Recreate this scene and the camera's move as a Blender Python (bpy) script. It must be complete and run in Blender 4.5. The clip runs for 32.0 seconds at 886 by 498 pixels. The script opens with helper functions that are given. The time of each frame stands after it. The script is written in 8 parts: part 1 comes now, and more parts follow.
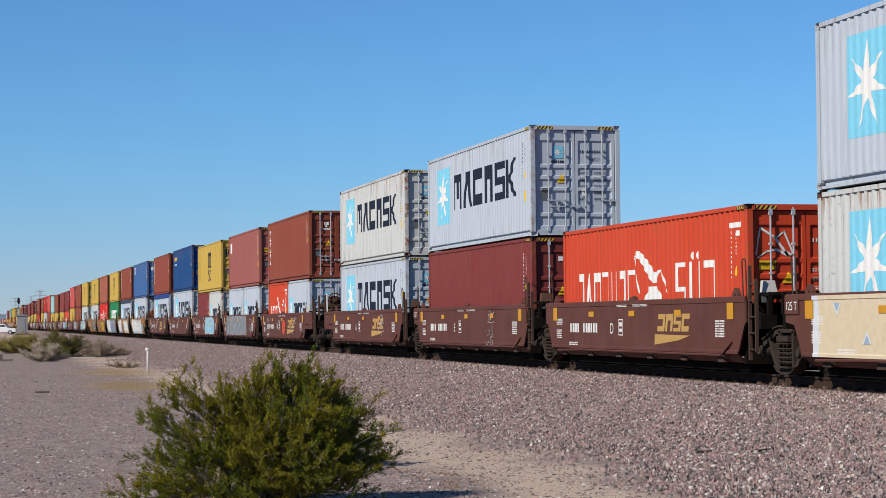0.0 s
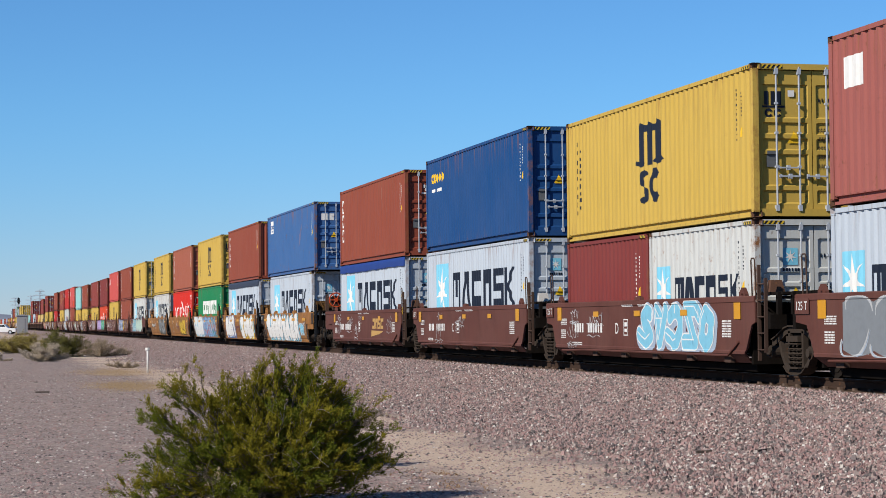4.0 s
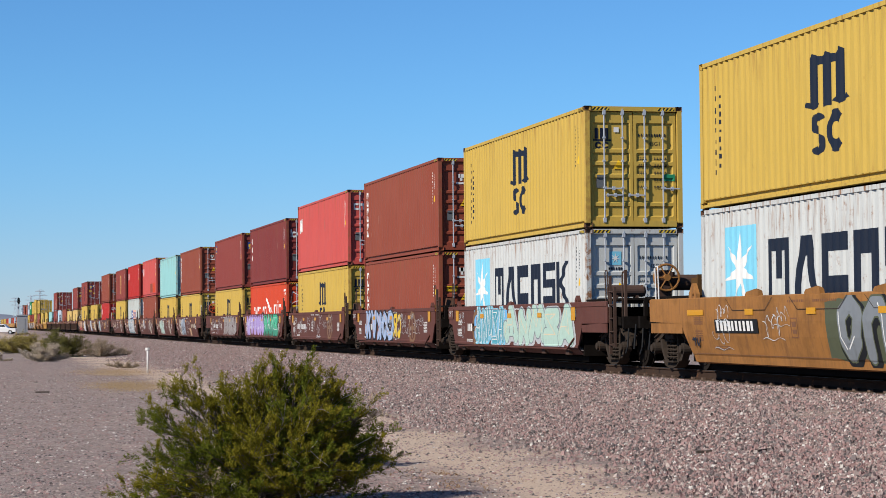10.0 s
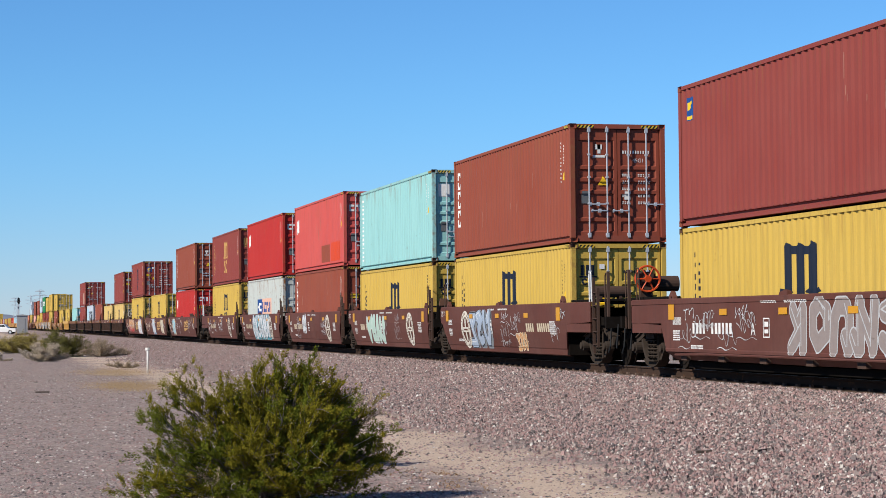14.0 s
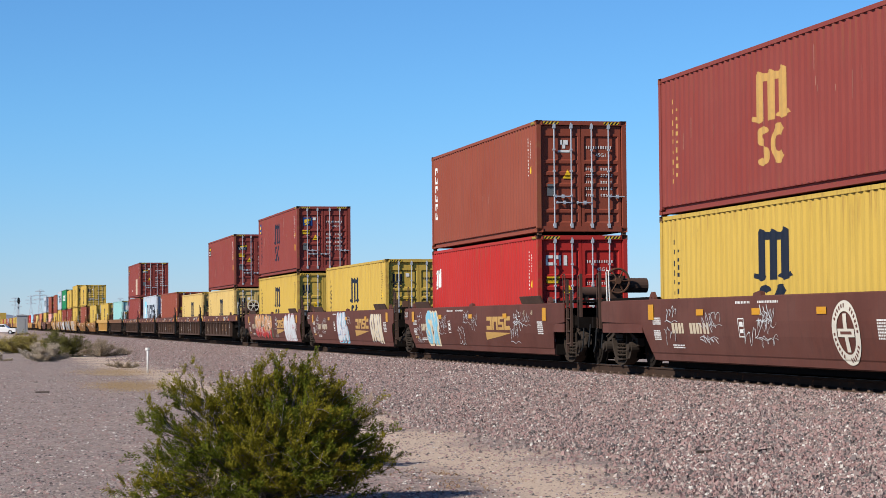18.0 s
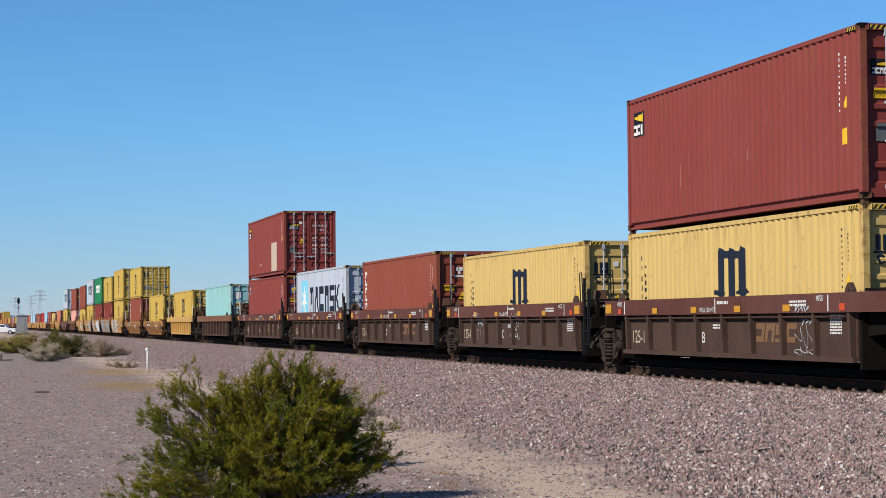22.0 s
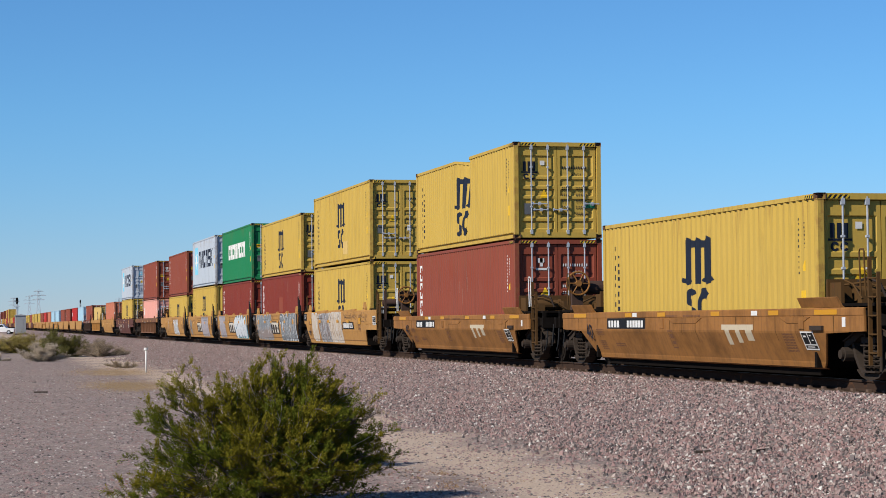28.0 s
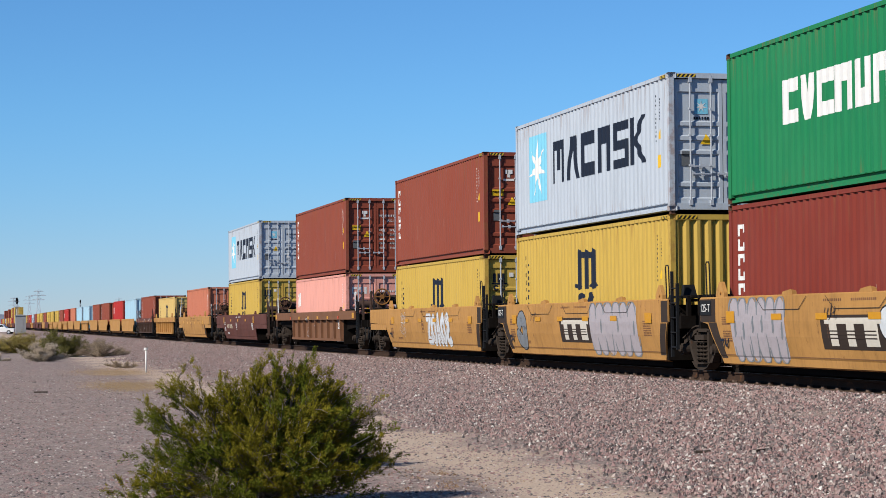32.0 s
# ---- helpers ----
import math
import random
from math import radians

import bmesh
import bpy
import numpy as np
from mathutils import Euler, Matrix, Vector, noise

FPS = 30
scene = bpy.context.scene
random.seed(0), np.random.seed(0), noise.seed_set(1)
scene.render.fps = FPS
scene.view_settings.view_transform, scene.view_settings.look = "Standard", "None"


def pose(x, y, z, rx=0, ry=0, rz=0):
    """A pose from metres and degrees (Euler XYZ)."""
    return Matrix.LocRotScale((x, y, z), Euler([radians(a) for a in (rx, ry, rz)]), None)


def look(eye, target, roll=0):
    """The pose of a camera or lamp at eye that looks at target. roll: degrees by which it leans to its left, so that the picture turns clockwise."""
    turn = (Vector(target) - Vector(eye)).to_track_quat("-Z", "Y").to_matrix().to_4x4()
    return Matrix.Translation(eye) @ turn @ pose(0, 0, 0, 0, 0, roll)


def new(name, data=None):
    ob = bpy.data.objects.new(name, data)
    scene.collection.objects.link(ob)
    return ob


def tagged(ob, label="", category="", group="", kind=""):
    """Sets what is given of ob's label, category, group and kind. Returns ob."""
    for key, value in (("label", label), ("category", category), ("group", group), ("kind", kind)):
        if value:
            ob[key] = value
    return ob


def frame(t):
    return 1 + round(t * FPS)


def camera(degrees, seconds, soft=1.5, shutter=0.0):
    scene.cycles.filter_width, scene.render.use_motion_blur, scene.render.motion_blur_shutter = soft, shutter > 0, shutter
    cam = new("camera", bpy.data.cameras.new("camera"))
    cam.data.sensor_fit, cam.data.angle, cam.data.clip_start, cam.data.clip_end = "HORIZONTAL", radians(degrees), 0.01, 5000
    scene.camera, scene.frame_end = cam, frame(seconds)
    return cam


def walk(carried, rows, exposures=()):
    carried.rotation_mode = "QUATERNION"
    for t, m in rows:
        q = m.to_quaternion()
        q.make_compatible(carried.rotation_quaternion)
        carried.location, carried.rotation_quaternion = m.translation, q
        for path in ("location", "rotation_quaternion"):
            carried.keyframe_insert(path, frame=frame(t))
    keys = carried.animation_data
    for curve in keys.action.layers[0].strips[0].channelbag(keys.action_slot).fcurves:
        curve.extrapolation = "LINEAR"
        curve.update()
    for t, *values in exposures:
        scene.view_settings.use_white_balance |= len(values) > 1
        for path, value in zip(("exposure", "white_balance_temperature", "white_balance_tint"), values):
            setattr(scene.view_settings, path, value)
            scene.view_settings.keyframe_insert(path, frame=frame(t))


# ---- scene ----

EYE = (0.0, 0.0, 1.8)
YAW, PITCH, ROLL = 13.156, 2.02, -0.48      # the lens points down the line, towards -x and a little +y
RAIL, CENTRE, SIDE = 0.75, 15.563, 14.344   # rail top, middle of the track, near face of the containers
SUN = Vector((0.47, -1.0, 0.80)).normalized()


def aim(yaw, pitch):
    c = math.cos(radians(pitch))
    return Vector(EYE) + Vector((-math.cos(radians(yaw)) * c, math.sin(radians(yaw)) * c, math.sin(radians(pitch))))


cam = camera(24.454, 32.0, soft=0.65)
walk(cam, [(0, look(EYE, aim(YAW, PITCH), ROLL)), (21.8, look(EYE, aim(YAW, PITCH), ROLL)),
           (22.6, look(EYE, aim(YAW + 0.022, PITCH), ROLL)), (23.5, look(EYE, aim(YAW + 0.026, PITCH), ROLL)),
           (24.4, look(EYE, aim(YAW + 0.042, PITCH), ROLL)), (32, look(EYE, aim(YAW + 0.044, PITCH), ROLL))],
     [(0, 0.22), (1.5, 0.28), (3, 0.35), (8, 0.38), (10, 0.40), (12, 0.44), (14, 0.48), (18, 0.48), (21.3, 0.46), (22, 0.32), (23, 0.29), (25.5, 0.27), (27.5, 0.18), (28.3, 0.34), (32, 0.37)])

# ---- light ----
world = bpy.data.worlds.new("world")
scene.world = world
world.use_nodes = True
wn = world.node_tree.nodes
sky = wn.new("ShaderNodeTexSky")
sky.sky_type, sky.sun_disc = "NISHITA", False
sky.sun_elevation = math.asin(SUN.z)
sky.sun_rotation = math.atan2(SUN.x, SUN.y)
sky.air_density, sky.dust_density, sky.ozone_density = 0.9, 0.0, 8.0
tint = wn.new("ShaderNodeMix")          # the deep blue of dry desert air
tint.data_type, tint.blend_type = "RGBA", "MULTIPLY"
tint.inputs[0].default_value = 1.0
haze = wn.new("ShaderNodeMix")          # pale dust haze that thins out with height
haze.data_type = "RGBA"
haze.inputs[6].default_value, haze.inputs[7].default_value = (0.86, 0.915, 1.165, 1), (0.80, 1.125, 1.275, 1)
high, split, rise = wn.new("ShaderNodeTexCoord"), wn.new("ShaderNodeSeparateXYZ"), wn.new("ShaderNodeMapRange")
rise.interpolation_type = "SMOOTHSTEP"
rise.inputs["From Min"].default_value, rise.inputs["From Max"].default_value = -0.03, 0.115
world.node_tree.links.new(high.outputs["Generated"], split.inputs[0])
world.node_tree.links.new(split.outputs["Z"], rise.inputs["Value"])
world.node_tree.links.new(rise.outputs[0], haze.inputs[0])
world.node_tree.links.new(haze.outputs[2], tint.inputs[7])
world.node_tree.links.new(sky.outputs[0], tint.inputs[6])
world.node_tree.links.new(tint.outputs[2], wn["Background"].inputs[0])
wn["Background"].inputs[1].default_value = 0.075
sun_data = bpy.data.lights.new("sun", "SUN")
sun_data.energy, sun_data.angle, sun_data.color = 5.0, radians(0.53), (1.0, 0.918, 0.80)
sun = new("sun", sun_data)
sun.matrix_world = look(SUN * 100, (0, 0, 0))


# ---- materials ----
COLOUR_SCALE = 0.77         # scale of every base colour: darker, so that shade deepens under a stronger sun


def scaled(c):
    return tuple(COLOUR_SCALE * v for v in c[:3]) + tuple(c[3:])


class Nodes:
    """A small wrapper that wires shader nodes."""
    gloss = 0.22

    def __init__(self, name):
        self.mat = bpy.data.materials.new(name)
        self.mat.use_nodes = True
        self.t = self.mat.node_tree
        self.bsdf = self.t.nodes["Principled BSDF"]

    def add(self, kind, **sets):
        n = self.t.nodes.new(kind)
        for k, v in sets.items():
            if k == "blend":
                n.blend_type = v
            elif k == "data":
                n.data_type = v
            elif k == "op":
                n.operation = v
            elif k == "feature":
                n.feature = v
        return n

    def link(self, a, b):
        self.t.links.new(a, b)

    def coords(self, scale=(1, 1, 1), out="Object"):
        c, m = self.add("ShaderNodeTexCoord"), self.add("ShaderNodeMapping")
        self.link(c.outputs[out], m.inputs[0])
        m.inputs["Scale"].default_value = scale
        return m.outputs[0]

    def noise(self, co, scale, detail=4.0, rough=0.6):
        n = self.add("ShaderNodeTexNoise")
        self.link(co, n.inputs["Vector"])
        n.inputs["Scale"].default_value, n.inputs["Detail"].default_value, n.inputs["Roughness"].default_value = scale, detail, rough
        return n.outputs["Fac"]

    def ramp(self, fac, stops):
        r = self.add("ShaderNodeValToRGB")
        self.link(fac, r.inputs[0])
        e = r.color_ramp.elements
        while len(e) < len(stops):
            e.new(0.5)
        for el, (p, c) in zip(e, stops):
            el.position, el.color = p, (*scaled(c), 1)
        return r.outputs[0]

    def step(self, fac, lo, hi, a=0.0, b=1.0):
        m = self.add("ShaderNodeMapRange")
        self.link(fac, m.inputs[0])
        for i, v in zip((1, 2, 3, 4), (lo, hi, a, b)):
            m.inputs[i].default_value = v
        return m.outputs[0]

    def mix(self, fac, a, b, blend="MIX"):
        m = self.add("ShaderNodeMix", data="RGBA", blend=blend)
        for s, v in ((m.inputs[0], fac), (m.inputs[6], a), (m.inputs[7], b)):
            if isinstance(v, (int, float)):
                s.default_value = v
            elif isinstance(v, tuple):
                s.default_value = (*scaled(v), 1)
            else:
                self.link(v, s)
        return m.outputs[2]

    def bump(self, fac, strength, dist):
        b = self.add("ShaderNodeBump")
        self.link(fac, b.inputs["Height"])
        b.inputs["Strength"].default_value, b.inputs["Distance"].default_value = strength, dist
        self.link(b.outputs[0], self.bsdf.inputs["Normal"])

    def done(self, col, rough=0.6, metal=0.0):
        s = self.bsdf.inputs["Base Color"]
        if isinstance(col, tuple):
            s.default_value = (*scaled(col), 1)
        else:
            self.link(col, s)
        r = self.bsdf.inputs["Roughness"]
        if isinstance(rough, float):
            r.default_value = rough
        else:
            self.link(rough, r)
        self.bsdf.inputs["Metallic"].default_value = metal
        self.bsdf.inputs["Specular IOR Level"].default_value = self.gloss
        return self.mat


def steel_paint(name, col, rust=0.12, dirt=0.35, rough=0.5, fade=0.18, edges=False, gloss=0.12, soil=0.0):
    """Weathered paint on steel: faded patches, streaks that run down, spots of rust."""
    n = Nodes(name)
    n.gloss = gloss
    co = plain = n.coords()
    info = n.add("ShaderNodeObjectInfo")
    mul = n.add("ShaderNodeMath", op="MULTIPLY")
    n.link(info.outputs["Random"], mul.inputs[0])
    mul.inputs[1].default_value = 60.0
    v = n.add("ShaderNodeVectorMath", op="ADD")
    n.link(co, v.inputs[0])
    n.link(mul.outputs[0], v.inputs[1])
    co = v.outputs[0]
    big = n.noise(co, 0.55, 3)
    c = n.mix(n.step(big, 0.3, 0.75, 0, fade), col, tuple(min(1, 0.08 + 0.95 * x) for x in col))
    st = n.add("ShaderNodeMapping")
    n.link(co, st.inputs[0])
    st.inputs["Scale"].default_value = (7, 7, 0.45)
    streak = n.noise(st.outputs[0], 1.6, 5, 0.65)
    c = n.mix(n.step(streak, 0.5, 0.8, 0, dirt), c, tuple(0.45 * x + 0.02 for x in col))
    fine = n.noise(co, 26, 4)
    c = n.mix(n.step(fine, 0.35, 0.8, 0, 0.16), c, tuple(0.6 * x for x in col))
    spots = n.noise(co, 5.5, 7, 0.72)
    m = n.add("ShaderNodeMath", op="MULTIPLY")
    n.link(n.step(spots, 0.64 - 0.12 * rust, 0.70, 0, 1), m.inputs[0])
    n.link(n.step(streak, 0.45, 0.6, 0.25, 1), m.inputs[1])
    c = n.mix(n.step(m.outputs[0], 0, 1, 0, min(1, rust * 3)), c, (0.22, 0.09, 0.035) if rust > 0.45 else (0.13, 0.05, 0.02))
    if soil:        # broad blotches of road dirt and old rust
        blot = n.noise(co, 0.9, 6, 0.7)
        c = n.mix(n.step(blot, 0.46, 0.68, 0, soil), c, tuple(0.42 * x + 0.004 for x in col))
        st2 = n.add("ShaderNodeMapping")
        n.link(co, st2.inputs[0])
        st2.inputs["Scale"].default_value = (2.2, 2.2, 0.3)
        c = n.mix(n.step(n.noise(st2.outputs[0], 2.0, 5, 0.7), 0.52, 0.72, 0, soil * 0.8), c, (0.15, 0.072, 0.03) if col[0] > 0.2 else (0.11, 0.055, 0.04))
    if edges:       # corner posts and top rails of a container lose their paint first, and rust runs down from them
        sep = n.add("ShaderNodeSeparateXYZ")
        n.link(plain, sep.inputs[0])
        for value, noise_in, lo in ((n.step(sep.outputs["X"], -0.24, 0.0), spots, 0.46), (n.step(sep.outputs["Z"], 2.05, 2.9), streak, 0.53), (n.step(sep.outputs["Z"], 0.5, 0.0), streak, 0.55)):
            k, near = n.add("ShaderNodeMath", op="MULTIPLY"), n.add("ShaderNodeMath", op="MULTIPLY")
            n.link(value, near.inputs[0])
            n.link(n.step(sep.outputs["Y"], 0.13, 0.16, 1, 0), near.inputs[1])
            n.link(near.outputs[0], k.inputs[0])
            n.link(n.step(noise_in, lo, lo + 0.13), k.inputs[1])
            c = n.mix(n.step(k.outputs[0], 0, 1, 0, min(1.0, 0.35 + 1.2 * rust)), c, (0.25, 0.11, 0.045))
    n.bump(fine, 0.12, 0.004)
    return n.done(c, n.step(big, 0.3, 0.7, rough + 0.02, rough + 0.22))


def plain_paint(name, col, rough=0.55, wear=0.3, scale=9.0, gloss=0.22):
    n = Nodes(name)
    n.gloss = gloss
    co = n.coords()
    w = n.noise(co, scale, 6, 0.7)
    c = n.mix(n.step(w, 0.45, 0.75, 0, wear), col, tuple(0.5 * x + 0.015 for x in col))
    n.bump(n.noise(co, 60, 3), 0.1, 0.002)
    return n.done(c, rough)


M = {}
for key, rgb, rust in (("starbox", (0.445, 0.505, 0.575), 0.1), ("starbox_old", (0.53, 0.55, 0.54), 0.62), ("white_box", (0.46, 0.50, 0.48), 0.75),
                       ("redbrown", (0.25, 0.060, 0.035), 0.12), ("brick", (0.205, 0.033, 0.021), 0.1), ("maroon", (0.19, 0.035, 0.032), 0.1),
                       ("flashbox", (0.235, 0.047, 0.038), 0.1), ("pale_red", (0.32, 0.10, 0.085), 0.35), ("orange_brown", (0.33, 0.10, 0.06), 0.2),
                       ("scarlet", (0.42, 0.026, 0.022), 0.08), ("scarlet_pale", (0.52, 0.085, 0.075), 0.15), ("swoosh", (0.56, 0.06, 0.022), 0.12), ("swoosh_new", (0.58, 0.024, 0.014), 0.06),
                       ("mustard", (0.53, 0.36, 0.072), 0.1), ("mustard_pale", (0.60, 0.425, 0.15), 0.3), ("vivid_green", (0.012, 0.20, 0.075), 0.06),
                       ("blue", (0.045, 0.125, 0.31), 0.5), ("blue_ringblue", (0.010, 0.062, 0.20), 0.15), ("aqua", (0.27, 0.53, 0.53), 0.2),
                       ("pink", (0.72, 0.34, 0.28), 0.15), ("orange", (0.5, 0.17, 0.1), 0.3), ("skyblue", (0.35, 0.55, 0.68), 0.2)):
    M[key] = steel_paint("paint_" + key, rgb, rust, 0.45, edges=True)
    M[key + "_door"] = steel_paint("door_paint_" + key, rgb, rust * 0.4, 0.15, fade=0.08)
M["w_brown"] = steel_paint("paint_well_brown", (0.114, 0.0385, 0.028), 0.2, 0.6, 0.6, 0.28, soil=0.35)
M["w_tan"] = steel_paint("paint_well_tan", (0.32, 0.142, 0.038), 0.6, 0.9, 0.55, 0.16, soil=0.75)
M["w_rust"] = steel_paint("paint_well_rust", (0.20, 0.095, 0.05), 0.4, 0.6, 0.65, 0.12, soil=0.4)
M["w_dark"] = steel_paint("paint_well_dark", (0.076, 0.045, 0.034), 0.2, 0.5, 0.7, 0.1, gloss=0.1, soil=0.5)
M["w_tan_pale"] = steel_paint("paint_well_pale_tan", (0.47, 0.245, 0.072), 0.35, 0.6, 0.55, 0.16, soil=0.35)
M["w_yellow"] = steel_paint("paint_well_yellow", (0.55, 0.33, 0.10), 0.25, 0.55, 0.55, 0.2)
M["black"] = plain_paint("black_paint", (0.014, 0.015, 0.017), 0.6, gloss=0.1)
M["navy"] = plain_paint("navy_paint", (0.008, 0.014, 0.03), 0.6, 0.35)
M["white"] = plain_paint("white_paint", (0.74, 0.74, 0.72), 0.55, 0.25)
M["cyan"] = plain_paint("light_blue_paint", (0.20, 0.56, 0.74), 0.55, 0.2)
M["gold"] = plain_paint("gold_paint", (0.50, 0.30, 0.09), 0.55, 0.35)
M["amber"] = plain_paint("amber_sheeting", (0.58, 0.27, 0.008), 0.4, 0.15)
M["yellow"] = plain_paint("yellow_sticker", (0.78, 0.48, 0.02), 0.45, 0.15)
M["blue_sticker"] = plain_paint("blue_sticker", (0.01, 0.06, 0.24), 0.45, 0.15)
M["red"] = plain_paint("red_paint", (0.42, 0.02, 0.02), 0.5, 0.2)
M["grey_plate"] = plain_paint("grey_plate", (0.12, 0.13, 0.14), 0.5, 0.2)
M["galv"] = plain_paint("galvanised_rod", (0.42, 0.46, 0.52), 0.42, 0.3, 20)
M["tyre"] = plain_paint("rubber", (0.02, 0.02, 0.02), 0.85)
M["truck"] = steel_paint("dusty_cast_steel", (0.045, 0.034, 0.027), 0.3, 0.6, 0.8, 0.1, gloss=0.05)
M["wheel"] = steel_paint("wheel_steel", (0.013, 0.010, 0.008), 0.4, 0.4, 0.7, 0.1, gloss=0.06)
M["rusty"] = steel_paint("rusty_casting", (0.11, 0.055, 0.035), 0.5, 0.5, 0.75, 0.1)
# for oil-blackened ends, dark fittings and the painted shade of creases
M["w_grime"] = steel_paint("oil_stained_steel", (0.042, 0.030, 0.024), 0.25, 0.6, 0.65, 0.1, gloss=0.1)
# near-black so that parts in the gaps and under cars render as deep shade
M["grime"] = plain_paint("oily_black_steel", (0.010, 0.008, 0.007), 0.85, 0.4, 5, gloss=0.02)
M["rig"] = steel_paint("rust_brown_steel", (0.10, 0.052, 0.018), 0.3, 0.8, 0.75, 0.1, gloss=0.05)
M["seal_white"] = plain_paint("chalky_white_paint", (0.62, 0.58, 0.50), 0.6, 0.3, 8)
M["cream_paint"] = plain_paint("cream_paint", (0.55, 0.47, 0.34), 0.6, 0.3, 8)
M["g_sticker"] = plain_paint("green_sticker", (0.02, 0.25, 0.12), 0.5, 0.2)
M["dull_red"] = plain_paint("dull_red_paint", (0.14, 0.045, 0.035), 0.6, 0.4, 10)
M["faded_gold"] = plain_paint("faded_gold_paint", (0.20, 0.105, 0.05), 0.6, 0.5, 14)
M["deflector"] = plain_paint("chalky_white_steel", (0.55, 0.53, 0.50), 0.6, 0.4, 6)
M["orange_red"] = plain_paint("orange_red_paint", (0.55, 0.07, 0.015), 0.5, 0.3)
M["tarp_blue"] = plain_paint("blue_tarpaulin", (0.015, 0.045, 0.22), 0.6, 0.3, 3)
M["tarp_dark"] = plain_paint("dark_tarpaulin", (0.035, 0.045, 0.075), 0.65, 0.4, 3)


def striped_sheeting():
    """Slanting black bars on yellow, 95 mm apart."""
    n = Nodes("hazard_sheeting")
    sep = n.add("ShaderNodeSeparateXYZ")
    n.link(n.coords(), sep.inputs[0])
    along, lean, bars = n.add("ShaderNodeMath", op="ADD"), n.add("ShaderNodeMath", op="SUBTRACT"), n.add("ShaderNodeMath", op="FRACT")
    n.link(sep.outputs["X"], along.inputs[0])
    n.link(sep.outputs["Y"], along.inputs[1])
    n.link(n.step(along.outputs[0], 0.0, 0.095, 0.0, 1.0), lean.inputs[0])
    n.link(n.step(sep.outputs["Z"], 0.0, 0.12, 0.0, 1.0), lean.inputs[1])
    n.link(lean.outputs[0], bars.inputs[0])
    for k in n.t.nodes:
        if k.bl_idname == "ShaderNodeMapRange":
            k.clamp = False
    return n.done(n.mix(n.step(bars.outputs[0], 0.52, 0.54), (0.014, 0.015, 0.017), (0.62, 0.42, 0.03)), 0.5)


M["hazard"] = striped_sheeting()


# ---- mesh helpers ----
def mesh_of(name, bm, smooth=False):
    me = bpy.data.meshes.new(name)
    bm.normal_update()
    bm.to_mesh(me)
    bm.free()
    if smooth:
        for p in me.polygons:
            p.use_smooth = True
    me.materials.append(None)
    return me


def put(name, me, mat, parent, loc=(0, 0, 0), label=""):
    """One mesh object on shared mesh data, painted through its own material slot."""
    ob = new(name, me)
    ob.parent = parent
    ob.location = loc
    ob.material_slots[0].link = "OBJECT"
    ob.material_slots[0].material = mat
    if label:
        ob["label"] = label
    return ob


def part(name, bm, mat, parent, label="", smooth=False):
    return put(name, mesh_of(name, bm, smooth), mat, parent, label=label)


def box(bm, x0, x1, y0, y1, z0, z1):
    v = [bm.verts.new((x, y, z)) for x in (x0, x1) for y in (y0, y1) for z in (z0, z1)]
    for f in ((0, 1, 3, 2), (4, 6, 7, 5), (0, 4, 5, 1), (2, 3, 7, 6), (0, 2, 6, 4), (1, 5, 7, 3)):
        bm.faces.new([v[i] for i in f])


def bevelled(bm, width, segments=1):
    bmesh.ops.bevel(bm, geom=list(bm.edges), offset=width, segments=segments, affect="EDGES", clamp_overlap=True)
    return bm


def tube(bm, points, r, sides=6):
    """A round bar along a line of points."""
    rings = []
    pts = [Vector(p) for p in points]
    for i, p in enumerate(pts):
        d = (pts[min(i + 1, len(pts) - 1)] - pts[max(i - 1, 0)]).normalized()
        u = d.cross((0.31, 0.2, 0.93)).normalized()
        w = d.cross(u)
        rad = r[i] if isinstance(r, (list, tuple)) else r
        rings.append([bm.verts.new(p + rad * (math.cos(a) * u + math.sin(a) * w)) for a in (2 * math.pi * k / sides for k in range(sides))])
    for a, b in zip(rings, rings[1:]):
        for k in range(sides):
            bm.faces.new((a[k], a[(k + 1) % sides], b[(k + 1) % sides], b[k]))
    for ring in (rings[0][::-1], rings[-1]):
        bm.faces.new(ring)


def disc(bm, centre, axis, radius, depth, sides=20, inner=0.0):
    """A turned disc or ring with its axis along y ('y') or x ('x')."""
    c = Vector(centre)
    def pt(a, r, o):
        q = Vector((math.cos(a) * r, o, math.sin(a) * r)) if axis == "y" else Vector((o, math.cos(a) * r, math.sin(a) * r))
        return bm.verts.new(c + q)
    an = [2 * math.pi * k / sides for k in range(sides)]
    outs = [[pt(a, radius, o) for a in an] for o in (-depth / 2, depth / 2)]
    ins = [[pt(a, inner, o) for a in an] for o in (-depth / 2, depth / 2)] if inner else None
    for k in range(sides):
        j = (k + 1) % sides
        bm.faces.new((outs[0][k], outs[0][j], outs[1][j], outs[1][k]))
        if ins:
            bm.faces.new((ins[0][j], ins[0][k], ins[1][k], ins[1][j]))
            for s in (0, 1):
                bm.faces.new((outs[s][k], outs[s][j], ins[s][j], ins[s][k]))
    if not ins:
        bm.faces.new(outs[0])
        bm.faces.new(outs[1][::-1])


def extrude_profile(bm, profile, x0, x1, cap=True):
    """A closed (y, z) profile drawn along x."""
    a = [bm.verts.new((x0, y, z)) for y, z in profile]
    b = [bm.verts.new((x1, y, z)) for y, z in profile]
    n = len(profile)
    for i in range(n):
        bm.faces.new((a[i], a[(i + 1) % n], b[(i + 1) % n], b[i]))
    if cap:
        bm.faces.new(a)
        bm.faces.new(b[::-1])


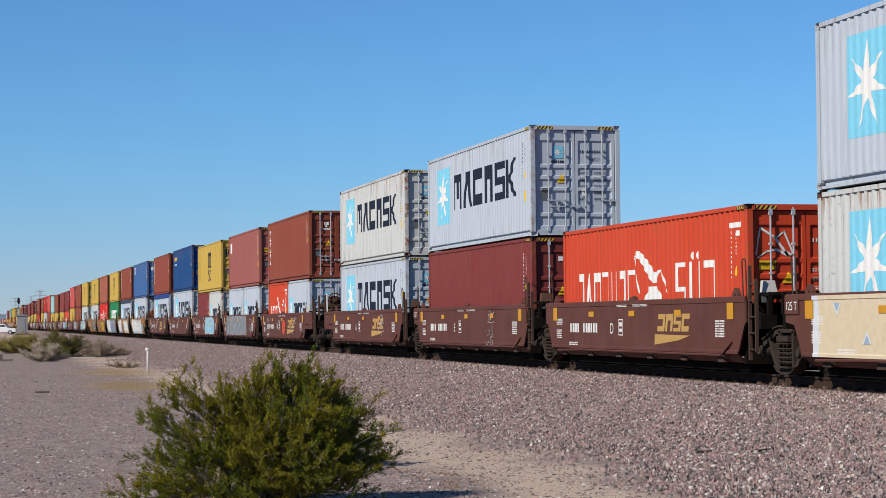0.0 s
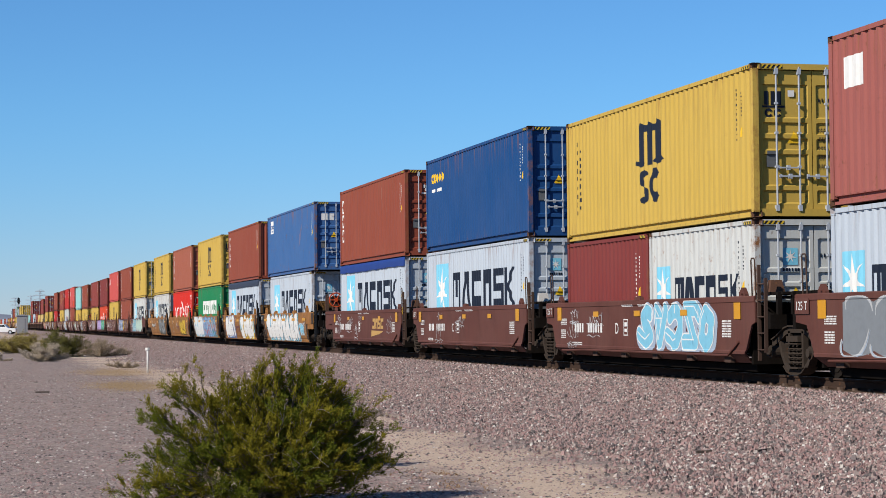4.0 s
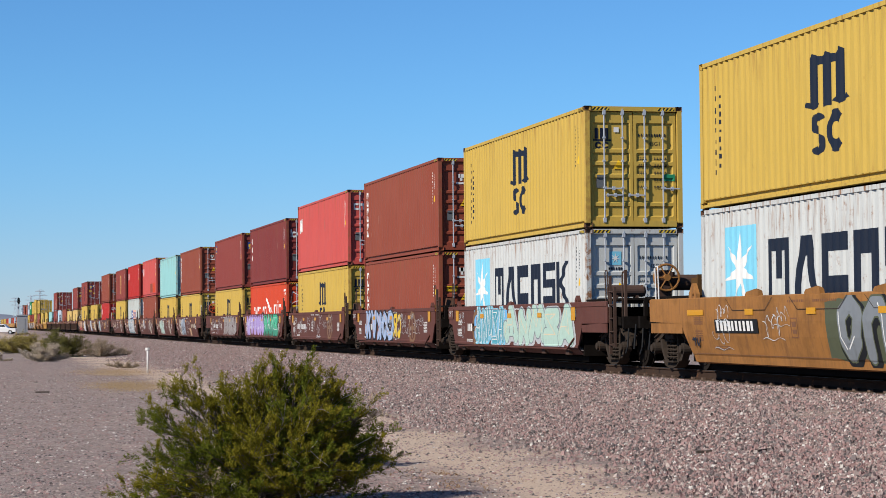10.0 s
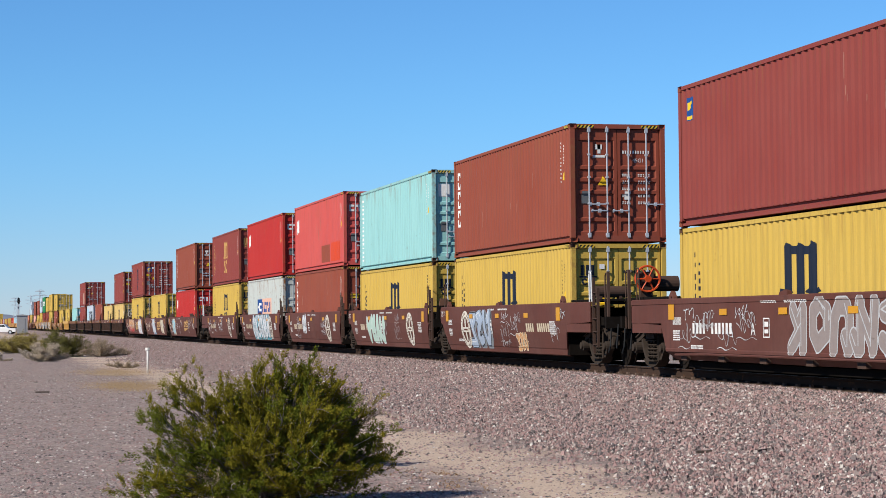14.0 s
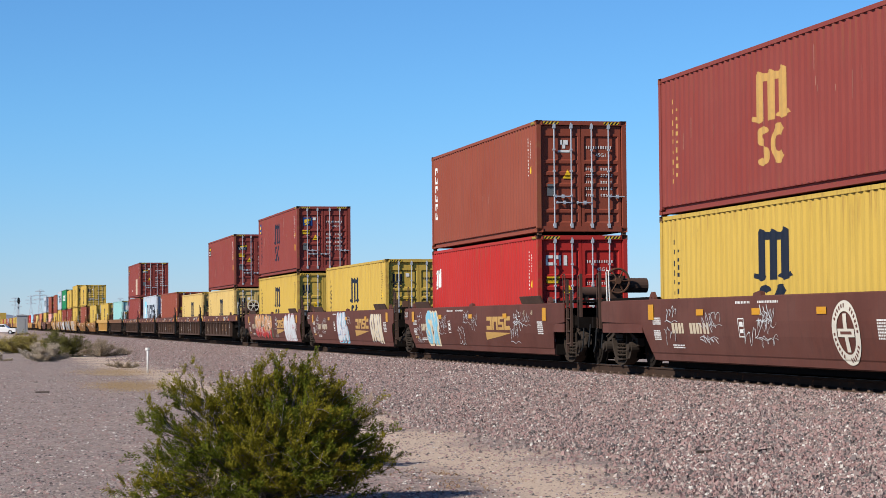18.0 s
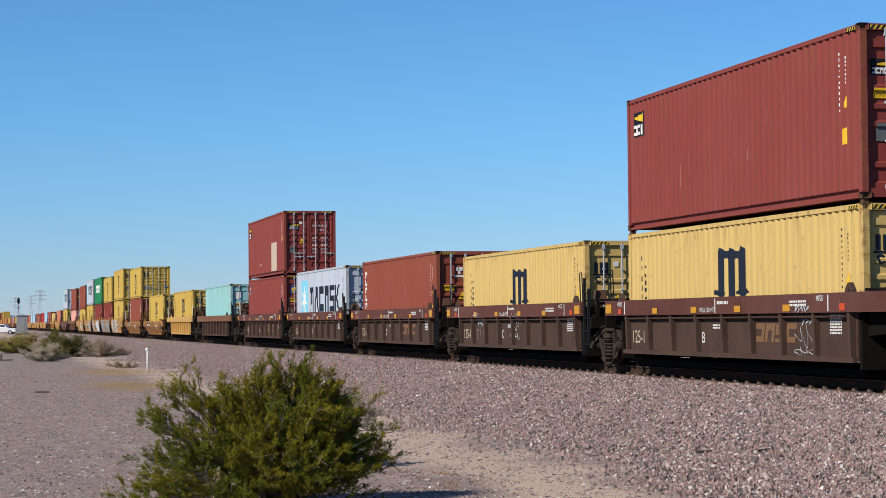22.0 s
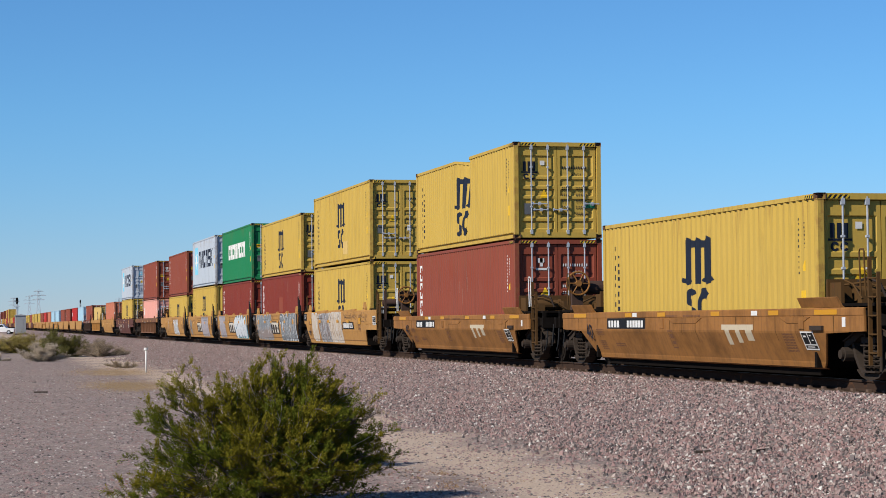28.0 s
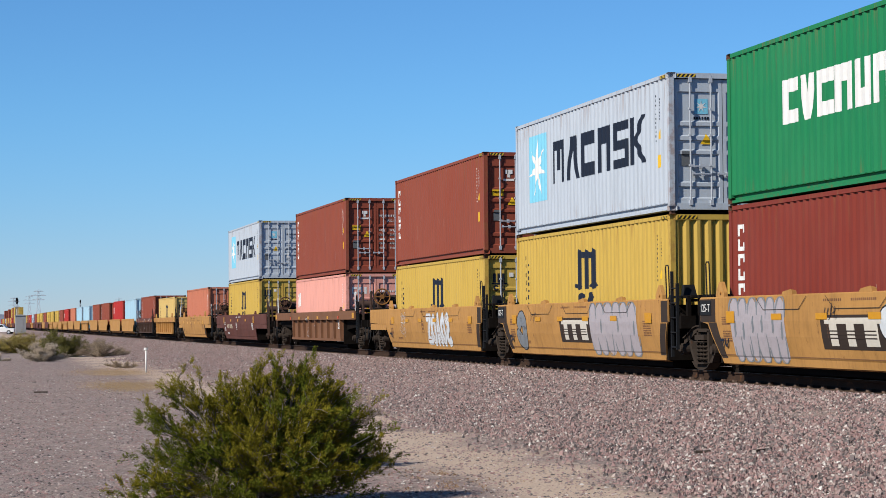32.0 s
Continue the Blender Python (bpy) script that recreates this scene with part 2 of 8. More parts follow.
# ---- shipping containers ----
# local space: x from 0 at the front end back to -length, y from 0 at the near face, z from 0 at the bottom
PITCH_C, DEPTH_C = 0.278, 0.031
POST, TOP_RAIL, SILL = 0.15, 0.075, 0.17
FEET40, FEET20, FEET45, WIDE = 12.192, 6.058, 13.716, 2.438


def corrugation(length):
    """Stations (x, depth) of a corrugated side between the corner posts."""
    n = int((length - 2 * POST) / PITCH_C)
    step = (length - 2 * POST) / n
    out = []
    for i in range(n):
        x = -length + POST + i * step
        out += [(x, 0.0), (x + 0.26 * step, 0.0), (x + 0.5 * step, DEPTH_C), (x + 0.76 * step, DEPTH_C)]
    return out + [(-POST, 0.0)]


def depth_at(stations, x):
    for (x0, d0), (x1, d1) in zip(stations, stations[1:]):
        if x0 <= x <= x1:
            return d0 + (d1 - d0) * (x - x0) / max(1e-6, x1 - x0)
    return 0.0


MESH = {}


def shared(key, build, smooth=False):
    if key not in MESH:
        bm = bmesh.new()
        build(bm)
        MESH[key] = mesh_of(key[0], bm, smooth)
    return MESH[key]


def side_mesh(length, height, far):
    def build(bm):
        st = corrugation(length)
        z0, z1 = SILL, height - TOP_RAIL
        for inner in (far,):
            rows = []
            for x, d in st:
                y = 0.022 + d
                y = WIDE - y if far else y
                rows.append((bm.verts.new((x, y, z0)), bm.verts.new((x, y, z1))))
            for a, b in zip(rows, rows[1:]):
                bm.faces.new((a[0], b[0], b[1], a[1]) if inner == far else (a[1], b[1], b[0], a[0]))
    return shared(("side_wall", length, height, far), build)


def frame_mesh(length, height):
    def build(bm):
        for x0, x1 in ((-length, -length + POST), (-POST, 0)):
            for y0, y1 in ((0.006, 0.12), (WIDE - 0.12, WIDE - 0.006)):
                box(bm, x0 + 0.004, x1 - 0.004, y0, y1, 0.1, height - 0.1)
            box(bm, x0 + 0.004, x1 - 0.03, 0.12, WIDE - 0.12, 0.02, 0.16)
            box(bm, x0 + 0.004, x1 - 0.02, 0.12, WIDE - 0.12, height - 0.115, height - 0.006)
        for y0, y1 in ((0.01, 0.075), (WIDE - 0.075, WIDE - 0.01)):
            box(bm, -length + 0.17, -0.17, y0, y1, height - TOP_RAIL - 0.012, height - 0.008)
            s, o = (1, 0) if y0 < 1 else (-1, WIDE)
            extrude_profile(bm, [(o + s * 0.03, SILL + 0.012), (o + s * 0.03, SILL - 0.012), (o + s * 0.085, SILL - 0.02), (o + s * 0.085, 0.075), (o + s * 0.012, 0.062), (o + s * 0.012, 0.012), (o + s * 0.2, 0.012), (o + s * 0.2, SILL + 0.012)], -length + 0.17, -0.17)
    return shared(("frame", length, height), build)


def roof_mesh(length, height):
    def build(bm):
        n = int(length / 0.3)
        rows = []
        for i in range(n * 2 + 1):
            x = -0.12 - (length - 0.24) * i / (2 * n)
            z = height - 0.02 - 0.018 * (i % 2)
            rows.append((bm.verts.new((x, 0.07, z)), bm.verts.new((x, WIDE - 0.07, z))))
        for a, b in zip(rows, rows[1:]):
            bm.faces.new((a[0], a[1], b[1], b[0]))
    return shared(("roof", length, height), build)


def floor_mesh(length):
    def build(bm):
        box(bm, -length + 0.15, -0.15, 0.2, WIDE - 0.2, 0.03, 0.16)
    return shared(("floor", length), build)


def casting_mesh():
    def build(bm):
        box(bm, 0, 0.178, 0, 0.162, 0, 0.118)
        bm.normal_update()
        for way, wide in ((Vector((1, 0, 0)), 0.034), (Vector((0, -1, 0)), 0.034)):
            face = max(bm.faces, key=lambda f: f.normal.dot(way) * f.calc_area() * (f.normal.dot(way) > 0.9))
            bmesh.ops.inset_individual(bm, faces=[face], thickness=wide)
            bmesh.ops.translate(bm, verts=face.verts, vec=-way * 0.05)
            bm.normal_update()
    return shared(("corner_casting",), build)


def end_mesh(height, rear_x):
    """Corrugated end wall."""
    def build(bm):
        y, up = 0.12, False
        rows = []
        n = 9
        step = (WIDE - 0.24) / n
        for i in range(n):
            for f, d in ((0, 0.0), (0.28, 0.0), (0.5, 0.05), (0.78, 0.05)):
                rows.append((0.12 + (i + f) * step, d))
        rows.append((WIDE - 0.12, 0.0))
        vs = [(bm.verts.new((-0.03 - d, yy, 0.15)), bm.verts.new((-0.03 - d, yy, height - 0.11))) for yy, d in rows]
        for a, b in zip(vs, vs[1:]):
            bm.faces.new((a[0], b[0], b[1], a[1]))
    return shared(("end_wall", height), build)


# pressed pans of a door leaf, as shares of its height: from, to
PANS = ((0.04, 0.138), (0.167, 0.397), (0.425, 0.51), (0.54, 0.626), (0.655, 0.90))
LEAF, LEAF_AT = 1.066, (0.143, 1.229)


def door_mesh(height):
    """One door leaf with pressed pans, a flat rim and a rubber-sealed edge. x is out of the door, y across."""
    def build(bm):
        w, h = LEAF, height - 0.28
        prof = [(0.0, 0.0)]
        for a, b in PANS:
            prof += [(a * h, 0.0), (a * h + 0.03, -0.034), (b * h - 0.02, -0.034), (b * h, 0.0)]
        prof += [(h, 0.0)]
        ys = [0.0, 0.07, 0.1, w - 0.1, w - 0.07, w]
        grid = [[bm.verts.new((d if 2 <= k <= 3 else 0.0, y, z)) for k, y in enumerate(ys)] for z, d in prof]
        for a, b in zip(grid, grid[1:]):
            for k in range(5):
                bm.faces.new((a[k], a[k + 1], b[k + 1], b[k]))
        rim = [r[0] for r in grid] + list(grid[-1][1:]) + [r[5] for r in reversed(grid[:-1])] + list(reversed(grid[0][1:5]))
        back = [bm.verts.new((-0.05, v.co.y, v.co.z)) for v in rim]
        for k in range(len(rim)):
            q = (k + 1) % len(rim)
            bm.faces.new((rim[k], rim[q], back[q], back[k]))
    return shared(("door", height), build)


def rod_mesh(height):
    def build(bm):
        h = height - 0.12
        tube(bm, [(0.045, 0, 0.06), (0.045, 0, h)], 0.019, 8)
        for z in (0.11, h - 0.09):
            box(bm, 0.0, 0.07, -0.035, 0.035, z - 0.055, z + 0.055)
        for z in (0.32 * h, 0.55 * h, 0.75 * h):
            box(bm, 0.0, 0.068, -0.03, 0.03, z - 0.02, z + 0.02)
    return shared(("lock_rod", height), build)


def handle_mesh():
    def build(bm):
        box(bm, 0.05, 0.075, 0.0, 0.42, -0.014, 0.014)
        box(bm, 0.0, 0.07, 0.2, 0.26, -0.045, 0.045)
        box(bm, 0.0, 0.05, 0.02, 0.06, -0.04, 0.04)
    return shared(("door_handle",), build)


def hinge_mesh():
    def build(bm):
        box(bm, -0.01, 0.022, -0.03, 0.06, -0.05, 0.05)
        bevelled(bm, 0.006)
    return shared(("hinge",), build)


def strip_mesh(side):
    """A strip of black and yellow sheeting on the end, or on the side rail next to the corner."""
    def build(bm):
        if side:
            box(bm, -0.53, -0.18, -0.007, 0.006, 0.01, 0.072)
        else:
            box(bm, -0.004, 0.002, 0.0, 0.42, 0.0, 0.07)
    return shared(("hazard_strip", side), build)


# ---- painted marks ----
def rect(x0, z0, x1, z1, lean=0.0):
    return [(x0, z0), (x1, z0), (x1 + lean, z1), (x0 + lean, z1)]


def ring_quads(cx, cz, r0, r1, n=24, a0=0.0, a1=360.0, sx=1.0):
    out = []
    for i in range(n):
        a, b = (radians(a0 + (a1 - a0) * (i + k) / n) for k in (0, 1))
        out.append([(cx + sx * r * math.cos(t), cz + r * math.sin(t)) for r, t in ((r0, a), (r1, a), (r1, b), (r0, b))])
    return out


def star(cx, cz, r, points=7, inner=0.3):
    c = (cx, cz)
    ps = [(cx + (r if k % 2 == 0 else r * inner) * math.sin(math.pi * k / points), cz + (r if k % 2 == 0 else r * inner) * math.cos(math.pi * k / points)) for k in range(2 * points)]
    return [[c, ps[k - 1], ps[k]] for k in range(2 * points)]


def blocks(x, z, w, h, kinds, stroke=0.28, gap=0.14, lean=0.0, bar=0.3):
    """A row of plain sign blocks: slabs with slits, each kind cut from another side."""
    out = []
    n = len(kinds)
    bw = w / (n + (n - 1) * gap)
    for i, k in enumerate(kinds):
        a = x + i * bw * (1 + gap)
        b, s = a + bw, bw * stroke
        m, c = (a + b) / 2, 0.92 - bar
        v0, v1, w0, w1 = bar, 1 - bar, 0.5 - bar / 3, 0.5 + bar / 3
        unit = {
            "i": [(a + bw * 0.25, 0), (b - bw * 0.25, 0), (b - bw * 0.25, 1), (a + bw * 0.25, 1)],
            "n": [(a, 0), (a + s, 0), (a + s, c), (b - s, c), (b - s, 0), (b, 0), (b, 1), (a, 1)],
            "u": [(a, 0), (b, 0), (b, 1), (b - s, 1), (b - s, bar + 0.08), (a + s, bar + 0.08), (a + s, 1), (a, 1)],
            "c": [(a, 0), (b, 0), (b, v0), (a + s, v0), (a + s, v1), (b, v1), (b, 1), (a, 1)],
            "d": [(b, 0), (b, 1), (a, 1), (a, v1), (b - s, v1), (b - s, v0), (a, v0), (a, 0)],
            "x": [(a, 0), (a + s, 0), (a + s, 0.36), (b - s, 0.36), (b - s, 0), (b, 0), (b, 1), (b - s, 1), (b - s, 0.64), (a + s, 0.64), (a + s, 1), (a, 1)],
            "v": [(a + bw * 0.3, 0), (b - bw * 0.3, 0), (b, 1), (b - s, 1), (m, 0.42), (a + s, 1), (a, 1)],
            "a": [(a, 0), (a + s, 0), (m - s * 0.15, 0.66), (m + s * 0.15, 0.66), (b - s, 0), (b, 0), (m + s * 0.9, 1), (m - s * 0.9, 1)],
            "m": [(a, 0), (a + s * 0.8, 0), (a + s * 0.8, 0.78), (m - s * 0.4, 0.78), (m - s * 0.4, 0.3), (m + s * 0.4, 0.3), (m + s * 0.4, 0.78), (b - s * 0.8, 0.78), (b - s * 0.8, 0), (b, 0), (b, 1), (a, 1)],
            "s": [(a, 0), (b, 0), (b, w1), (a + s, w1), (a + s, 1 - bar * 0.66), (b, 1 - bar * 0.66), (b, 1), (a, 1), (a, w0), (b - s, w0), (b - s, bar * 0.66), (a, bar * 0.66)],
            "k": [(a, 0), (a + s, 0), (a + s, 0.4), (b - s * 1.1, 0), (b, 0), (a + s * 1.8, 0.5), (b - s * 0.2, 1), (b - s * 1.3, 1), (a + s, 0.58), (a + s, 1), (a, 1)]}[k]
        out.append([(u + lean * v, z + h * v) for u, v in unit])
    return out


def dashes(x, z, w, h, rows, cols, seed=0, fill=0.7):
    """Small unreadable lettering as plain bars."""
    rnd = random.Random(seed)
    out = []
    for r in range(rows):
        zz = z + h * (rows - 1 - r) / rows
        a = 0.0
        for c in range(cols):
            k = w / cols
            out.append(rect(x + c * k, zz, x + c * k + k * fill * rnd.uniform(0.7, 1.1), zz + h / rows * 0.62))
    return out


def upright(x, z, w, h, n, seed=0):
    """A column of small bars that stands for vertical lettering."""
    rnd = random.Random(seed)
    k = h / n
    return [rect(x + w * rnd.uniform(0, 0.4), z + i * k + k * rnd.uniform(0, 0.25), x + w * rnd.uniform(0.7, 1), z + i * k + k * rnd.uniform(0.45, 0.7)) for i in range(n)]


def on_side(polys, stations, lift=0.003):
    """Flat outlines (x, z) laid onto a corrugated wall as a thin coat of paint."""
    bm = bmesh.new()
    for p in polys:
        p = list(p)
        area = sum(p[i - 1][0] * p[i][1] - p[i][0] * p[i - 1][1] for i in range(len(p)))
        if area < 0:
            p.reverse()
        bm.faces.new([bm.verts.new((x, 0, z)) for x, z in p])
    bmesh.ops.remove_doubles(bm, verts=bm.verts, dist=1e-4)
    if stations:
        xs = [v.co.x for v in bm.verts]
        lo, hi = min(xs), max(xs)
        for x, d in stations:
            if lo < x < hi:
                bmesh.ops.bisect_plane(bm, geom=list(bm.verts) + list(bm.edges) + list(bm.faces), plane_co=(x, 0, 0), plane_no=(1, 0, 0), dist=1e-5)
        for v in bm.verts:
            v.co.y = 0.022 + depth_at(stations, v.co.x) - lift
    else:
        for v in bm.verts:
            v.co.y = -lift
    return bm


def door_depth(y, z, height):
    """How far the pressed face of the doors lies behind the end of the container."""
    h = height - 0.28
    y = min(abs(y - at - LEAF / 2) for at in LEAF_AT)          # from the middle of a leaf
    for a, b in PANS:
        pan = min((z - 0.15 - a * h) / 0.03, 1.0, (b * h + 0.15 - z) / 0.02)
        if pan > 0:
            return -0.075 - 0.034 * pan * max(0.0, min(1.0, (LEAF / 2 - 0.07 - y) / 0.03))
    return -0.075


def on_end(polys, lift=0.004, door=0.0):
    """Flat outlines (y, z) on an end face; door: the height of the container whose doors they lie on."""
    bm = bmesh.new()
    for p in polys:
        p = list(p)
        area = sum(p[i - 1][0] * p[i][1] - p[i][0] * p[i - 1][1] for i in range(len(p)))
        if area < 0:
            p.reverse()
        bm.faces.new([bm.verts.new((lift, y, z)) for y, z in p])
    if door:
        h = door - 0.28
        cuts = [((0, 0, 1), 0.15 + q) for a, b in PANS for q in (a * h, a * h + 0.03, b * h - 0.02, b * h)] + [((0, 1, 0), at + q) for at in LEAF_AT for q in (0.07, 0.1, LEAF - 0.1, LEAF - 0.07)]
        for way, at in cuts:
            bmesh.ops.bisect_plane(bm, geom=list(bm.verts) + list(bm.edges) + list(bm.faces), plane_co=Vector(way) * at, plane_no=way, dist=1e-5)
        for v in bm.verts:
            v.co.x = door_depth(v.co.y, v.co.z, door) + 0.08 + lift
    return bm


STATIONS = {}


def apart(polys, axis):
    """Sorts outlines into the separate blocks of a sign, along x (0) or z (1)."""
    groups = []
    for p in sorted(polys, key=lambda p: min(q[axis] for q in p)):
        lo, hi = min(q[axis] for q in p), max(q[axis] for q in p)
        if groups and lo < groups[-1][0] + 1e-4:
            groups[-1][0] = max(groups[-1][0], hi)
            groups[-1][1].append(p)
        else:
            groups.append([hi, [p]])
    return [g for _, g in groups]


def side_sign(key, polys, mat, box_ob, length, axis=0, near=True):
    """A painted sign whose blocks are parts of their own."""
    if not near:
        side_mark(key, "sign_lettering", polys, mat, box_ob, length)["kind"] = "stuff"
        return
    if ("sign", key, length) not in MESH:
        MESH["sign", key, length] = apart(polys(), axis)
    for i, group in enumerate(MESH["sign", key, length]):
        side_mark((key, i), "sign_block", lambda: group, mat, box_ob, length)


def side_mark(key, name, polys, mat, box_ob, length, label="", lift=0.003):
    """A shared painted mark on the near side wall; outlines are measured from the rear end, u, and the floor, z."""
    k = (name, key, length)
    if k not in MESH:
        st = STATIONS.setdefault(length, corrugation(length))
        MESH[k] = mesh_of(name, on_side([[(u - length, z) for u, z in p] for p in polys()], st, lift))
    ob = put(name, MESH[k], mat, box_ob, label=label)
    if name == "small_lettering":
        ob["kind"] = "stuff"
    return ob


def end_mark(key, name, polys, mat, box_ob, label="", lift=0.004):
    k = (name, "end", key)
    if k not in MESH:
        MESH[k] = mesh_of(name, on_end(polys(), lift, key[1] if lift < -0.05 else 0.0))
    ob = put(name, MESH[k], mat, box_ob, label=label)
    if name in ("small_lettering", "door_lettering"):
        ob["kind"] = "stuff"
    return ob


def words(key, text, height):
    """Built-in letters as a flat mesh in the x-z plane, facing -y, starting at x = 0."""
    k = ("words", text, height)
    if k not in MESH:
        cu = bpy.data.curves.new("letters", "FONT")
        cu.body, cu.size = text, height * 1.42
        tmp = bpy.data.objects.new("letters", cu)
        me = bpy.data.meshes.new_from_object(tmp)
        bpy.data.objects.remove(tmp)
        me.transform(Matrix.Rotation(radians(90), 4, "X"))
        me.materials.clear()
        me.materials.append(None)
        MESH[k] = me
    return MESH[k]


def line_logo(ob, line, L, H, near=True):
    """The owner's painted signs, as plain shapes in their colours."""
    T = H
    if line in ("starbox", "starbox_old"):
        if L > 7:
            side_mark(("mp", H), "sign_panel", lambda: [rect(1.2, T - 2.12, 2.83, T - 0.4)], M["cyan"], ob, L)
            side_mark(("ms", H), "star_sign", lambda: star(2.0, T - 1.26, 0.78), M["white"], ob, L, lift=0.006)
            side_sign(("ml", H), lambda: blocks(3.4, T - 1.76, 7.2, 1.05, "macnsk", 0.27, 0.2), M["navy"], ob, L, 0, near)
        else:
            side_mark(("mp", H), "sign_panel", lambda: [rect(0.35, T - 1.75, 1.25, T - 0.75)], M["cyan"], ob, L)
            side_mark(("ms", H), "star_sign", lambda: star(0.8, T - 1.25, 0.46), M["white"], ob, L, lift=0.006)
            side_sign(("ml", H), lambda: blocks(1.5, T - 1.62, 3.7, 0.62, "macnsk", 0.3, 0.16), M["navy"], ob, L, 0, near)
    elif line in ("mustard", "mustard_gold"):
        mat = M["gold"] if line == "mustard_gold" else M["navy"]
        def big():
            a, z0, z1 = 5.25, T - 1.46, T - 0.52
            out = [[(a - 0.14, z0 + 0.06), (a + 0.3, z0 - 0.02), (a + 0.58, z0 + 0.06), (a + 0.47, z0 + 0.12), (a + 0.47, z1 - 0.2), (a + 0.69, z1 - 0.2), (a + 0.69, z0), (a + 1.08, z0), (a + 1.08, z1 - 0.22), (a + 1.30, z1 - 0.22), (a + 1.30, z0 + 0.12),
                    (a + 1.18, z0 + 0.06), (a + 1.5, z0 - 0.02), (a + 1.92, z0 + 0.06), (a + 1.84, z0 + 0.14), (a + 1.69, z0 + 0.12), (a + 1.69, z1 - 0.05), (a + 1.5, z1 + 0.02), (a + 1.30, z1 - 0.08), (a + 1.08, z1 - 0.06), (a + 0.9, z1), (a + 0.69, z1 - 0.06), (a + 0.47, z1 - 0.04), (a + 0.27, z1 + 0.02), (a + 0.08, z1 - 0.03), (a + 0.08, z0 + 0.12), (a - 0.06, z0 + 0.14)]]
            out += ring_quads(a + 1.3, T - 1.91, 0.15, 0.37, 20, 42, 318, 1.05)
            out += ring_quads(a + 0.47, T - 1.725, 0.05, 0.185, 16, 25, 268, 1.7) + ring_quads(a + 0.47, T - 2.095, 0.05, 0.185, 16, 205, 448, 1.7)
            out = [[(6.13 + (u - 6.13) * 0.9, z) for u, z in p] for p in out]
            return out
        side_sign((line, H), big, mat, ob, L, 1, near)
        side_mark((line + "v", H), "small_lettering", lambda: upright(0.8, T - 2.3, 0.035, 1.85, 9, 3) + upright(1.02, T - 2.15, 0.1, 1.5, 9, 4), mat, ob, L)
    elif line == "vivid_green":
        side_sign(("eg", H), lambda: blocks(2.7, T - 1.62, 6.7, 0.8, "cvcnunccn", 0.34, 0.12), M["white"], ob, L, 0, near)
    elif line in ("swoosh", "swoosh_new"):
        f = 1.0 if L > 7 else 0.5
        def words():
            out = blocks(1.2 * f, T - 2.05, 4.2 * f, 0.98, "namdunc", 0.17, 0.38, 0, 0.11) + blocks(8.1 * f, T - 2.1, 2.3 * f, 1.1, "sud", 0.17, 0.36, 0, 0.13)
            return out + ring_quads(9.1 * f, T - 0.88, 0.0, 0.085, 10) + ring_quads(9.4 * f, T - 0.88, 0.0, 0.085, 10)
        side_sign(("hw", H, f), words, M["white"], ob, L, 0, near)
        side_mark(("hs", H, f), "swoosh_sign", lambda: [[(5.35 * f, T - 0.78), (5.6 * f, T - 0.66), (5.8 * f, T - 0.68), (6.35 * f, T - 0.92), (6.75 * f, T - 1.16), (7.15 * f, T - 1.1), (6.85 * f, T - 1.38), (6.6 * f, T - 1.4), (6.15 * f, T - 1.12), (5.75 * f, T - 0.86)],
                                                      [(7.12 * f, T - 1.1), (7.2 * f, T - 1.1), (7.6 * f, T - 1.6), (7.5 * f, T - 1.6)],
                                                      [(6.4 * f, T - 1.46), (6.9 * f, T - 1.46), (7.35 * f, T - 1.8), (7.35 * f, T - 2.25), (5.9 * f, T - 2.25), (6.1 * f, T - 1.7)], [(5.36 * f, T - 0.8), (5.42 * f, T - 0.8), (5.72 * f, T - 1.6), (5.66 * f, T - 1.6)]], M["white"], ob, L)
        side_mark(("hp", H, L), "sign_panel", lambda: [rect(L - 0.98, T - 0.42, L - 0.36, T - 0.32), rect(L - 0.66, T - 0.58, L - 0.44, T - 0.48)], M["white"], ob, L)
    elif line == "redbrown":
        def col():
            out = []
            for i in range(6):
                z = T - 0.6 - i * 0.28
                o = [(0.42, 0), (0.76, 0), (0.76, 0.16), (0.62, 0.16), (0.62, 0.08), (0.52, 0.08), (0.52, 0.22), (0.42, 0.22)]
                out.append([(u, z + (v if i % 2 else 0.22 - v)) for u, v in o])
            return out
        side_sign(("tr", H), col, M["white"], ob, L, 1, near)
    elif line == "trio":
        side_mark(("tx", H), "sign_lettering", lambda: [p for i in range(3) for p in ring_quads(0.66, T - 0.65 - i * 0.42, 0.07, 0.17, 12, 40, 320)], M["white"], ob, L)
    elif line == "flashbox":
        side_mark(("fl", H), "sign_panel", lambda: [rect(0.48, T - 0.75, 0.82, T - 0.28)], M["blue_sticker"], ob, L)
        side_mark(("fl2", H), "sign_flash", lambda: [[(0.52, T - 0.55), (0.78, T - 0.42), (0.78, T - 0.36), (0.52, T - 0.38)], rect(0.5, T - 0.73, 0.8, T - 0.66)], M["yellow"], ob, L, lift=0.006)
    elif line in ("scarlet", "scarlet_pale", "pink"):
        side_mark(("scarlet", H), "sign_lettering", lambda: [rect(0.5, T - 1.15, 0.66, T - 0.68, 0.04), rect(0.5, T - 0.74, 0.84, T - 0.62, 0.03), rect(0.5, T - 1.2, 0.74, T - 1.1), rect(0.78, T - 1.15, 0.92, T - 0.62), rect(0.98, T - 1.15, 1.1, T - 0.58)], M["white"], ob, L)
    elif line == "blackpanel":
        side_mark(("be", H), "sign_panel", lambda: [rect(0.35, T - 0.86, 1.1, T - 0.32)], M["black"], ob, L)
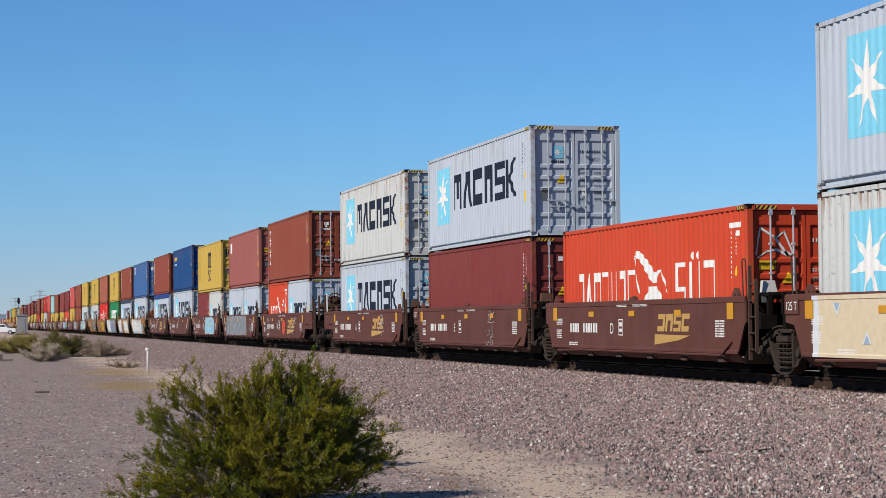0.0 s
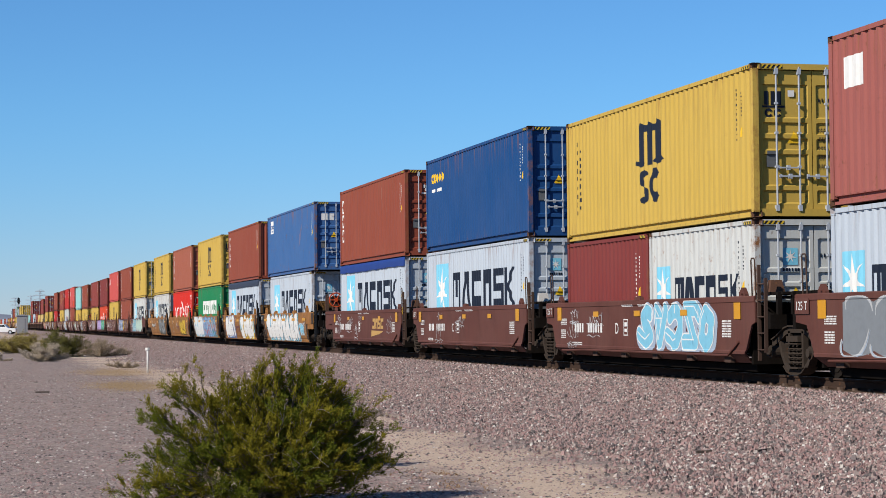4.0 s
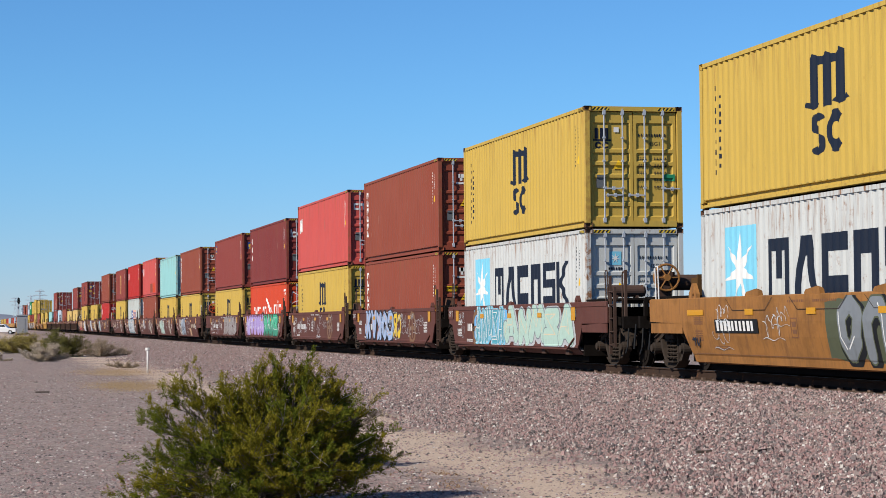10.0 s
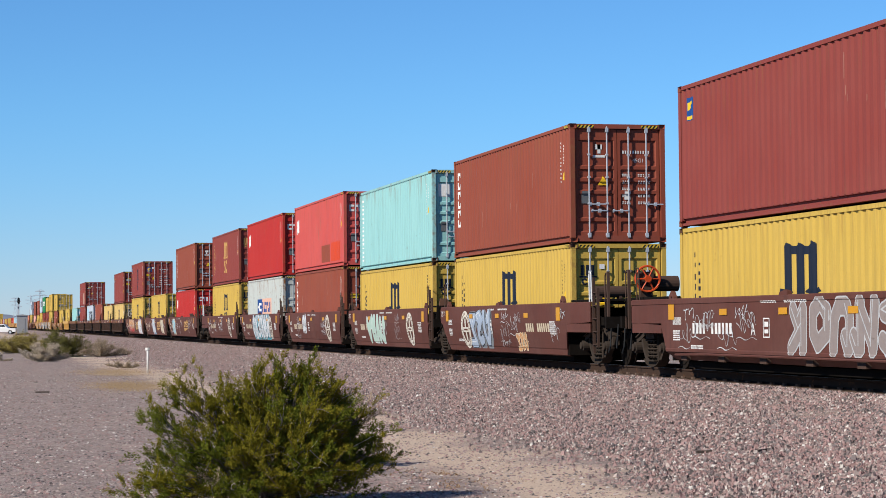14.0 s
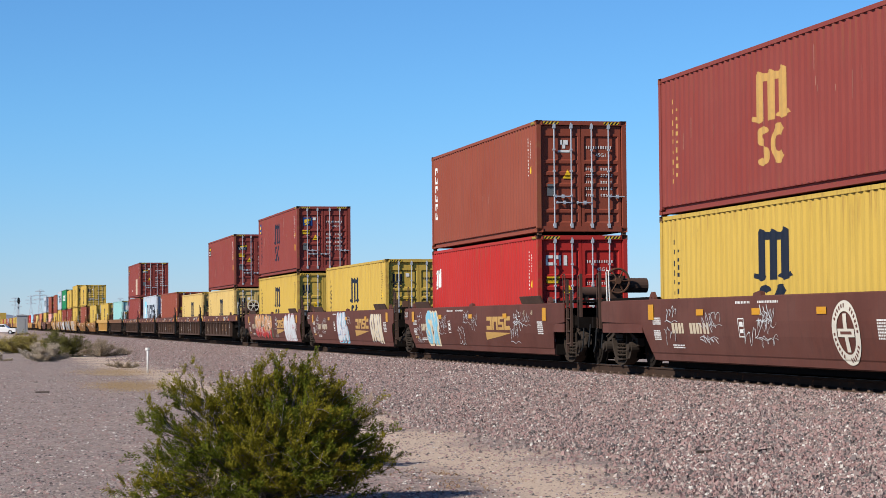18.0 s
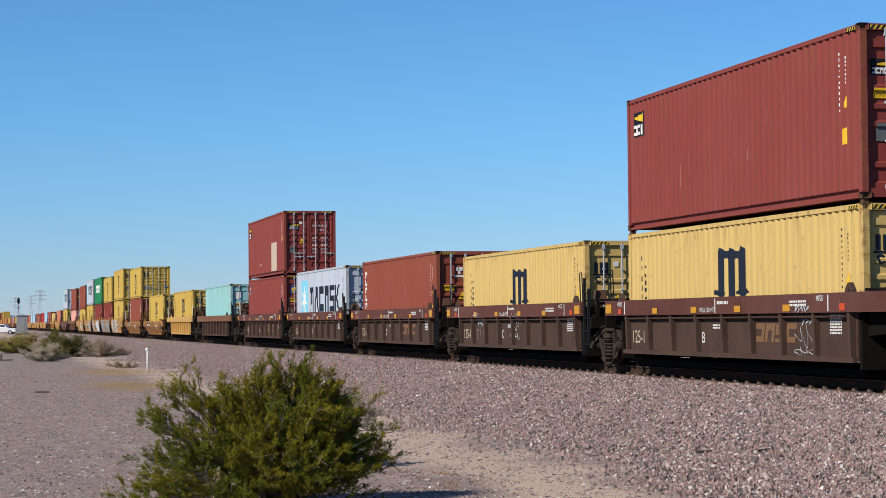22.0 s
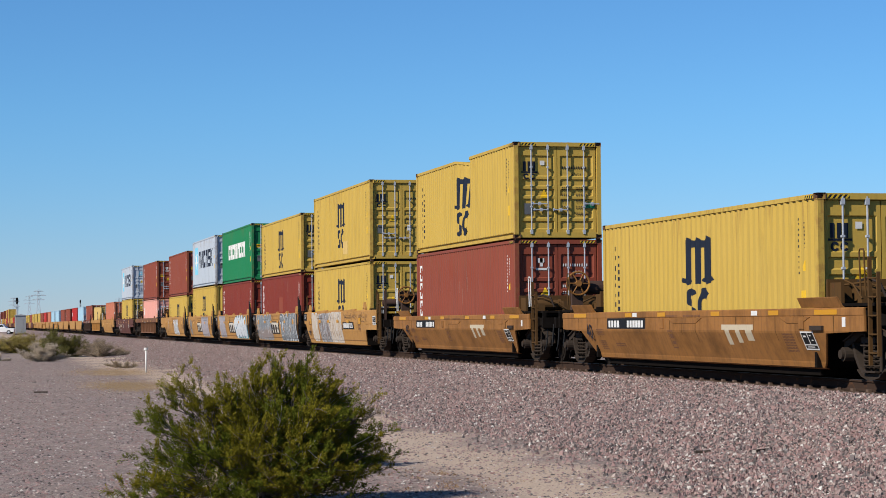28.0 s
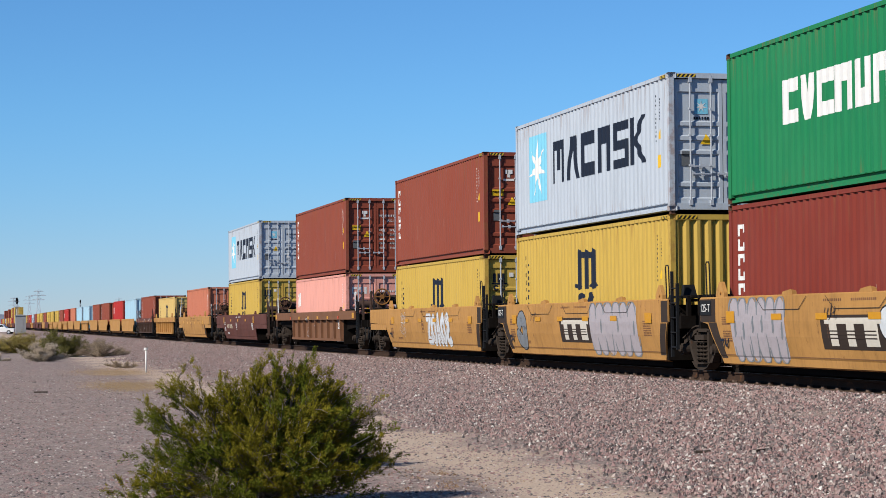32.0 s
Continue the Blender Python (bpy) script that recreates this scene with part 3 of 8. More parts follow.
        side_mark(("be2", H), "sign_flash", lambda: [[(0.5, T - 0.42), (1.05, T - 0.36), (1.05, T - 0.56), (0.5, T - 0.47)]], M["yellow"], ob, L, lift=0.006)
        side_mark(("be3", H), "sign_lettering", lambda: blocks(0.42, T - 0.82, 0.6, 0.22, "dcu", 0.3), M["white"], ob, L, lift=0.006)
    elif line == "ringblue":
        side_mark(("sc", H), "sign_lettering", lambda: [q for i in range(5) for q in ring_quads(0.85 + i * 0.32, T - 0.62, 0.06, 0.155, 12)], M["yellow"], ob, L)
        side_mark(("sc2", H), "small_lettering", lambda: dashes(0.75, T - 1.05, 1.5, 0.16, 1, 7, 5), M["white"], ob, L)
    elif line == "oldblue":
        side_mark(("sl", H), "sign_panel", lambda: [rect(0.95, T - 0.85, 1.75, T - 0.25)], M["white"], ob, L)
        side_mark(("sl2", H), "sign_flash", lambda: blocks(1.0, T - 0.62, 0.7, 0.16, "cdcudc", 0.3) + [[(1.1, T - 0.68), (1.6, T - 0.7), (1.3, T - 0.8)]], M["blue_sticker"], ob, L, lift=0.006)
    elif line == "aqua":
        side_mark(("aq", H), "sign_lettering", lambda: upright(0.38, T - 2.6, 0.28, 2.35, 15, 8), M["white"], ob, L)
    elif line == "patched":
        side_mark(("po", H), "sign_panel", lambda: [rect(3.6, T - 1.75, 5.1, T - 1.0)], M["blue_sticker"], ob, L)
        side_mark(("po2", H), "sign_lettering", lambda: blocks(3.75, T - 1.6, 1.2, 0.42, "xcd", 0.25), M["white"], ob, L, lift=0.006)
        side_mark(("po3", H), "sign_patch", lambda: [rect(5.1, T - 1.78, 8.3, T - 0.98)], M["pink_patch"], ob, L)
        side_mark(("po4", H), "small_lettering", lambda: blocks(5.3, T - 1.65, 2.6, 0.5, "xucdnux", 0.2, 0.3), M["blue_sticker"], ob, L, lift=0.006)
    elif line == "bigc":
        side_mark(("bc", H), "sign_panel", lambda: [rect(0.55, T - 0.95, 1.35, T - 0.42)], M["white"], ob, L)


M["scrape"] = plain_paint("scraped_paint", (0.34, 0.17, 0.13), 0.7, 0.5, 14)
M["pink_patch"] = plain_paint("faded_pink_paint", (0.66, 0.40, 0.30), 0.6, 0.3)
SKIN = {"starbox": "starbox", "starbox_old": "starbox_old", "mustard": "mustard", "mustard_gold": "flashbox", "vivid_green": "vivid_green", "swoosh": "swoosh", "swoosh_new": "swoosh_new",
        "redbrown": "redbrown", "trio": "maroon", "flashbox": "flashbox", "scarlet": "scarlet", "scarlet_pale": "scarlet_pale", "pink": "pink", "blackpanel": "flashbox", "ringblue": "blue_ringblue",
        "oldblue": "blue", "aqua": "aqua", "patched": "white_box", "bigc": "pale_red", "plain_red": "maroon"}
WORDS = {"starbox": "light grey", "starbox_old": "rust-streaked off-white", "mustard": "mustard yellow", "mustard_gold": "maroon", "vivid_green": "bright green", "swoosh": "orange-red", "swoosh_new": "bright red",
         "redbrown": "red-brown", "trio": "dark maroon", "flashbox": "maroon", "scarlet": "red", "scarlet_pale": "faded red", "pink": "faded pink", "blackpanel": "maroon", "ringblue": "dark blue", "oldblue": "weathered blue",
         "aqua": "pale turquoise", "patched": "weathered white", "bigc": "faded brick-red", "plain_red": "dark red"}
DARK_MARKS = ("mustard", "starbox", "starbox_old", "patched")
TRAIN = []          # (thing, distance from the reference point back along the train, y, z)
count = [0]


def container(line, s, z, L=FEET40, H=2.896, skin=None, doors=True, tarp=None, where="in a rail car", detail=2, gap=0):
    """One steel shipping container whose front end is s metres back along the train."""
    count[0] += 1
    seed = count[0]
    rnd = random.Random(seed)
    ob = new("shipping_container")
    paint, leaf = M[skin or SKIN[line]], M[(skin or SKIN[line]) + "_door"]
    size = {FEET40: "forty-foot", FEET20: "twenty-foot", FEET45: "forty-five-foot"}[L]
    tagged(ob, f"{WORDS[line]} corrugated steel {size} container {where}", "shipping container", "containers on the train")
    TRAIN.append((ob, s, SIDE, z))
    put("side_wall", side_mesh(L, H, 0), paint, ob)
    put("side_wall", side_mesh(L, H, 1), paint, ob)
    put("frame", frame_mesh(L, H), paint, ob)
    put("roof", roof_mesh(L, H), paint, ob)
    if detail:
        put("floor", floor_mesh(L), M["w_dark"], ob)
    cast = M["rusty"] if rnd.random() < 0.45 or line == "starbox_old" else paint
    for x in ((-L, -0.178) if detail else ()):
        for y in ((0, WIDE - 0.162) if detail and x > -1 else (0,)):
            for zz in (0, H - 0.118):
                c = put("corner_casting", casting_mesh(), cast, ob, (x, y, zz))
    if detail < 1:
        put("end_wall", end_mesh(H, 0), paint, ob)
        line_logo(ob, line, L, H, False)
        return ob
    if gap:
        for x in (-L + 0.09, -0.09):
            for y in (0.08,) if x < -1 else (0.08, WIDE - 0.08):
                put("twist_lock", shared(("twist_lock", gap), lambda bm: box(bm, -0.06, 0.06, -0.05, 0.05, -gap, 0.002)), M["rusty"], ob, (x, y, 0))
    rear = put("end_wall", end_mesh(H, 0), paint, ob, (-L + 0.08, 0, 0))
    if not doors:
        put("end_wall", end_mesh(H, 0), paint, ob)
    else:
        for k, y in enumerate(LEAF_AT):
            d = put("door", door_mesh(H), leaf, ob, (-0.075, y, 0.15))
            for j, yy in enumerate((0.34, 0.80)):
                put("lock_rod", rod_mesh(H), M["galv"], d, (0.0, yy if k == 0 else LEAF - yy, -0.09))
                if detail > 1:
                    put("door_handle", handle_mesh(), M["galv"], d, (0.0, (yy if k == 0 else LEAF - yy) + (0.0 if j == 0 else -0.42), 0.62 + 0.16 * (j == 0)))
            if detail > 1:
                for i in range(2 if k == 0 else 0):
                    put("hinge", hinge_mesh(), paint, d, (0.01, -0.04 if k == 0 else 1.06, 0.45 + i * (H - 1.2)))
    dark = line in DARK_MARKS
    ink = M["navy"] if dark else M["white"]
    if detail > 1:
        for y, side in ((0.19, 0), (WIDE - 0.61, 0), (0.006, 1)):
            put("hazard_strip", strip_mesh(side), M["hazard"], ob, (-0.018, y, H - 0.1))
    if doors:
        end_mark(("id", H, seed % 4), "door_lettering", lambda: dashes(1.36, H - 0.72, 0.72, 0.12, 1, 11, seed, 0.5), ink, ob, lift=-0.066)
        if detail > 1:
            w = put("type_code", words("code", "45G1" if H > 2.7 else "42G1", 0.095), ink, ob, (-0.105, 1.62, H - 0.93))
            w.rotation_euler = (0, 0, radians(90))
        if detail > 1:
            end_mark(("sp", H, seed % 4), "small_lettering", lambda: [q for i in range(5) for q in dashes(1.35, H - 1.28 - i * 0.17, 0.22, 0.08, 2, 4, seed + i, 0.6) + dashes(1.75, H - 1.28 - i * 0.17, 0.34, 0.08, 2, 5, seed + i, 0.6)], ink, ob, lift=-0.062)
            end_mark(("pl", H), "data_plate", lambda: [rect(0.3, H - 1.95, 0.52, H - 1.65)], M["grey_plate"], ob, lift=-0.06)
            end_mark(("tri", H), "warning_triangle", lambda: [[(0.72, H - 1.5), (0.98, H - 1.5), (0.85, H - 1.27)]], M["yellow"], ob, lift=-0.06)
            end_mark(("st", H, seed % 3, line in ("starbox", "starbox_old")), "sticker", lambda: [rect(0.74, H - 0.62, 0.87, H - 0.5)] if seed % 3 and line not in ("starbox", "starbox_old") else [rect(1.4, H - 1.85, 1.55, H - 1.65)], M["white"], ob, lift=-0.06)
            if seed % 2 and not dark:
                c = end_mark(("ca", H), "caution_sticker", lambda: [rect(0.26, H - 1.24, 0.6, H - 1.07)], M["yellow"], ob, lift=-0.06)
                w = put("caution_word", words("caution", "CAUTION", 0.054), M["black"], c, (-0.071, 0.275, H - 1.18))
                w.rotation_euler = (0, 0, radians(90))
        if line == "mustard" and detail > 1:
            end_mark(("gr", H), "green_sticker", lambda: [rect(1.98, H - 1.78, 2.26, H - 1.62)], M["g_sticker"], ob, lift=-0.06)
        if line in ("mustard", "mustard_gold"):
            m = M["gold"] if line == "mustard_gold" else M["navy"]
            end_mark(("mustard", H), "door_sign", lambda: [rect(0.27 + i * 0.13, H - 0.78, 0.35 + i * 0.13, H - 0.52) for i in range(3)] + [rect(0.22, H - 0.83, 0.68, H - 0.79)]
                     + ring_quads(0.36, H - 0.93, 0.04, 0.085, 10, 30, 330) + ring_quads(0.54, H - 0.93, 0.04, 0.085, 10, 30, 330), m, ob, lift=-0.07)
        elif line in ("starbox", "starbox_old"):
            end_mark(("mk", H), "door_sign", lambda: [rect(0.6, H - 0.86, 0.9, H - 0.54)], M["cyan"], ob, lift=-0.07)
            end_mark(("mk2", H), "star_sign", lambda: star(0.75, H - 0.7, 0.13), M["white"], ob, lift=-0.064)
            end_mark(("mk3", H), "small_lettering", lambda: dashes(0.58, H - 0.98, 0.36, 0.1, 1, 6, 2), M["navy"], ob, lift=-0.07)
        elif line in ("scarlet", "scarlet_pale", "pink"):
            end_mark(("ci", H), "door_sign", lambda: blocks(0.25, H - 0.78, 0.62, 0.26, "cni", 0.25), M["white"], ob, lift=-0.07)
        elif line in ("swoosh", "swoosh_new"):
            end_mark(("hb", H), "door_sign", lambda: ribbon([(0.2, H - 0.96), (0.3, H - 0.45), (0.58, H - 0.62), (0.86, H - 0.98), (0.62, H - 0.86), (0.42, H - 0.9), (0.24, H - 1.02)], 0.022) + ribbon([(0.6, H - 0.66), (0.78, H - 0.52), (0.98, H - 0.98), (0.8, H - 0.9)], 0.02), M["white"], ob, lift=-0.07)
        elif line == "trio":
            end_mark(("tx", H), "door_sign", lambda: [q for i in range(3) for q in ring_quads(0.38 + i * 0.27, H - 0.75, 0.06, 0.14, 12, 40, 330)] + [rect(0.22, H - 0.86, 0.28, H - 0.52)], M["white"], ob, lift=-0.07)
        elif line == "flashbox":
            end_mark(("fl", H), "door_sign", lambda: [rect(0.3, H - 0.86, 0.72, H - 0.5)], M["blue_sticker"], ob, lift=-0.07)
            end_mark(("fl2", H), "sign_flash", lambda: [[(0.36, H - 0.76), (0.66, H - 0.62), (0.66, H - 0.54), (0.36, H - 0.6)], [(0.36, H - 0.84), (0.5, H - 0.84), (0.6, H - 0.72), (0.42, H - 0.76)]], M["yellow"], ob, lift=-0.062)
        elif line == "blackpanel":
            end_mark(("bn", H), "door_sign", lambda: [rect(0.2, H - 0.85, 0.72, H - 0.58)], M["black"], ob, lift=-0.07)
            end_mark(("bn2", H), "sign_flash", lambda: [[(0.34, H - 0.66), (0.7, H - 0.6), (0.7, H - 0.7), (0.34, H - 0.69)]], M["yellow"], ob, lift=-0.062)
            end_mark(("bn3", H), "small_lettering", lambda: blocks(0.25, H - 0.83, 0.42, 0.1, "dcncuc", 0.3), M["white"], ob, lift=-0.062)
        elif line == "redbrown":
            end_mark(("tt", H), "door_sign", lambda: [rect(0.62, H - 0.82, 0.92, H - 0.46)] if seed % 2 else [rect(0.66, H - 0.62, 0.84, H - 0.5), rect(0.72, H - 0.72, 0.8, H - 0.5), rect(0.6, H - 0.82, 0.92, H - 0.76)], M["white"], ob, lift=-0.07)
        elif line == "oldblue":
            end_mark(("sk", H), "door_sign", lambda: [rect(0.3, H - 0.78, 0.86, H - 0.5)], M["white"], ob, lift=-0.07)
        elif line == "aqua":
            end_mark(("ak", H), "door_sign", lambda: [rect(0.22, H - 0.85, 0.62, H - 0.45)], M["white"], ob, lift=-0.07)
        elif line == "vivid_green":
            end_mark(("ek", H), "door_sign", lambda: ring_quads(0.4, H - 1.2, 0.0, 0.09, 14), M["white"], ob, lift=-0.07)
    line_logo(ob, line, L, H)
    side_mark(("codes", H, seed % 3), "small_lettering", lambda: upright(L - 0.66, H - 0.95, 0.035, 0.5, 7, seed) + upright(L - 0.92, H - 1.4, 0.03, 1.05, 11, seed + 9), ink, ob, L)
    if detail > 1:
        side_mark(("tri", H), "warning_triangle", lambda: [[(L - 0.78, H - 1.34), (L - 0.62, H - 1.34), (L - 0.62, H - 1.14)]], M["yellow"], ob, L)
        if seed % 2:
            side_mark(("cau", H), "caution_sticker", lambda: [rect(L - 0.86, H - 1.95, L - 0.62, H - 1.68)], M["yellow"], ob, L)
    if detail > 1 and line in ("trio", "flashbox", "redbrown", "scarlet_pale", "blackpanel", "bigc", "oldblue", "mustard_gold") and L > 7:
        def scrapes():
            r = random.Random(seed % 5)
            out = []
            for _ in range(3 + seed % 4):
                c, zc = r.uniform(1.5, L - 2), r.uniform(0.6, H - 1.0)
                for _ in range(r.randint(1, 4)):
                    u, k = c + r.gauss(0, 0.5), r.uniform(0.08, 0.5)
                    q = zc + r.gauss(0, 0.15)
                    out.append([(u, q), (u + 0.012, q + 0.02), (u + 0.016, q + k), (u + 0.004, q + k)])
            return out
        side_mark(("scratch", H, seed % 5, seed % 4), "scratches", scrapes, M["scrape"], ob, L)["kind"] = "stuff"
    if tarp:
        bm = bmesh.new()
        rnd = random.Random(seed)
        ring = []
        n = 40
        for i in range(n + 1):
            x = -L + 0.05 + (L - 0.1) * i / n
            sag = rnd.uniform(-0.02, 0.03)
            ring.append([bm.verts.new((x, y, zz)) for y, zz in ((-0.014, H - 0.3 + sag), (-0.02 + sag * 0.4, H - 0.12), (0.0, H + 0.004), (WIDE / 2, H + 0.03 + sag * 0.3), (WIDE, H + 0.004), (WIDE + 0.02, H - 0.3 + sag))])
        for a, b in zip(ring, ring[1:]):
            for k in range(5):
                bm.faces.new((a[k], b[k], b[k + 1], a[k + 1]))
        part("tarpaulin", bm, M[tarp], ob, "blue tarpaulin roof cover laced along its edge" if tarp == "tarp_blue" else "dark folded tarpaulin roof cover", True)
    return ob


# ---- well cars ----
# local space: x = 0 at the front of the container load, y = 0 on the track's middle, z = 0 at the rail top
def truck_meshes():
    def frame_side(bm):
        def beam(x0, z0, x1, z1, h, y0=-0.075, y1=0.075):
            d = Vector((x1 - x0, z1 - z0)).normalized()
            nx, nz = -d.y * h / 2, d.x * h / 2
            q = [(x0 + nx, z0 + nz), (x1 + nx, z1 + nz), (x1 - nx, z1 - nz), (x0 - nx, z0 - nz)]
            f = [bm.verts.new((x, y0, z)) for x, z in q]
            k = [bm.verts.new((x, y1, z)) for x, z in q]
            bm.faces.new(f[::-1])
            bm.faces.new(k)
            for i in range(4):
                bm.faces.new((f[i], f[(i + 1) % 4], k[(i + 1) % 4], k[i]))
        def arch(line, h, y0=-0.075, y1=0.075):
            pts = [Vector(p) for p in line]
            rows = []
            for k, p in enumerate(pts):
                d = (pts[min(k + 1, len(pts) - 1)] - pts[max(k - 1, 0)]).normalized()
                n = Vector((-d.y, d.x)) * h / 2
                rows.append([bm.verts.new((q.x, y, q.y)) for q, y in ((p + n, y0), (p + n, y1), (p - n, y1), (p - n, y0))])
            for a, b in zip(rows, rows[1:]):
                for k in range(4):
                    bm.faces.new((a[k], b[k], b[(k + 1) % 4], a[(k + 1) % 4]))
            bm.faces.new(rows[0])
            bm.faces.new(rows[-1][::-1])
        top = [(-1.06, 0.46), (-1.04, 0.60), (-0.84, 0.66), (-0.66, 0.73), (-0.48, 0.81), (-0.26, 0.85), (0.26, 0.85), (0.48, 0.81), (0.66, 0.73), (0.84, 0.66), (1.04, 0.60), (1.06, 0.46)]
        arch(top, 0.12)
        arch([(x * 1.01, z + 0.06) for x, z in top[1:-1]], 0.025, -0.12, 0.12)
        arch([(-0.74, 0.62), (-0.66, 0.42), (-0.52, 0.25), (-0.36, 0.14), (-0.16, 0.09), (0.16, 0.09), (0.36, 0.14), (0.52, 0.25), (0.66, 0.42), (0.74, 0.62)], 0.085)
        arch([(-0.5, 0.19), (-0.34, 0.09), (-0.14, 0.045), (0.14, 0.045), (0.34, 0.09), (0.5, 0.19)], 0.02, -0.12, 0.12)
        for s in (-1, 1):
            beam(s * 0.30, 0.14, s * 0.30, 0.82, 0.08)            # columns
            disc(bm, (s * 0.895, -0.10, 0.44), "y", 0.12, 0.18, 14)
            disc(bm, (s * 0.895, -0.21, 0.44), "y", 0.08, 0.06, 12)
        beam(-0.26, 0.68, 0.26, 0.68, 0.1, -0.15, 0.12)           # bolster end
        beam(-0.27, 0.595, 0.27, 0.595, 0.025, -0.16, 0.12)
        beam(-0.27, 0.165, 0.27, 0.165, 0.03, -0.16, 0.12)
        bmesh.ops.recalc_face_normals(bm, faces=bm.faces)
    def wheel(bm):
        disc(bm, (0, 0, 0), "y", 0.42, 0.11, 18)
        disc(bm, (0, 0.075, 0), "y", 0.455, 0.035, 18)
        disc(bm, (0, -0.06, 0), "y", 0.33, 0.02, 14, 0.14)
        disc(bm, (0, -0.07, 0), "y", 0.1, 0.06, 14)
    def spring(bm):
        for x in (-0.17, 0.03, 0.2):
            pts = [(x + 0.09 * math.cos(k * 1.26), 0.09 * math.sin(k * 1.26) - 0.03, 0.19 + 0.38 * k / 24) for k in range(25)]
            tube(bm, pts, 0.022, 4)
    def bolster(bm):
        box(bm, -0.2, 0.2, -1.1, 1.1, 0.5, 0.78)
        for x in (-0.88, 0.88):
            tube(bm, [(x, -0.8, 0.42), (x, 0.8, 0.42)], 0.075, 8)
        box(bm, -0.45, 0.45, -0.16, 0.16, 0.7, 0.95)
    return {k: shared(("truck_" + k,), f) for k, f in (("frame", frame_side), ("wheel", wheel), ("spring", spring), ("bolster", bolster))}


def truck(car, x, detail=1):
    t = truck_meshes()
    if not detail:      # on the far tail: one casting with its wheels
        def whole(bm):
            bm.from_mesh(t["frame"])
            bmesh.ops.translate(bm, verts=bm.verts, vec=(0, -1.08, 0))
            for dx in (-0.88, 0.88):
                disc(bm, (dx, -0.72, 0.42), "y", 0.42, 0.12, 16)
                box(bm, dx - 0.07, dx + 0.07, -0.7, 0.7, 0.35, 0.49)
        return put("bogie", shared(("far_bogie",), whole), M["truck"], car, (x, 0, 0), "dark cast steel freight bogie")
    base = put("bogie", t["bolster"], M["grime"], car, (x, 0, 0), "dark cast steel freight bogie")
    for y in (-1.08, 1.08):
        put("side_frame", t["frame"], M["truck"], base, (0, y, 0))
        if y < 0:
            put("coil_spring", t["spring"], M["truck"], base, (0, y * 1.02, 0))
    for dx in (-0.88, 0.88):
        for y in (-0.72, 0.72):
            w = put("wheel", t["wheel"], M["wheel"], base, (dx, y, 0.42))
            if y > 0:
                w.rotation_euler = (0, 0, math.pi)


PROFILES = {
    "flat": [(-1.40, 1.46, 1), (-1.47, 1.47, 1), (-1.50, 1.45, 1), (-1.50, 1.36, 1), (-1.485, 1.35, 1), (-1.485, 0.98, 1), (-1.485, 0.93, 0), (-1.485, 0.46, 0), (-1.50, 0.44, 0), (-1.50, 0.39, 0), (-1.46, 0.36, 0), (-1.30, 0.22, 0)],
    "round": [(-1.40, 1.46, 1), (-1.47, 1.47, 1), (-1.50, 1.45, 1), (-1.50, 1.18, 1), (-1.495, 1.0, 1), (-1.49, 0.95, 0), (-1.46, 0.72, 0), (-1.38, 0.36, 0), (-1.36, 0.33, 0), (-1.34, 0.20, 0), (-1.22, 0.17, 0)],
    "angled": [(-1.40, 1.21, 1), (-1.48, 1.22, 1), (-1.505, 1.20, 1), (-1.505, 1.095, 1), (-1.495, 1.085, 1), (-1.495, 0.83, 1), (-1.485, 0.79, 0), (-1.265, 0.30, 0), (-1.26, 0.27, 0), (-1.24, 0.20, 0), (-1.15, 0.17, 0)],
}


def well_side(kind, x0, x1, ef, er):
    """A pressed side: the upper band reaches out over the bogies, the lower part is cut back at its corners."""
    def build(bm):
        prof = PROFILES[kind]
        loop = [(y, z, up) for y, z, up in prof] + [(y + 0.035, z, up) for y, z, up in reversed(prof[1:])]
        n = 10
        rows = []
        for y, z, up in loop:
            cut = 0.0 if up else -0.75 + 1.05 * (0.8 - z) if kind == "angled" else -0.32 + 0.5 * (0.95 - z) / 0.8
            a, b = (x0 - er, x1 + ef) if up else (x0 + cut, x1 - cut)
            rows.append([bm.verts.new((a + (b - a) * k / n, y, z)) for k in range(n + 1)])
        for r, q in zip(rows, rows[1:] + rows[:1]):
            for k in range(n):
                bm.faces.new((r[k], q[k], q[k + 1], r[k + 1]))
        m = len(rows)
        for k in (0, n):
            for i in range(m // 2):
                q = [rows[i][k], rows[(i + 1) % m][k], rows[m - 1 - i][k], rows[(m - i) % m][k]]
                q = list(dict.fromkeys(q))
                if len(q) > 2:
                    try:
                        bm.faces.new(q)
                    except ValueError:
                        pass
        bmesh.ops.recalc_face_normals(bm, faces=bm.faces)
    return build


def bar(name, car, mat, flip, *b):
    bm = bmesh.new()
    x0, x1, y0, y1, z0, z1 = b
    if flip:
        y0, y1 = -y1, -y0
    box(bm, x0, x1, y0, y1, z0, z1)
    return part(name, bm, mat, car)


def ribbed_side(car, mat, chord, x0, x1, ef, er, flip):
    """Deep top chord over a recessed sheet, with a sill below."""
    bar("top_chord", car, chord, flip, x0 - er, x1 + ef, -1.5, -1.36, 1.14, 1.47)
    bar("side_sheet", car, mat, flip, x0 + 0.45, x1 - 0.1, -1.36, -1.33, 0.33, 1.14)
    bar("side_sill", car, mat, flip, x0 + 0.45, x1 - 0.1, -1.46, -1.36, 0.31, 0.4)


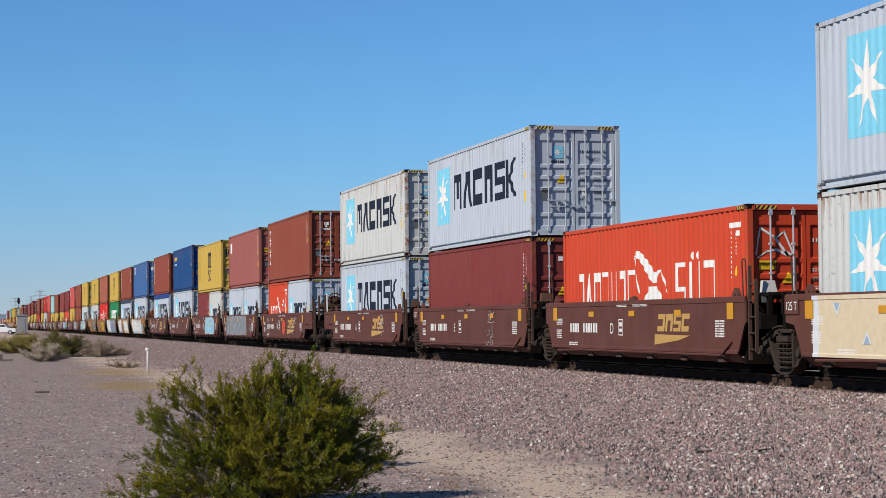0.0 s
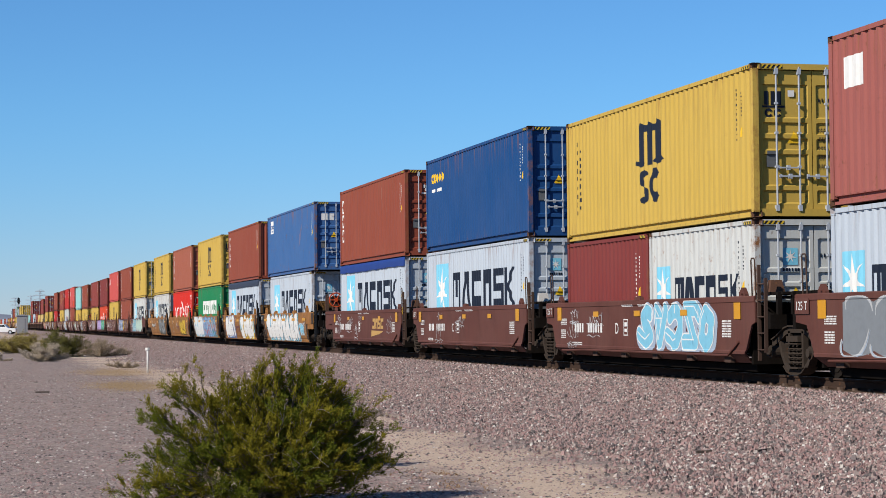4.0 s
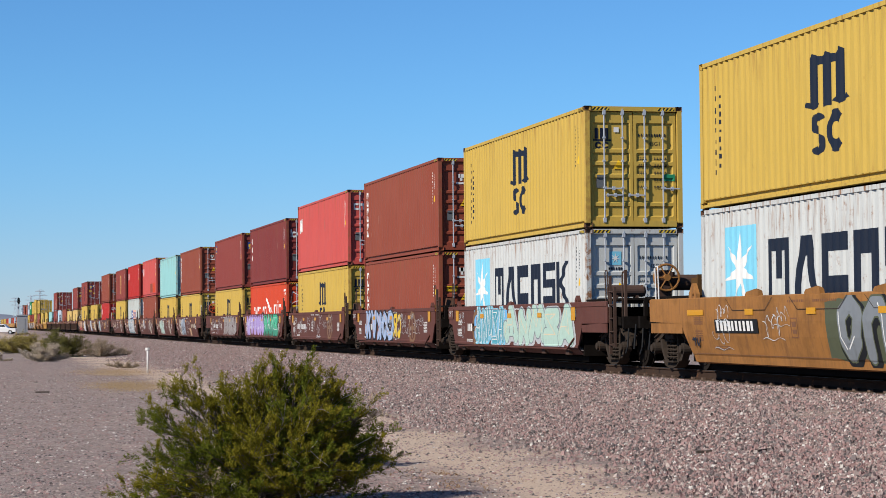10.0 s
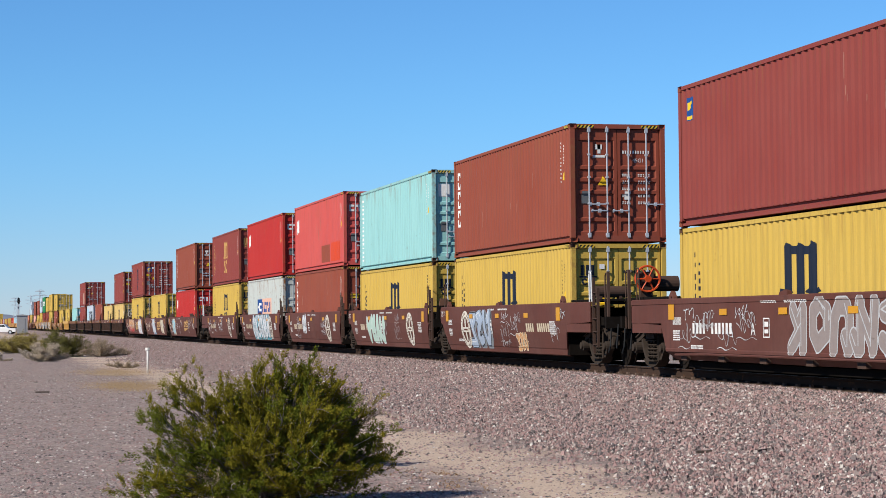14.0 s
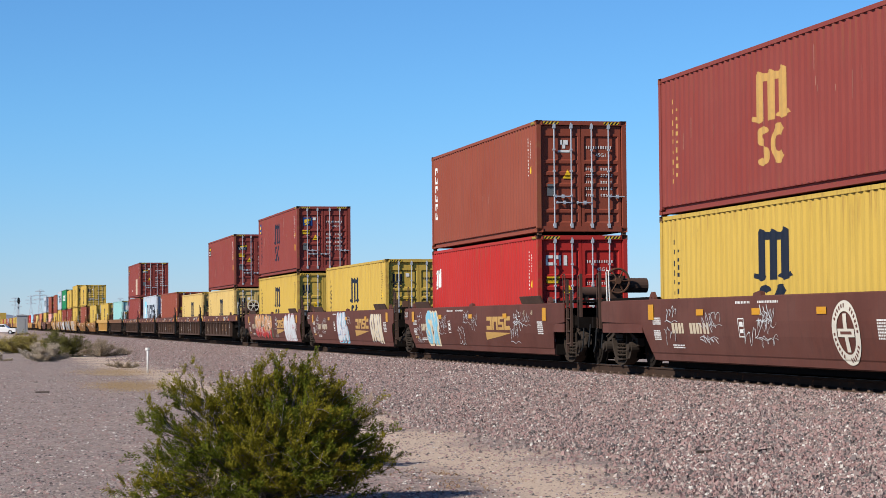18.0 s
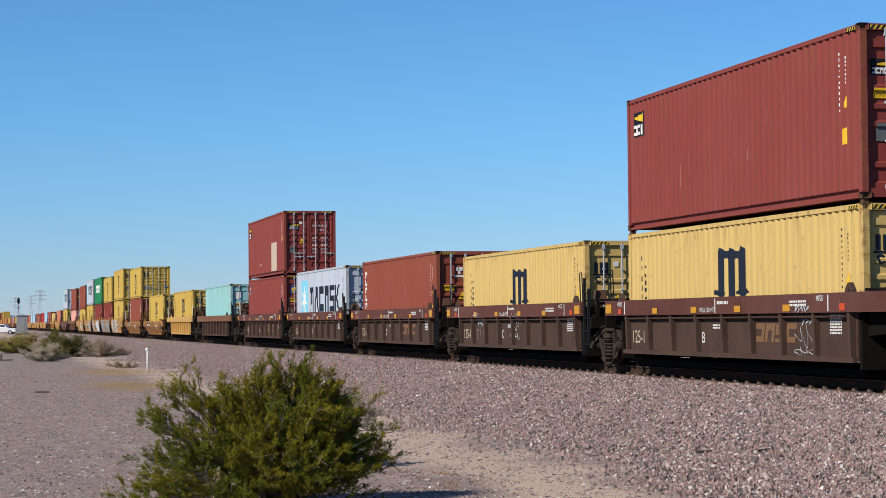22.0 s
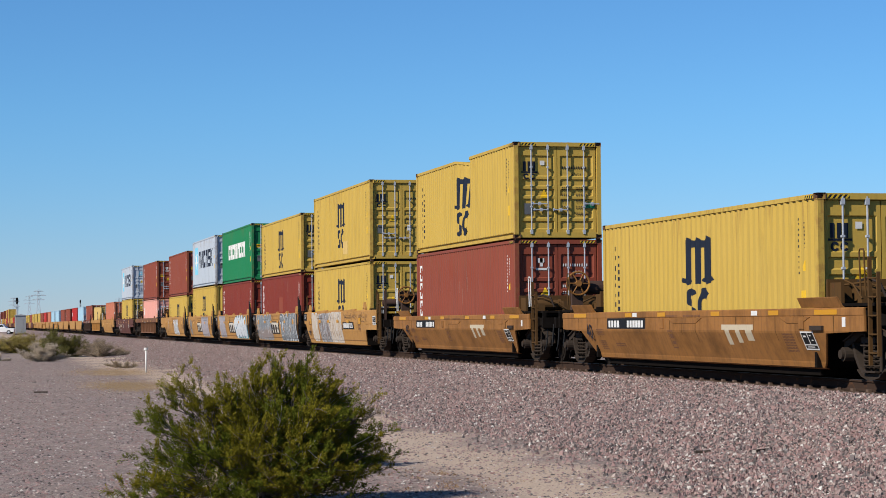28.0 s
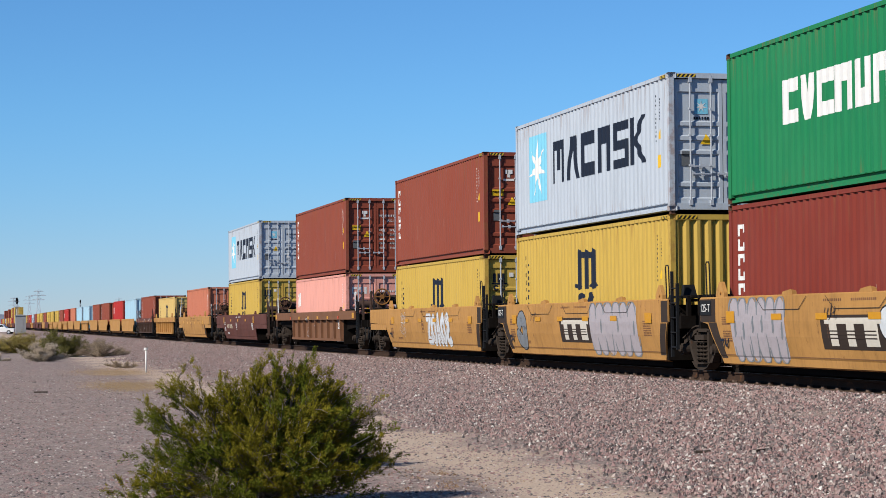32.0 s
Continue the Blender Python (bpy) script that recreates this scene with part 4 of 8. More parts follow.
def rib_mesh(flare):
    def build(bm):
        a = 0.05
        q = [(-1.36, 0.4), (-1.455, 0.4), (-1.48 if not flare else -1.5, 1.14), (-1.36, 1.14)]
        f = [bm.verts.new((-a, y, z)) for y, z in q]
        b = [bm.verts.new((a, y, z)) for y, z in q]
        bm.faces.new(f)
        bm.faces.new(b[::-1])
        for i in range(4):
            bm.faces.new((f[i], b[i], b[(i + 1) % 4], f[(i + 1) % 4]))
    return shared(("rib", flare), build)


def ladder_mesh():
    def build(bm):
        for x in (-0.16, 0.16):
            box(bm, x - 0.022, x + 0.022, -0.03, 0.03, 0.0 if x < 0 else 0.15, 1.75 if x < 0 else 1.5)
        for i in range(5):
            tube(bm, [(-0.16, -0.03, 0.2 + 0.3 * i), (0.16, -0.03, 0.2 + 0.3 * i)], 0.014, 6)
    return shared(("ladder",), build)


def grab_mesh():
    def build(bm):
        tube(bm, [(-0.09, 0, 0), (-0.09, -0.02, 0.72), (-0.06, -0.02, 0.76), (0.06, -0.02, 0.76), (0.09, -0.02, 0.72), (0.09, 0, 0)], 0.014, 6)
    return shared(("handrail",), build)


def guide_mesh(half=0.22, high=0.3):
    def build(bm):
        out = [(-half, 0.0), (half, 0.0), (half * 0.95, high * 0.3), (half * 0.2, high), (-half * 0.12, high), (-half * 0.95, high * 0.35)]
        a = [bm.verts.new((x, -0.03, z)) for x, z in out]
        b = [bm.verts.new((x, 0.05, z + 0.0)) for x, z in out]
        bm.faces.new(a)
        bm.faces.new(b[::-1])
        for i in range(len(out)):
            j = (i + 1) % len(out)
            bm.faces.new((a[i], b[i], b[j], a[j]))
        disc(bm, (half * 0.25, -0.04, high * 0.3), "y", high * 0.1, 0.04, 10)
    return shared(("guide_plate", half), build)


def brake_wheel_meshes():
    def rim(bm):
        pts = [(0, 0.28 * math.cos(a), 0.28 * math.sin(a)) for a in (2 * math.pi * k / 24 for k in range(25))]
        tube(bm, pts, 0.026, 6)
        for k in range(6):
            a = math.pi * k / 3
            tube(bm, [(0.03, 0.05 * math.cos(a), 0.05 * math.sin(a)), (0, 0.27 * math.cos(a), 0.27 * math.sin(a))], 0.018, 5)
        disc(bm, (0.02, 0, 0), "x", 0.075, 0.08, 12)
    def stand(bm):
        box(bm, -0.2, -0.05, -0.14, 0.14, -0.75, 0.16)
        box(bm, -0.24, -0.02, -0.2, 0.2, -0.1, 0.12)
        disc(bm, (-0.3, 0.45, -0.1), "y", 0.17, 0.7, 16)
    return shared(("brake_wheel",), rim), shared(("brake_stand",), stand)


def well_end(car, mat, xw, sign, ext, coupler, detail, top=1.46):
    """Bulkhead, centre sill, walkway, gussets and beam that run from the well to the joint."""
    def b(name, x0, x1, *rest, m=mat):
        bar(name, car, m, 0, *sorted((xw + sign * x0, xw + sign * x1)), *rest)
    reach = max(0.5, ext - 0.55)
    if not detail:
        return
    # these end parts take the near-black that paints in the shade at the joint
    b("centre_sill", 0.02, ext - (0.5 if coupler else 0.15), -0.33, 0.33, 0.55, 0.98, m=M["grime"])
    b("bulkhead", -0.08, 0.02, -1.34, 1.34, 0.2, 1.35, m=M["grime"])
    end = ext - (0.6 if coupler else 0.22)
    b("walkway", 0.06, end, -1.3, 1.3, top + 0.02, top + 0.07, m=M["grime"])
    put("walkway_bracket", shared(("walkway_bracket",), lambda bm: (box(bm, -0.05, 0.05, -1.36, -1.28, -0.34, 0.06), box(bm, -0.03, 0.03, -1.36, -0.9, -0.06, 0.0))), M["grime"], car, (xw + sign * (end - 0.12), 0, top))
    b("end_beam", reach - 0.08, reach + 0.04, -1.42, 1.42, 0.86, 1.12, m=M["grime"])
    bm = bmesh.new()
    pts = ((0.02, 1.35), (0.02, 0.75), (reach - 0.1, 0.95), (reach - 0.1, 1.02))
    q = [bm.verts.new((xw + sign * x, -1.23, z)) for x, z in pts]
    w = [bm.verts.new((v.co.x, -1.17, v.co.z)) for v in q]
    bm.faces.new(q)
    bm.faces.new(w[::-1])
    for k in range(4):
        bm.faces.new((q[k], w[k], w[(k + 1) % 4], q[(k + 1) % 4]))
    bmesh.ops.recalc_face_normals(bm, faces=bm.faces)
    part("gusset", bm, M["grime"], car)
    if coupler:
        b("coupler_shank", ext - 0.55, ext - 0.2, -0.13, 0.13, 0.62, 0.88, m=M["truck"])
        b("coupler_knuckle", ext - 0.2, ext + 0.08, -0.2, 0.16, 0.6, 0.9, m=M["truck"])


def top_of(kind):
    return 1.22 if kind == "angled" else 1.46


def rigging_mesh():
    """Brake cylinder, reservoir, valve and levers on the end platform."""
    def build(bm):
        box(bm, 0.0, 0.05, -1.2, 1.2, 0.0, 0.42)
        for s in (-1, 1):
            box(bm, 0.05, 0.5, s * 1.12 - 0.03, s * 1.12 + 0.03, 0.0, 0.36)
            disc(bm, (0.42, s * 0.55, 0.17), "y", 0.13, 0.62, 14)
            disc(bm, (0.42, s * 0.2, 0.17), "y", 0.15, 0.05, 14)
            tube(bm, [(0.2, s * 1.1, 0.3), (0.5, s * 0.7, 0.36), (0.7, s * 0.3, 0.2), (0.75, s * 0.1, 0.05)], 0.022, 6)
            tube(bm, [(0.1, s * 0.9, 0.4), (0.55, s * 0.95, 0.32), (0.78, s * 0.9, 0.08)], 0.018, 6)
            box(bm, 0.6, 0.78, s * 0.8 - 0.1, s * 0.8 + 0.1, 0.0, 0.2)
        box(bm, 0.52, 0.66, -0.16, 0.16, 0.0, 0.26)
        box(bm, 0.3, 0.36, -1.05, 1.05, 0.02, 0.08)
    return shared(("brake_rigging",), build)


def hose_loop_mesh():
    def build(bm):
        tube(bm, [(0.05, -0.75, 0.05), (0.1, -0.72, 0.16), (0.3, -0.66, 0.2), (0.45, -0.5, 0.12), (0.5, -0.42, -0.12)], 0.024, 6)
    return shared(("air_hose",), build)


def deflector_mesh():
    def build(bm):
        f = [bm.verts.new(p) for p in ((0, -0.26, 0), (0, 0.04, 0), (-0.05, 0.0, 0.23), (-0.05, -0.22, 0.23))]
        k = [bm.verts.new(v.co + Vector((-0.14, 0, 0))) for v in f]
        bm.faces.new(f)
        bm.faces.new(k[::-1])
        for i in range(4):
            bm.faces.new((f[i], k[i], k[(i + 1) % 4], f[(i + 1) % 4]))
        bmesh.ops.recalc_face_normals(bm, faces=bm.faces)
    return shared(("deflector_plate",), build)


def hose_mesh():
    def build(bm):
        tube(bm, [(0, -0.45, 0.85), (0.12, -0.45, 0.5), (0.3, -0.4, 0.32), (0.5, -0.35, 0.42), (0.6, -0.3, 0.7)], 0.03, 6)
        tube(bm, [(0, -1.2, 0.95), (0.05, -1.25, 0.45), (0.0, -1.28, 0.3)], 0.02, 6)
        tube(bm, [(0.35, -1.15, 0.95), (0.35, -1.2, 0.4)], 0.022, 6)
    return shared(("brake_hose",), build)


def letters(name, text, height, mat, car, loc):
    ob = put(name, words(name, text, height), mat, car, loc)
    if name == "plate_lettering":
        ob["kind"] = "stuff"
    return ob


def top_guide_mesh(half=0.34, high=0.13):
    def build(bm):
        out = [(-half, 0.0), (half, 0.0), (half * 0.9, high * 0.75), (half * 0.72, high), (-half * 0.8, high * 0.6), (-half * 0.95, high * 0.3)]
        a = [bm.verts.new((x, 0.0, z)) for x, z in out]
        b = [bm.verts.new((x, 0.09, z * 0.8)) for x, z in out]
        bm.faces.new(a)
        bm.faces.new(b[::-1])
        for i in range(6):
            j = (i + 1) % 6
            bm.faces.new((a[i], b[i], b[j], a[j]))
    return shared(("top_guide", half), build)


def hood_mesh(long):
    """A low steel lip along the top of the side, bent over and higher towards its front end."""
    def build(bm):
        rows = []
        for x, h in ((0.0, 0.0), (0.12, 0.035), (long * 0.5, 0.05), (long - 0.12, 0.075), (long - 0.03, 0.07), (long, 0.045)):
            rows.append([bm.verts.new((x, y, z)) for y, z in ((-0.012, -0.03), (-0.012, h * 0.7), (0.03, h), (0.1, h * 0.9), (0.1, -0.03))])
        for p, q in zip(rows, rows[1:]):
            for k in range(5):
                bm.faces.new((p[k], q[k], q[(k + 1) % 5], p[(k + 1) % 5]))
        bm.faces.new(rows[0][::-1])
        bm.faces.new(rows[-1])
        bmesh.ops.recalc_face_normals(bm, faces=bm.faces)
    return shared(("top_hood", round(long, 2)), build)


def pressed_pocket(car, mat, a, b, z1, z0):
    """A shallow tapered pressing in the upper band."""
    kind = car["profile"]
    bm = bmesh.new()
    out = [(a, z1), (a + 0.35, z0), (b - 0.35, z0), (b, z1)]
    p = [bm.verts.new((x, y_of(kind, z) - 0.011, z)) for x, z in out]
    q = [bm.verts.new((x + (0.02 if x > (a + b) / 2 else -0.02), y_of(kind, z) + 0.004, z - (0.018 if z < z1 else 0))) for x, z in out]
    bm.faces.new(p)
    for i in range(4):
        j = (i + 1) % 4
        bm.faces.new((p[i], q[i], q[j], p[j]))
    bmesh.ops.recalc_face_normals(bm, faces=bm.faces)
    part("pressed_pocket", bm, mat, car)


def load_sign(car, x, z):
    """Black board in a white border with two columns and a line of pale writing."""
    car_mark(car, "load_sign", [rect(x, z, x + 0.55, z + 0.32)], M["white"], 0.008)
    car_mark(car, "sign_field", [rect(x + 0.03, z + 0.1, x + 0.26, z + 0.295), rect(x + 0.29, z + 0.1, x + 0.52, z + 0.295), rect(x + 0.03, z + 0.025, x + 0.52, z + 0.08)], M["black"], 0.0095)["kind"] = "stuff"
    car_mark(car, "sign_writing", [rect(x + 0.08, z + 0.22, x + 0.2, z + 0.25), rect(x + 0.34, z + 0.24, x + 0.42, z + 0.26), rect(x + 0.38, z + 0.16, x + 0.46, z + 0.18), rect(x + 0.1, z + 0.045, x + 0.4, z + 0.06)], M["white"], 0.011)["kind"] = "stuff"


# strokes of sprayed signs that say nothing, in a cell one wide and one high
STROKES = (
    (((0.12, 0.0), (0.16, 1.0)), ((0.16, 0.94), (0.86, 0.06)), ((0.84, 0.0), (0.88, 1.0))),
    (((0.1, 1.0), (0.14, 0.3), (0.34, 0.04), (0.66, 0.04), (0.86, 0.3), (0.9, 1.0)),),
    (((0.86, 0.86), (0.6, 1.0), (0.28, 0.94), (0.1, 0.6), (0.14, 0.22), (0.4, 0.02), (0.7, 0.04), (0.9, 0.2)),),
    (((0.16, 0.0), (0.12, 1.0)), ((0.16, 0.96), (0.7, 0.94), (0.84, 0.74), (0.66, 0.52), (0.2, 0.46)), ((0.44, 0.46), (0.9, 0.0))),
    (((0.06, 1.0), (0.26, 0.02)), ((0.26, 0.04), (0.5, 0.78)), ((0.5, 0.78), (0.74, 0.02)), ((0.74, 0.04), (0.96, 1.0))),
    (((0.86, 0.9), (0.5, 1.0), (0.18, 0.82), (0.3, 0.56), (0.7, 0.46), (0.84, 0.2), (0.5, 0.0), (0.1, 0.1))),
    (((0.14, 0.0), (0.12, 1.0)), ((0.14, 0.42), (0.84, 1.0)), ((0.36, 0.56), (0.88, 0.0))),
    (((0.1, 0.0), (0.46, 1.0)), ((0.5, 1.0), (0.9, 0.0)), ((0.26, 0.32), (0.74, 0.32))),
    (((0.5, 1.0), (0.16, 0.76), (0.14, 0.26), (0.5, 0.0), (0.86, 0.26), (0.84, 0.76), (0.5, 1.0))),
    (((0.1, 0.96), (0.9, 0.96)), ((0.86, 0.94), (0.16, 0.06)), ((0.1, 0.04), (0.9, 0.04))),
)


def stroke_polys(line, wide):
    """A thick line with rounded joints, cut into short quads."""
    out = []
    pts = [line[0]]
    for p, q in zip(line, line[1:]):
        n = max(1, int(math.hypot(q[0] - p[0], q[1] - p[1]) / 0.2))
        pts += [(p[0] + (q[0] - p[0]) * k / n, p[1] + (q[1] - p[1]) * k / n) for k in range(1, n + 1)]
    for p, q in zip(pts, pts[1:]):
        dx, dz = q[0] - p[0], q[1] - p[1]
        d = math.hypot(dx, dz) or 1.0
        ox, oz = -dz / d * wide, dx / d * wide
        out.append([(p[0] + ox, p[1] + oz), (p[0] - ox, p[1] - oz), (q[0] - ox, q[1] - oz), (q[0] + ox, q[1] + oz)])
    for p in line:
        out.append([(p[0] + wide * math.cos(a), p[1] + wide * math.sin(a)) for a in (math.pi * k / 8 for k in range(16))])
    return out


FOLDS = {"flat": (1.45, 1.36, 1.35, 0.46, 0.44, 0.39), "round": (1.45, 1.18, 1.0, 0.95, 0.72, 0.36, 0.33), "angled": (1.20, 1.095, 1.085, 0.83, 0.79, 0.30, 0.27), "ribbed": (1.14,)}


def wrap(bm, kind):
    """Lays a flat sheet of paint, whose y says how far it stands off, onto a car's folded side."""
    for z in FOLDS[kind]:
        bmesh.ops.bisect_plane(bm, geom=list(bm.verts) + list(bm.edges) + list(bm.faces), plane_co=(0, 0, z), plane_no=(0, 0, 1), dist=1e-5)
    for v in bm.verts:
        v.co.y += y_of(kind, v.co.z)
    return bm


def piece(car, x0, x1, z0, z1, fill, edge, seed, n, back=None, shine=None, fat=0.2, rim=0.035, low=None, lean=0.06):
    """A sprayed piece: overlapping fat strokes with an outline, a cast backing, highlights and perhaps a second tone below."""
    rnd = random.Random(seed)
    z0, z1 = max(z0, 0.42 if car["profile"] == "flat" else 0.24), min(z1, top_of(car["profile"]) - 0.03)
    beds, order = {}, [0]
    kind = car["profile"]
    def lay(name, mat, polys, lift):
        bm = beds.setdefault((name, mat), bmesh.new())
        for p in polys:
            order[0] += 1
            p = [(u, min(z1 + 0.02, max(z0 - 0.02, v))) for u, v in p]
            area = sum(p[i - 1][0] * p[i][1] - p[i][0] * p[i - 1][1] for i in range(len(p)))
            if abs(area) < 1e-6:
                continue
            bm.faces.new([bm.verts.new((u, -lift - 0.000002 * (order[0] % 90), v)) for u, v in (p if area > 0 else p[::-1])])
    w, h = (x1 - x0) / n, z1 - z0
    thick = min(0.76 * fat * w, 0.17 * h + 0.05)
    signs = []
    last = -1
    for i in range(n):
        k = rnd.choice([q for q in range(len(STROKES)) if q != last])
        last = k
        shape = STROKES[k]
        shape = shape if isinstance(shape[0][0], tuple) else (shape,)
        tip, drop, grow = rnd.uniform(-0.05, 0.05) * h, rnd.uniform(-0.04, 0.06) * h, rnd.uniform(0.9, 1.1)
        cx = x0 + (i + 0.5) * w
        if rnd.random() < 0.6:
            shape = [[(1 - u, v) for u, v in line] for line in shape]
        if rnd.random() < 0.5:
            shape = [[(u, 1 - v) for u, v in line] for line in shape]
        hook = shape[0][0]
        shape = list(shape) + [[hook, (min(1.1, max(-0.1, hook[0] + rnd.choice((-0.3, 0.3)))), 0.75 if hook[1] > 0.5 else 0.25)]]
        signs.append([[(cx + ((u - 0.5) * 0.82 * grow + lean * (v - 0.5)) * w + rnd.uniform(-0.07, 0.07) * w, z0 + drop + thick + v * (h - 2 * thick + tip)) for u, v in line] for line in shape])
    if back:
        for sign in signs:
            for line in sign:
                lay("graffiti_backing", back, stroke_polys([(u + 0.07, v - 0.05) for u, v in line], thick + rim + 0.07), 0.0032)
    for i, sign in enumerate(signs):
        up = 0.0045 + 0.0011 * i
        for line in sign:
            lay("graffiti_outline", edge, stroke_polys(line, thick + rim), up)
        for line in sign:
            lay("graffiti_fill", fill, stroke_polys(line, thick), up + 0.0003)
        if low:
            for line in sign:
                cut = z0 + h * rnd.uniform(0.3, 0.5)
                bits = [[(u, min(v, cut + 0.12 * h * math.sin(7 * u))) for u, v in p] for p in stroke_polys(line, thick) if min(v for u, v in p) < cut - 0.12 * h]
                lay("graffiti_shading", low, bits, up + 0.0006)
        if shine:
            for line in sign:
                lay("graffiti_highlight", shine, stroke_polys([(u - 0.62 * thick, v + 0.3 * thick) for u, v in line[:3]], 0.014), up + 0.0008)
        for _ in range(rnd.choice((0, 1, 1, 2))):       # small cuts between the strokes
            u, v = sign[0][0][0] + rnd.uniform(0.1, 0.7) * w, z0 + h * rnd.uniform(0.25, 0.8)
            lay("graffiti_outline", edge, [[(u, v), (u + 0.05, v + 0.02), (u + 0.035, v + 0.2 * h), (u + 0.01, v + 0.18 * h)]], up + 0.001)
    for (name, mat), bm in beds.items():
        part(name, wrap(bm, kind), mat, car)["kind"] = "stuff"


def throw_up(car, x0, x1, z0, z1, fill, edge, seed, n, top=None):
    """A quick silver piece: one filled cloud with thin looping outlines over it."""
    rnd = random.Random(seed)
    kind = car["profile"]
    z0, z1 = max(z0, 0.42 if kind == "flat" else 0.24), min(z1, top_of(kind) - 0.03)
    h, w = z1 - z0, (x1 - x0) / n
    def hem(u, z, s, amp):
        return z + s * amp * abs(math.sin(math.pi * (u - x0) / w + 0.3 * math.sin(u * 2.1 + seed)))
    cloud, cols = [], n * 6
    for k in range(cols):
        a, b = (x0 + (x1 - x0) * (k + q) / cols for q in (0, 1))
        for f in range(6):
            rows = [[hem(u, z0, -0.0, 0) + 0.1 * h * (1 - abs(math.sin(math.pi * (u - x0) / w))) + (h * (0.9 + 0.1 * abs(math.sin(math.pi * (u - x0) / w))) - 0.1 * h * (1 - abs(math.sin(math.pi * (u - x0) / w)))) * g / 6 for g in (f, f + 1)] for u in (a, b)]
            cloud.append([(a, rows[0][0]), (b, rows[1][0]), (b, rows[1][1]), (a, rows[0][1])])
    lines = []
    for i in range(n):
        c = x0 + (i + 0.5) * w
        for up in (0, 1):
            tall, wide, off = h * rnd.uniform(0.42, 0.62), w * rnd.uniform(0.42, 0.58), rnd.uniform(-0.12, 0.12) * w
            mid = z0 + (h - tall / 2 if up else tall / 2)
            skew = rnd.uniform(-0.2, 0.3) * w
            a0, a1 = (0.15, 3.4) if up else (3.1, 6.5)
            loop = []
            for k in range(17):
                a = a0 + (a1 - a0) * k / 16
                px, pz = math.copysign(abs(math.cos(a)) ** 0.6, math.cos(a)), math.sin(a)
                loop.append((c + off + px * wide + skew * pz * 0.5, mid + pz * tall * 0.5 + (0.1 * h if (px < 0) == bool(up) else -0.05 * h) * (1 - abs(pz))))
            lines.append(loop)
        if rnd.random() < 0.75:
            u, v = c + rnd.uniform(-0.2, 0.2) * w, z0 + h * rnd.uniform(0.3, 0.6)
            lines.append([(u, v), (u + 0.04 * w, v + 0.14 * h), (u + 0.16 * w, v + 0.24 * h), (u + 0.12 * w, v + 0.05 * h), (u, v)])
    def lay(name, mat, polys, lift):
        bm = bmesh.new()
        for i, p in enumerate(polys):
            p = [(u, min(z1 + 0.01, max(z0 - 0.01, v))) for u, v in p]
            area = sum(p[i - 1][0] * p[i][1] - p[i][0] * p[i - 1][1] for i in range(len(p)))
            if abs(area) < 1e-6:
                continue
            bm.faces.new([bm.verts.new((u, -lift - 0.000002 * (i % 150), v)) for u, v in (p if area > 0 else p[::-1])])
        part(name, wrap(bm, kind), mat, car)["kind"] = "stuff"
    lay("graffiti_fill", fill, cloud, 0.005)
    lay("graffiti_outline", edge, [q for line in lines for q in ribbon(line, 0.026)], 0.0066)
    if top:
        lay("graffiti_highlight", top, [q for line in lines[::2] for q in ribbon([(u + 0.045, v - 0.02) for u, v in line], 0.014)], 0.0078)


def y_of(kind, z):
    if kind == "ribbed":
        return -1.36 if z < 1.14 else -1.5
    prof = PROFILES[kind]
    for (y0, z0, _), (y1, z1, _) in zip(prof[2:], prof[3:]):
        if z1 <= z <= z0:
            return y0 + (y1 - y0) * (z0 - z) / max(1e-6, z0 - z1)
    return prof[2][0] if z > prof[2][1] else prof[-1][0]


def ribbon(pts, half):
    """Quads of a line of paint; its width swells and thins."""
    out = []
    for k, (p, q) in enumerate(zip(pts, pts[1:])):
        d = Vector((q[0] - p[0], q[1] - p[1]))
        if d.length < 1e-5:
            continue
        n = Vector((-d.y, d.x)).normalized() * half * (0.75 + 0.4 * math.sin(k * 0.7))
        e = d.normalized() * half * 0.5
        out.append([(p[0] + n.x - e.x, p[1] + n.y - e.y), (p[0] - n.x - e.x, p[1] - n.y - e.y), (q[0] - n.x + e.x, q[1] - n.y + e.y), (q[0] + n.x + e.x, q[1] + n.y + e.y)])
    return out


def tag_lines(car, x, z, w, h, seed, mat):
    """Thin sprayed scrawl: looped handwriting that says nothing."""
    rnd = random.Random(seed)
    polys = []
    for row in range(rnd.choice((1, 1, 2))):
        a, b, c = rnd.uniform(2.5, 4.5), rnd.uniform(0, 6.28), rnd.uniform(1.2, 2.4)
        hh = h * (0.5 if row else 1.0)
        base = z - row * h * 0.4
        pts = []
        for k in range(64):
            t = k / 63
            u = x + w * (0.08 + 0.84 * t) + 0.09 * w * math.sin(2 * math.pi * a * t * 1.02 + b)
            v = base + hh * (0.5 + (0.32 + 0.16 * math.sin(c * 5 * t + b)) * math.cos(2 * math.pi * a * t) * (1 if k % 21 > 4 else 0.6)) + 0.1 * hh * t
            pts.append((u, min(v, 1.4)))
        polys += ribbon(pts, 0.0085)
    if rnd.random() < 0.5:
        polys += ribbon([(x + w * k / 10, z - 0.05 * h + 0.06 * h * math.sin(k)) for k in range(11)], 0.0075)
    bm = bmesh.new()
    for i, p in enumerate(polys):
        area = sum(p[i - 1][0] * p[i][1] - p[i][0] * p[i - 1][1] for i in range(4))
        bm.faces.new([bm.verts.new((u, y_of(car["profile"], v) - 0.012 - 0.00004 * i, v)) for u, v in (p if area > 0 else p[::-1])])
    part("sprayed_scrawl", bm, mat, car)["kind"] = "stuff"


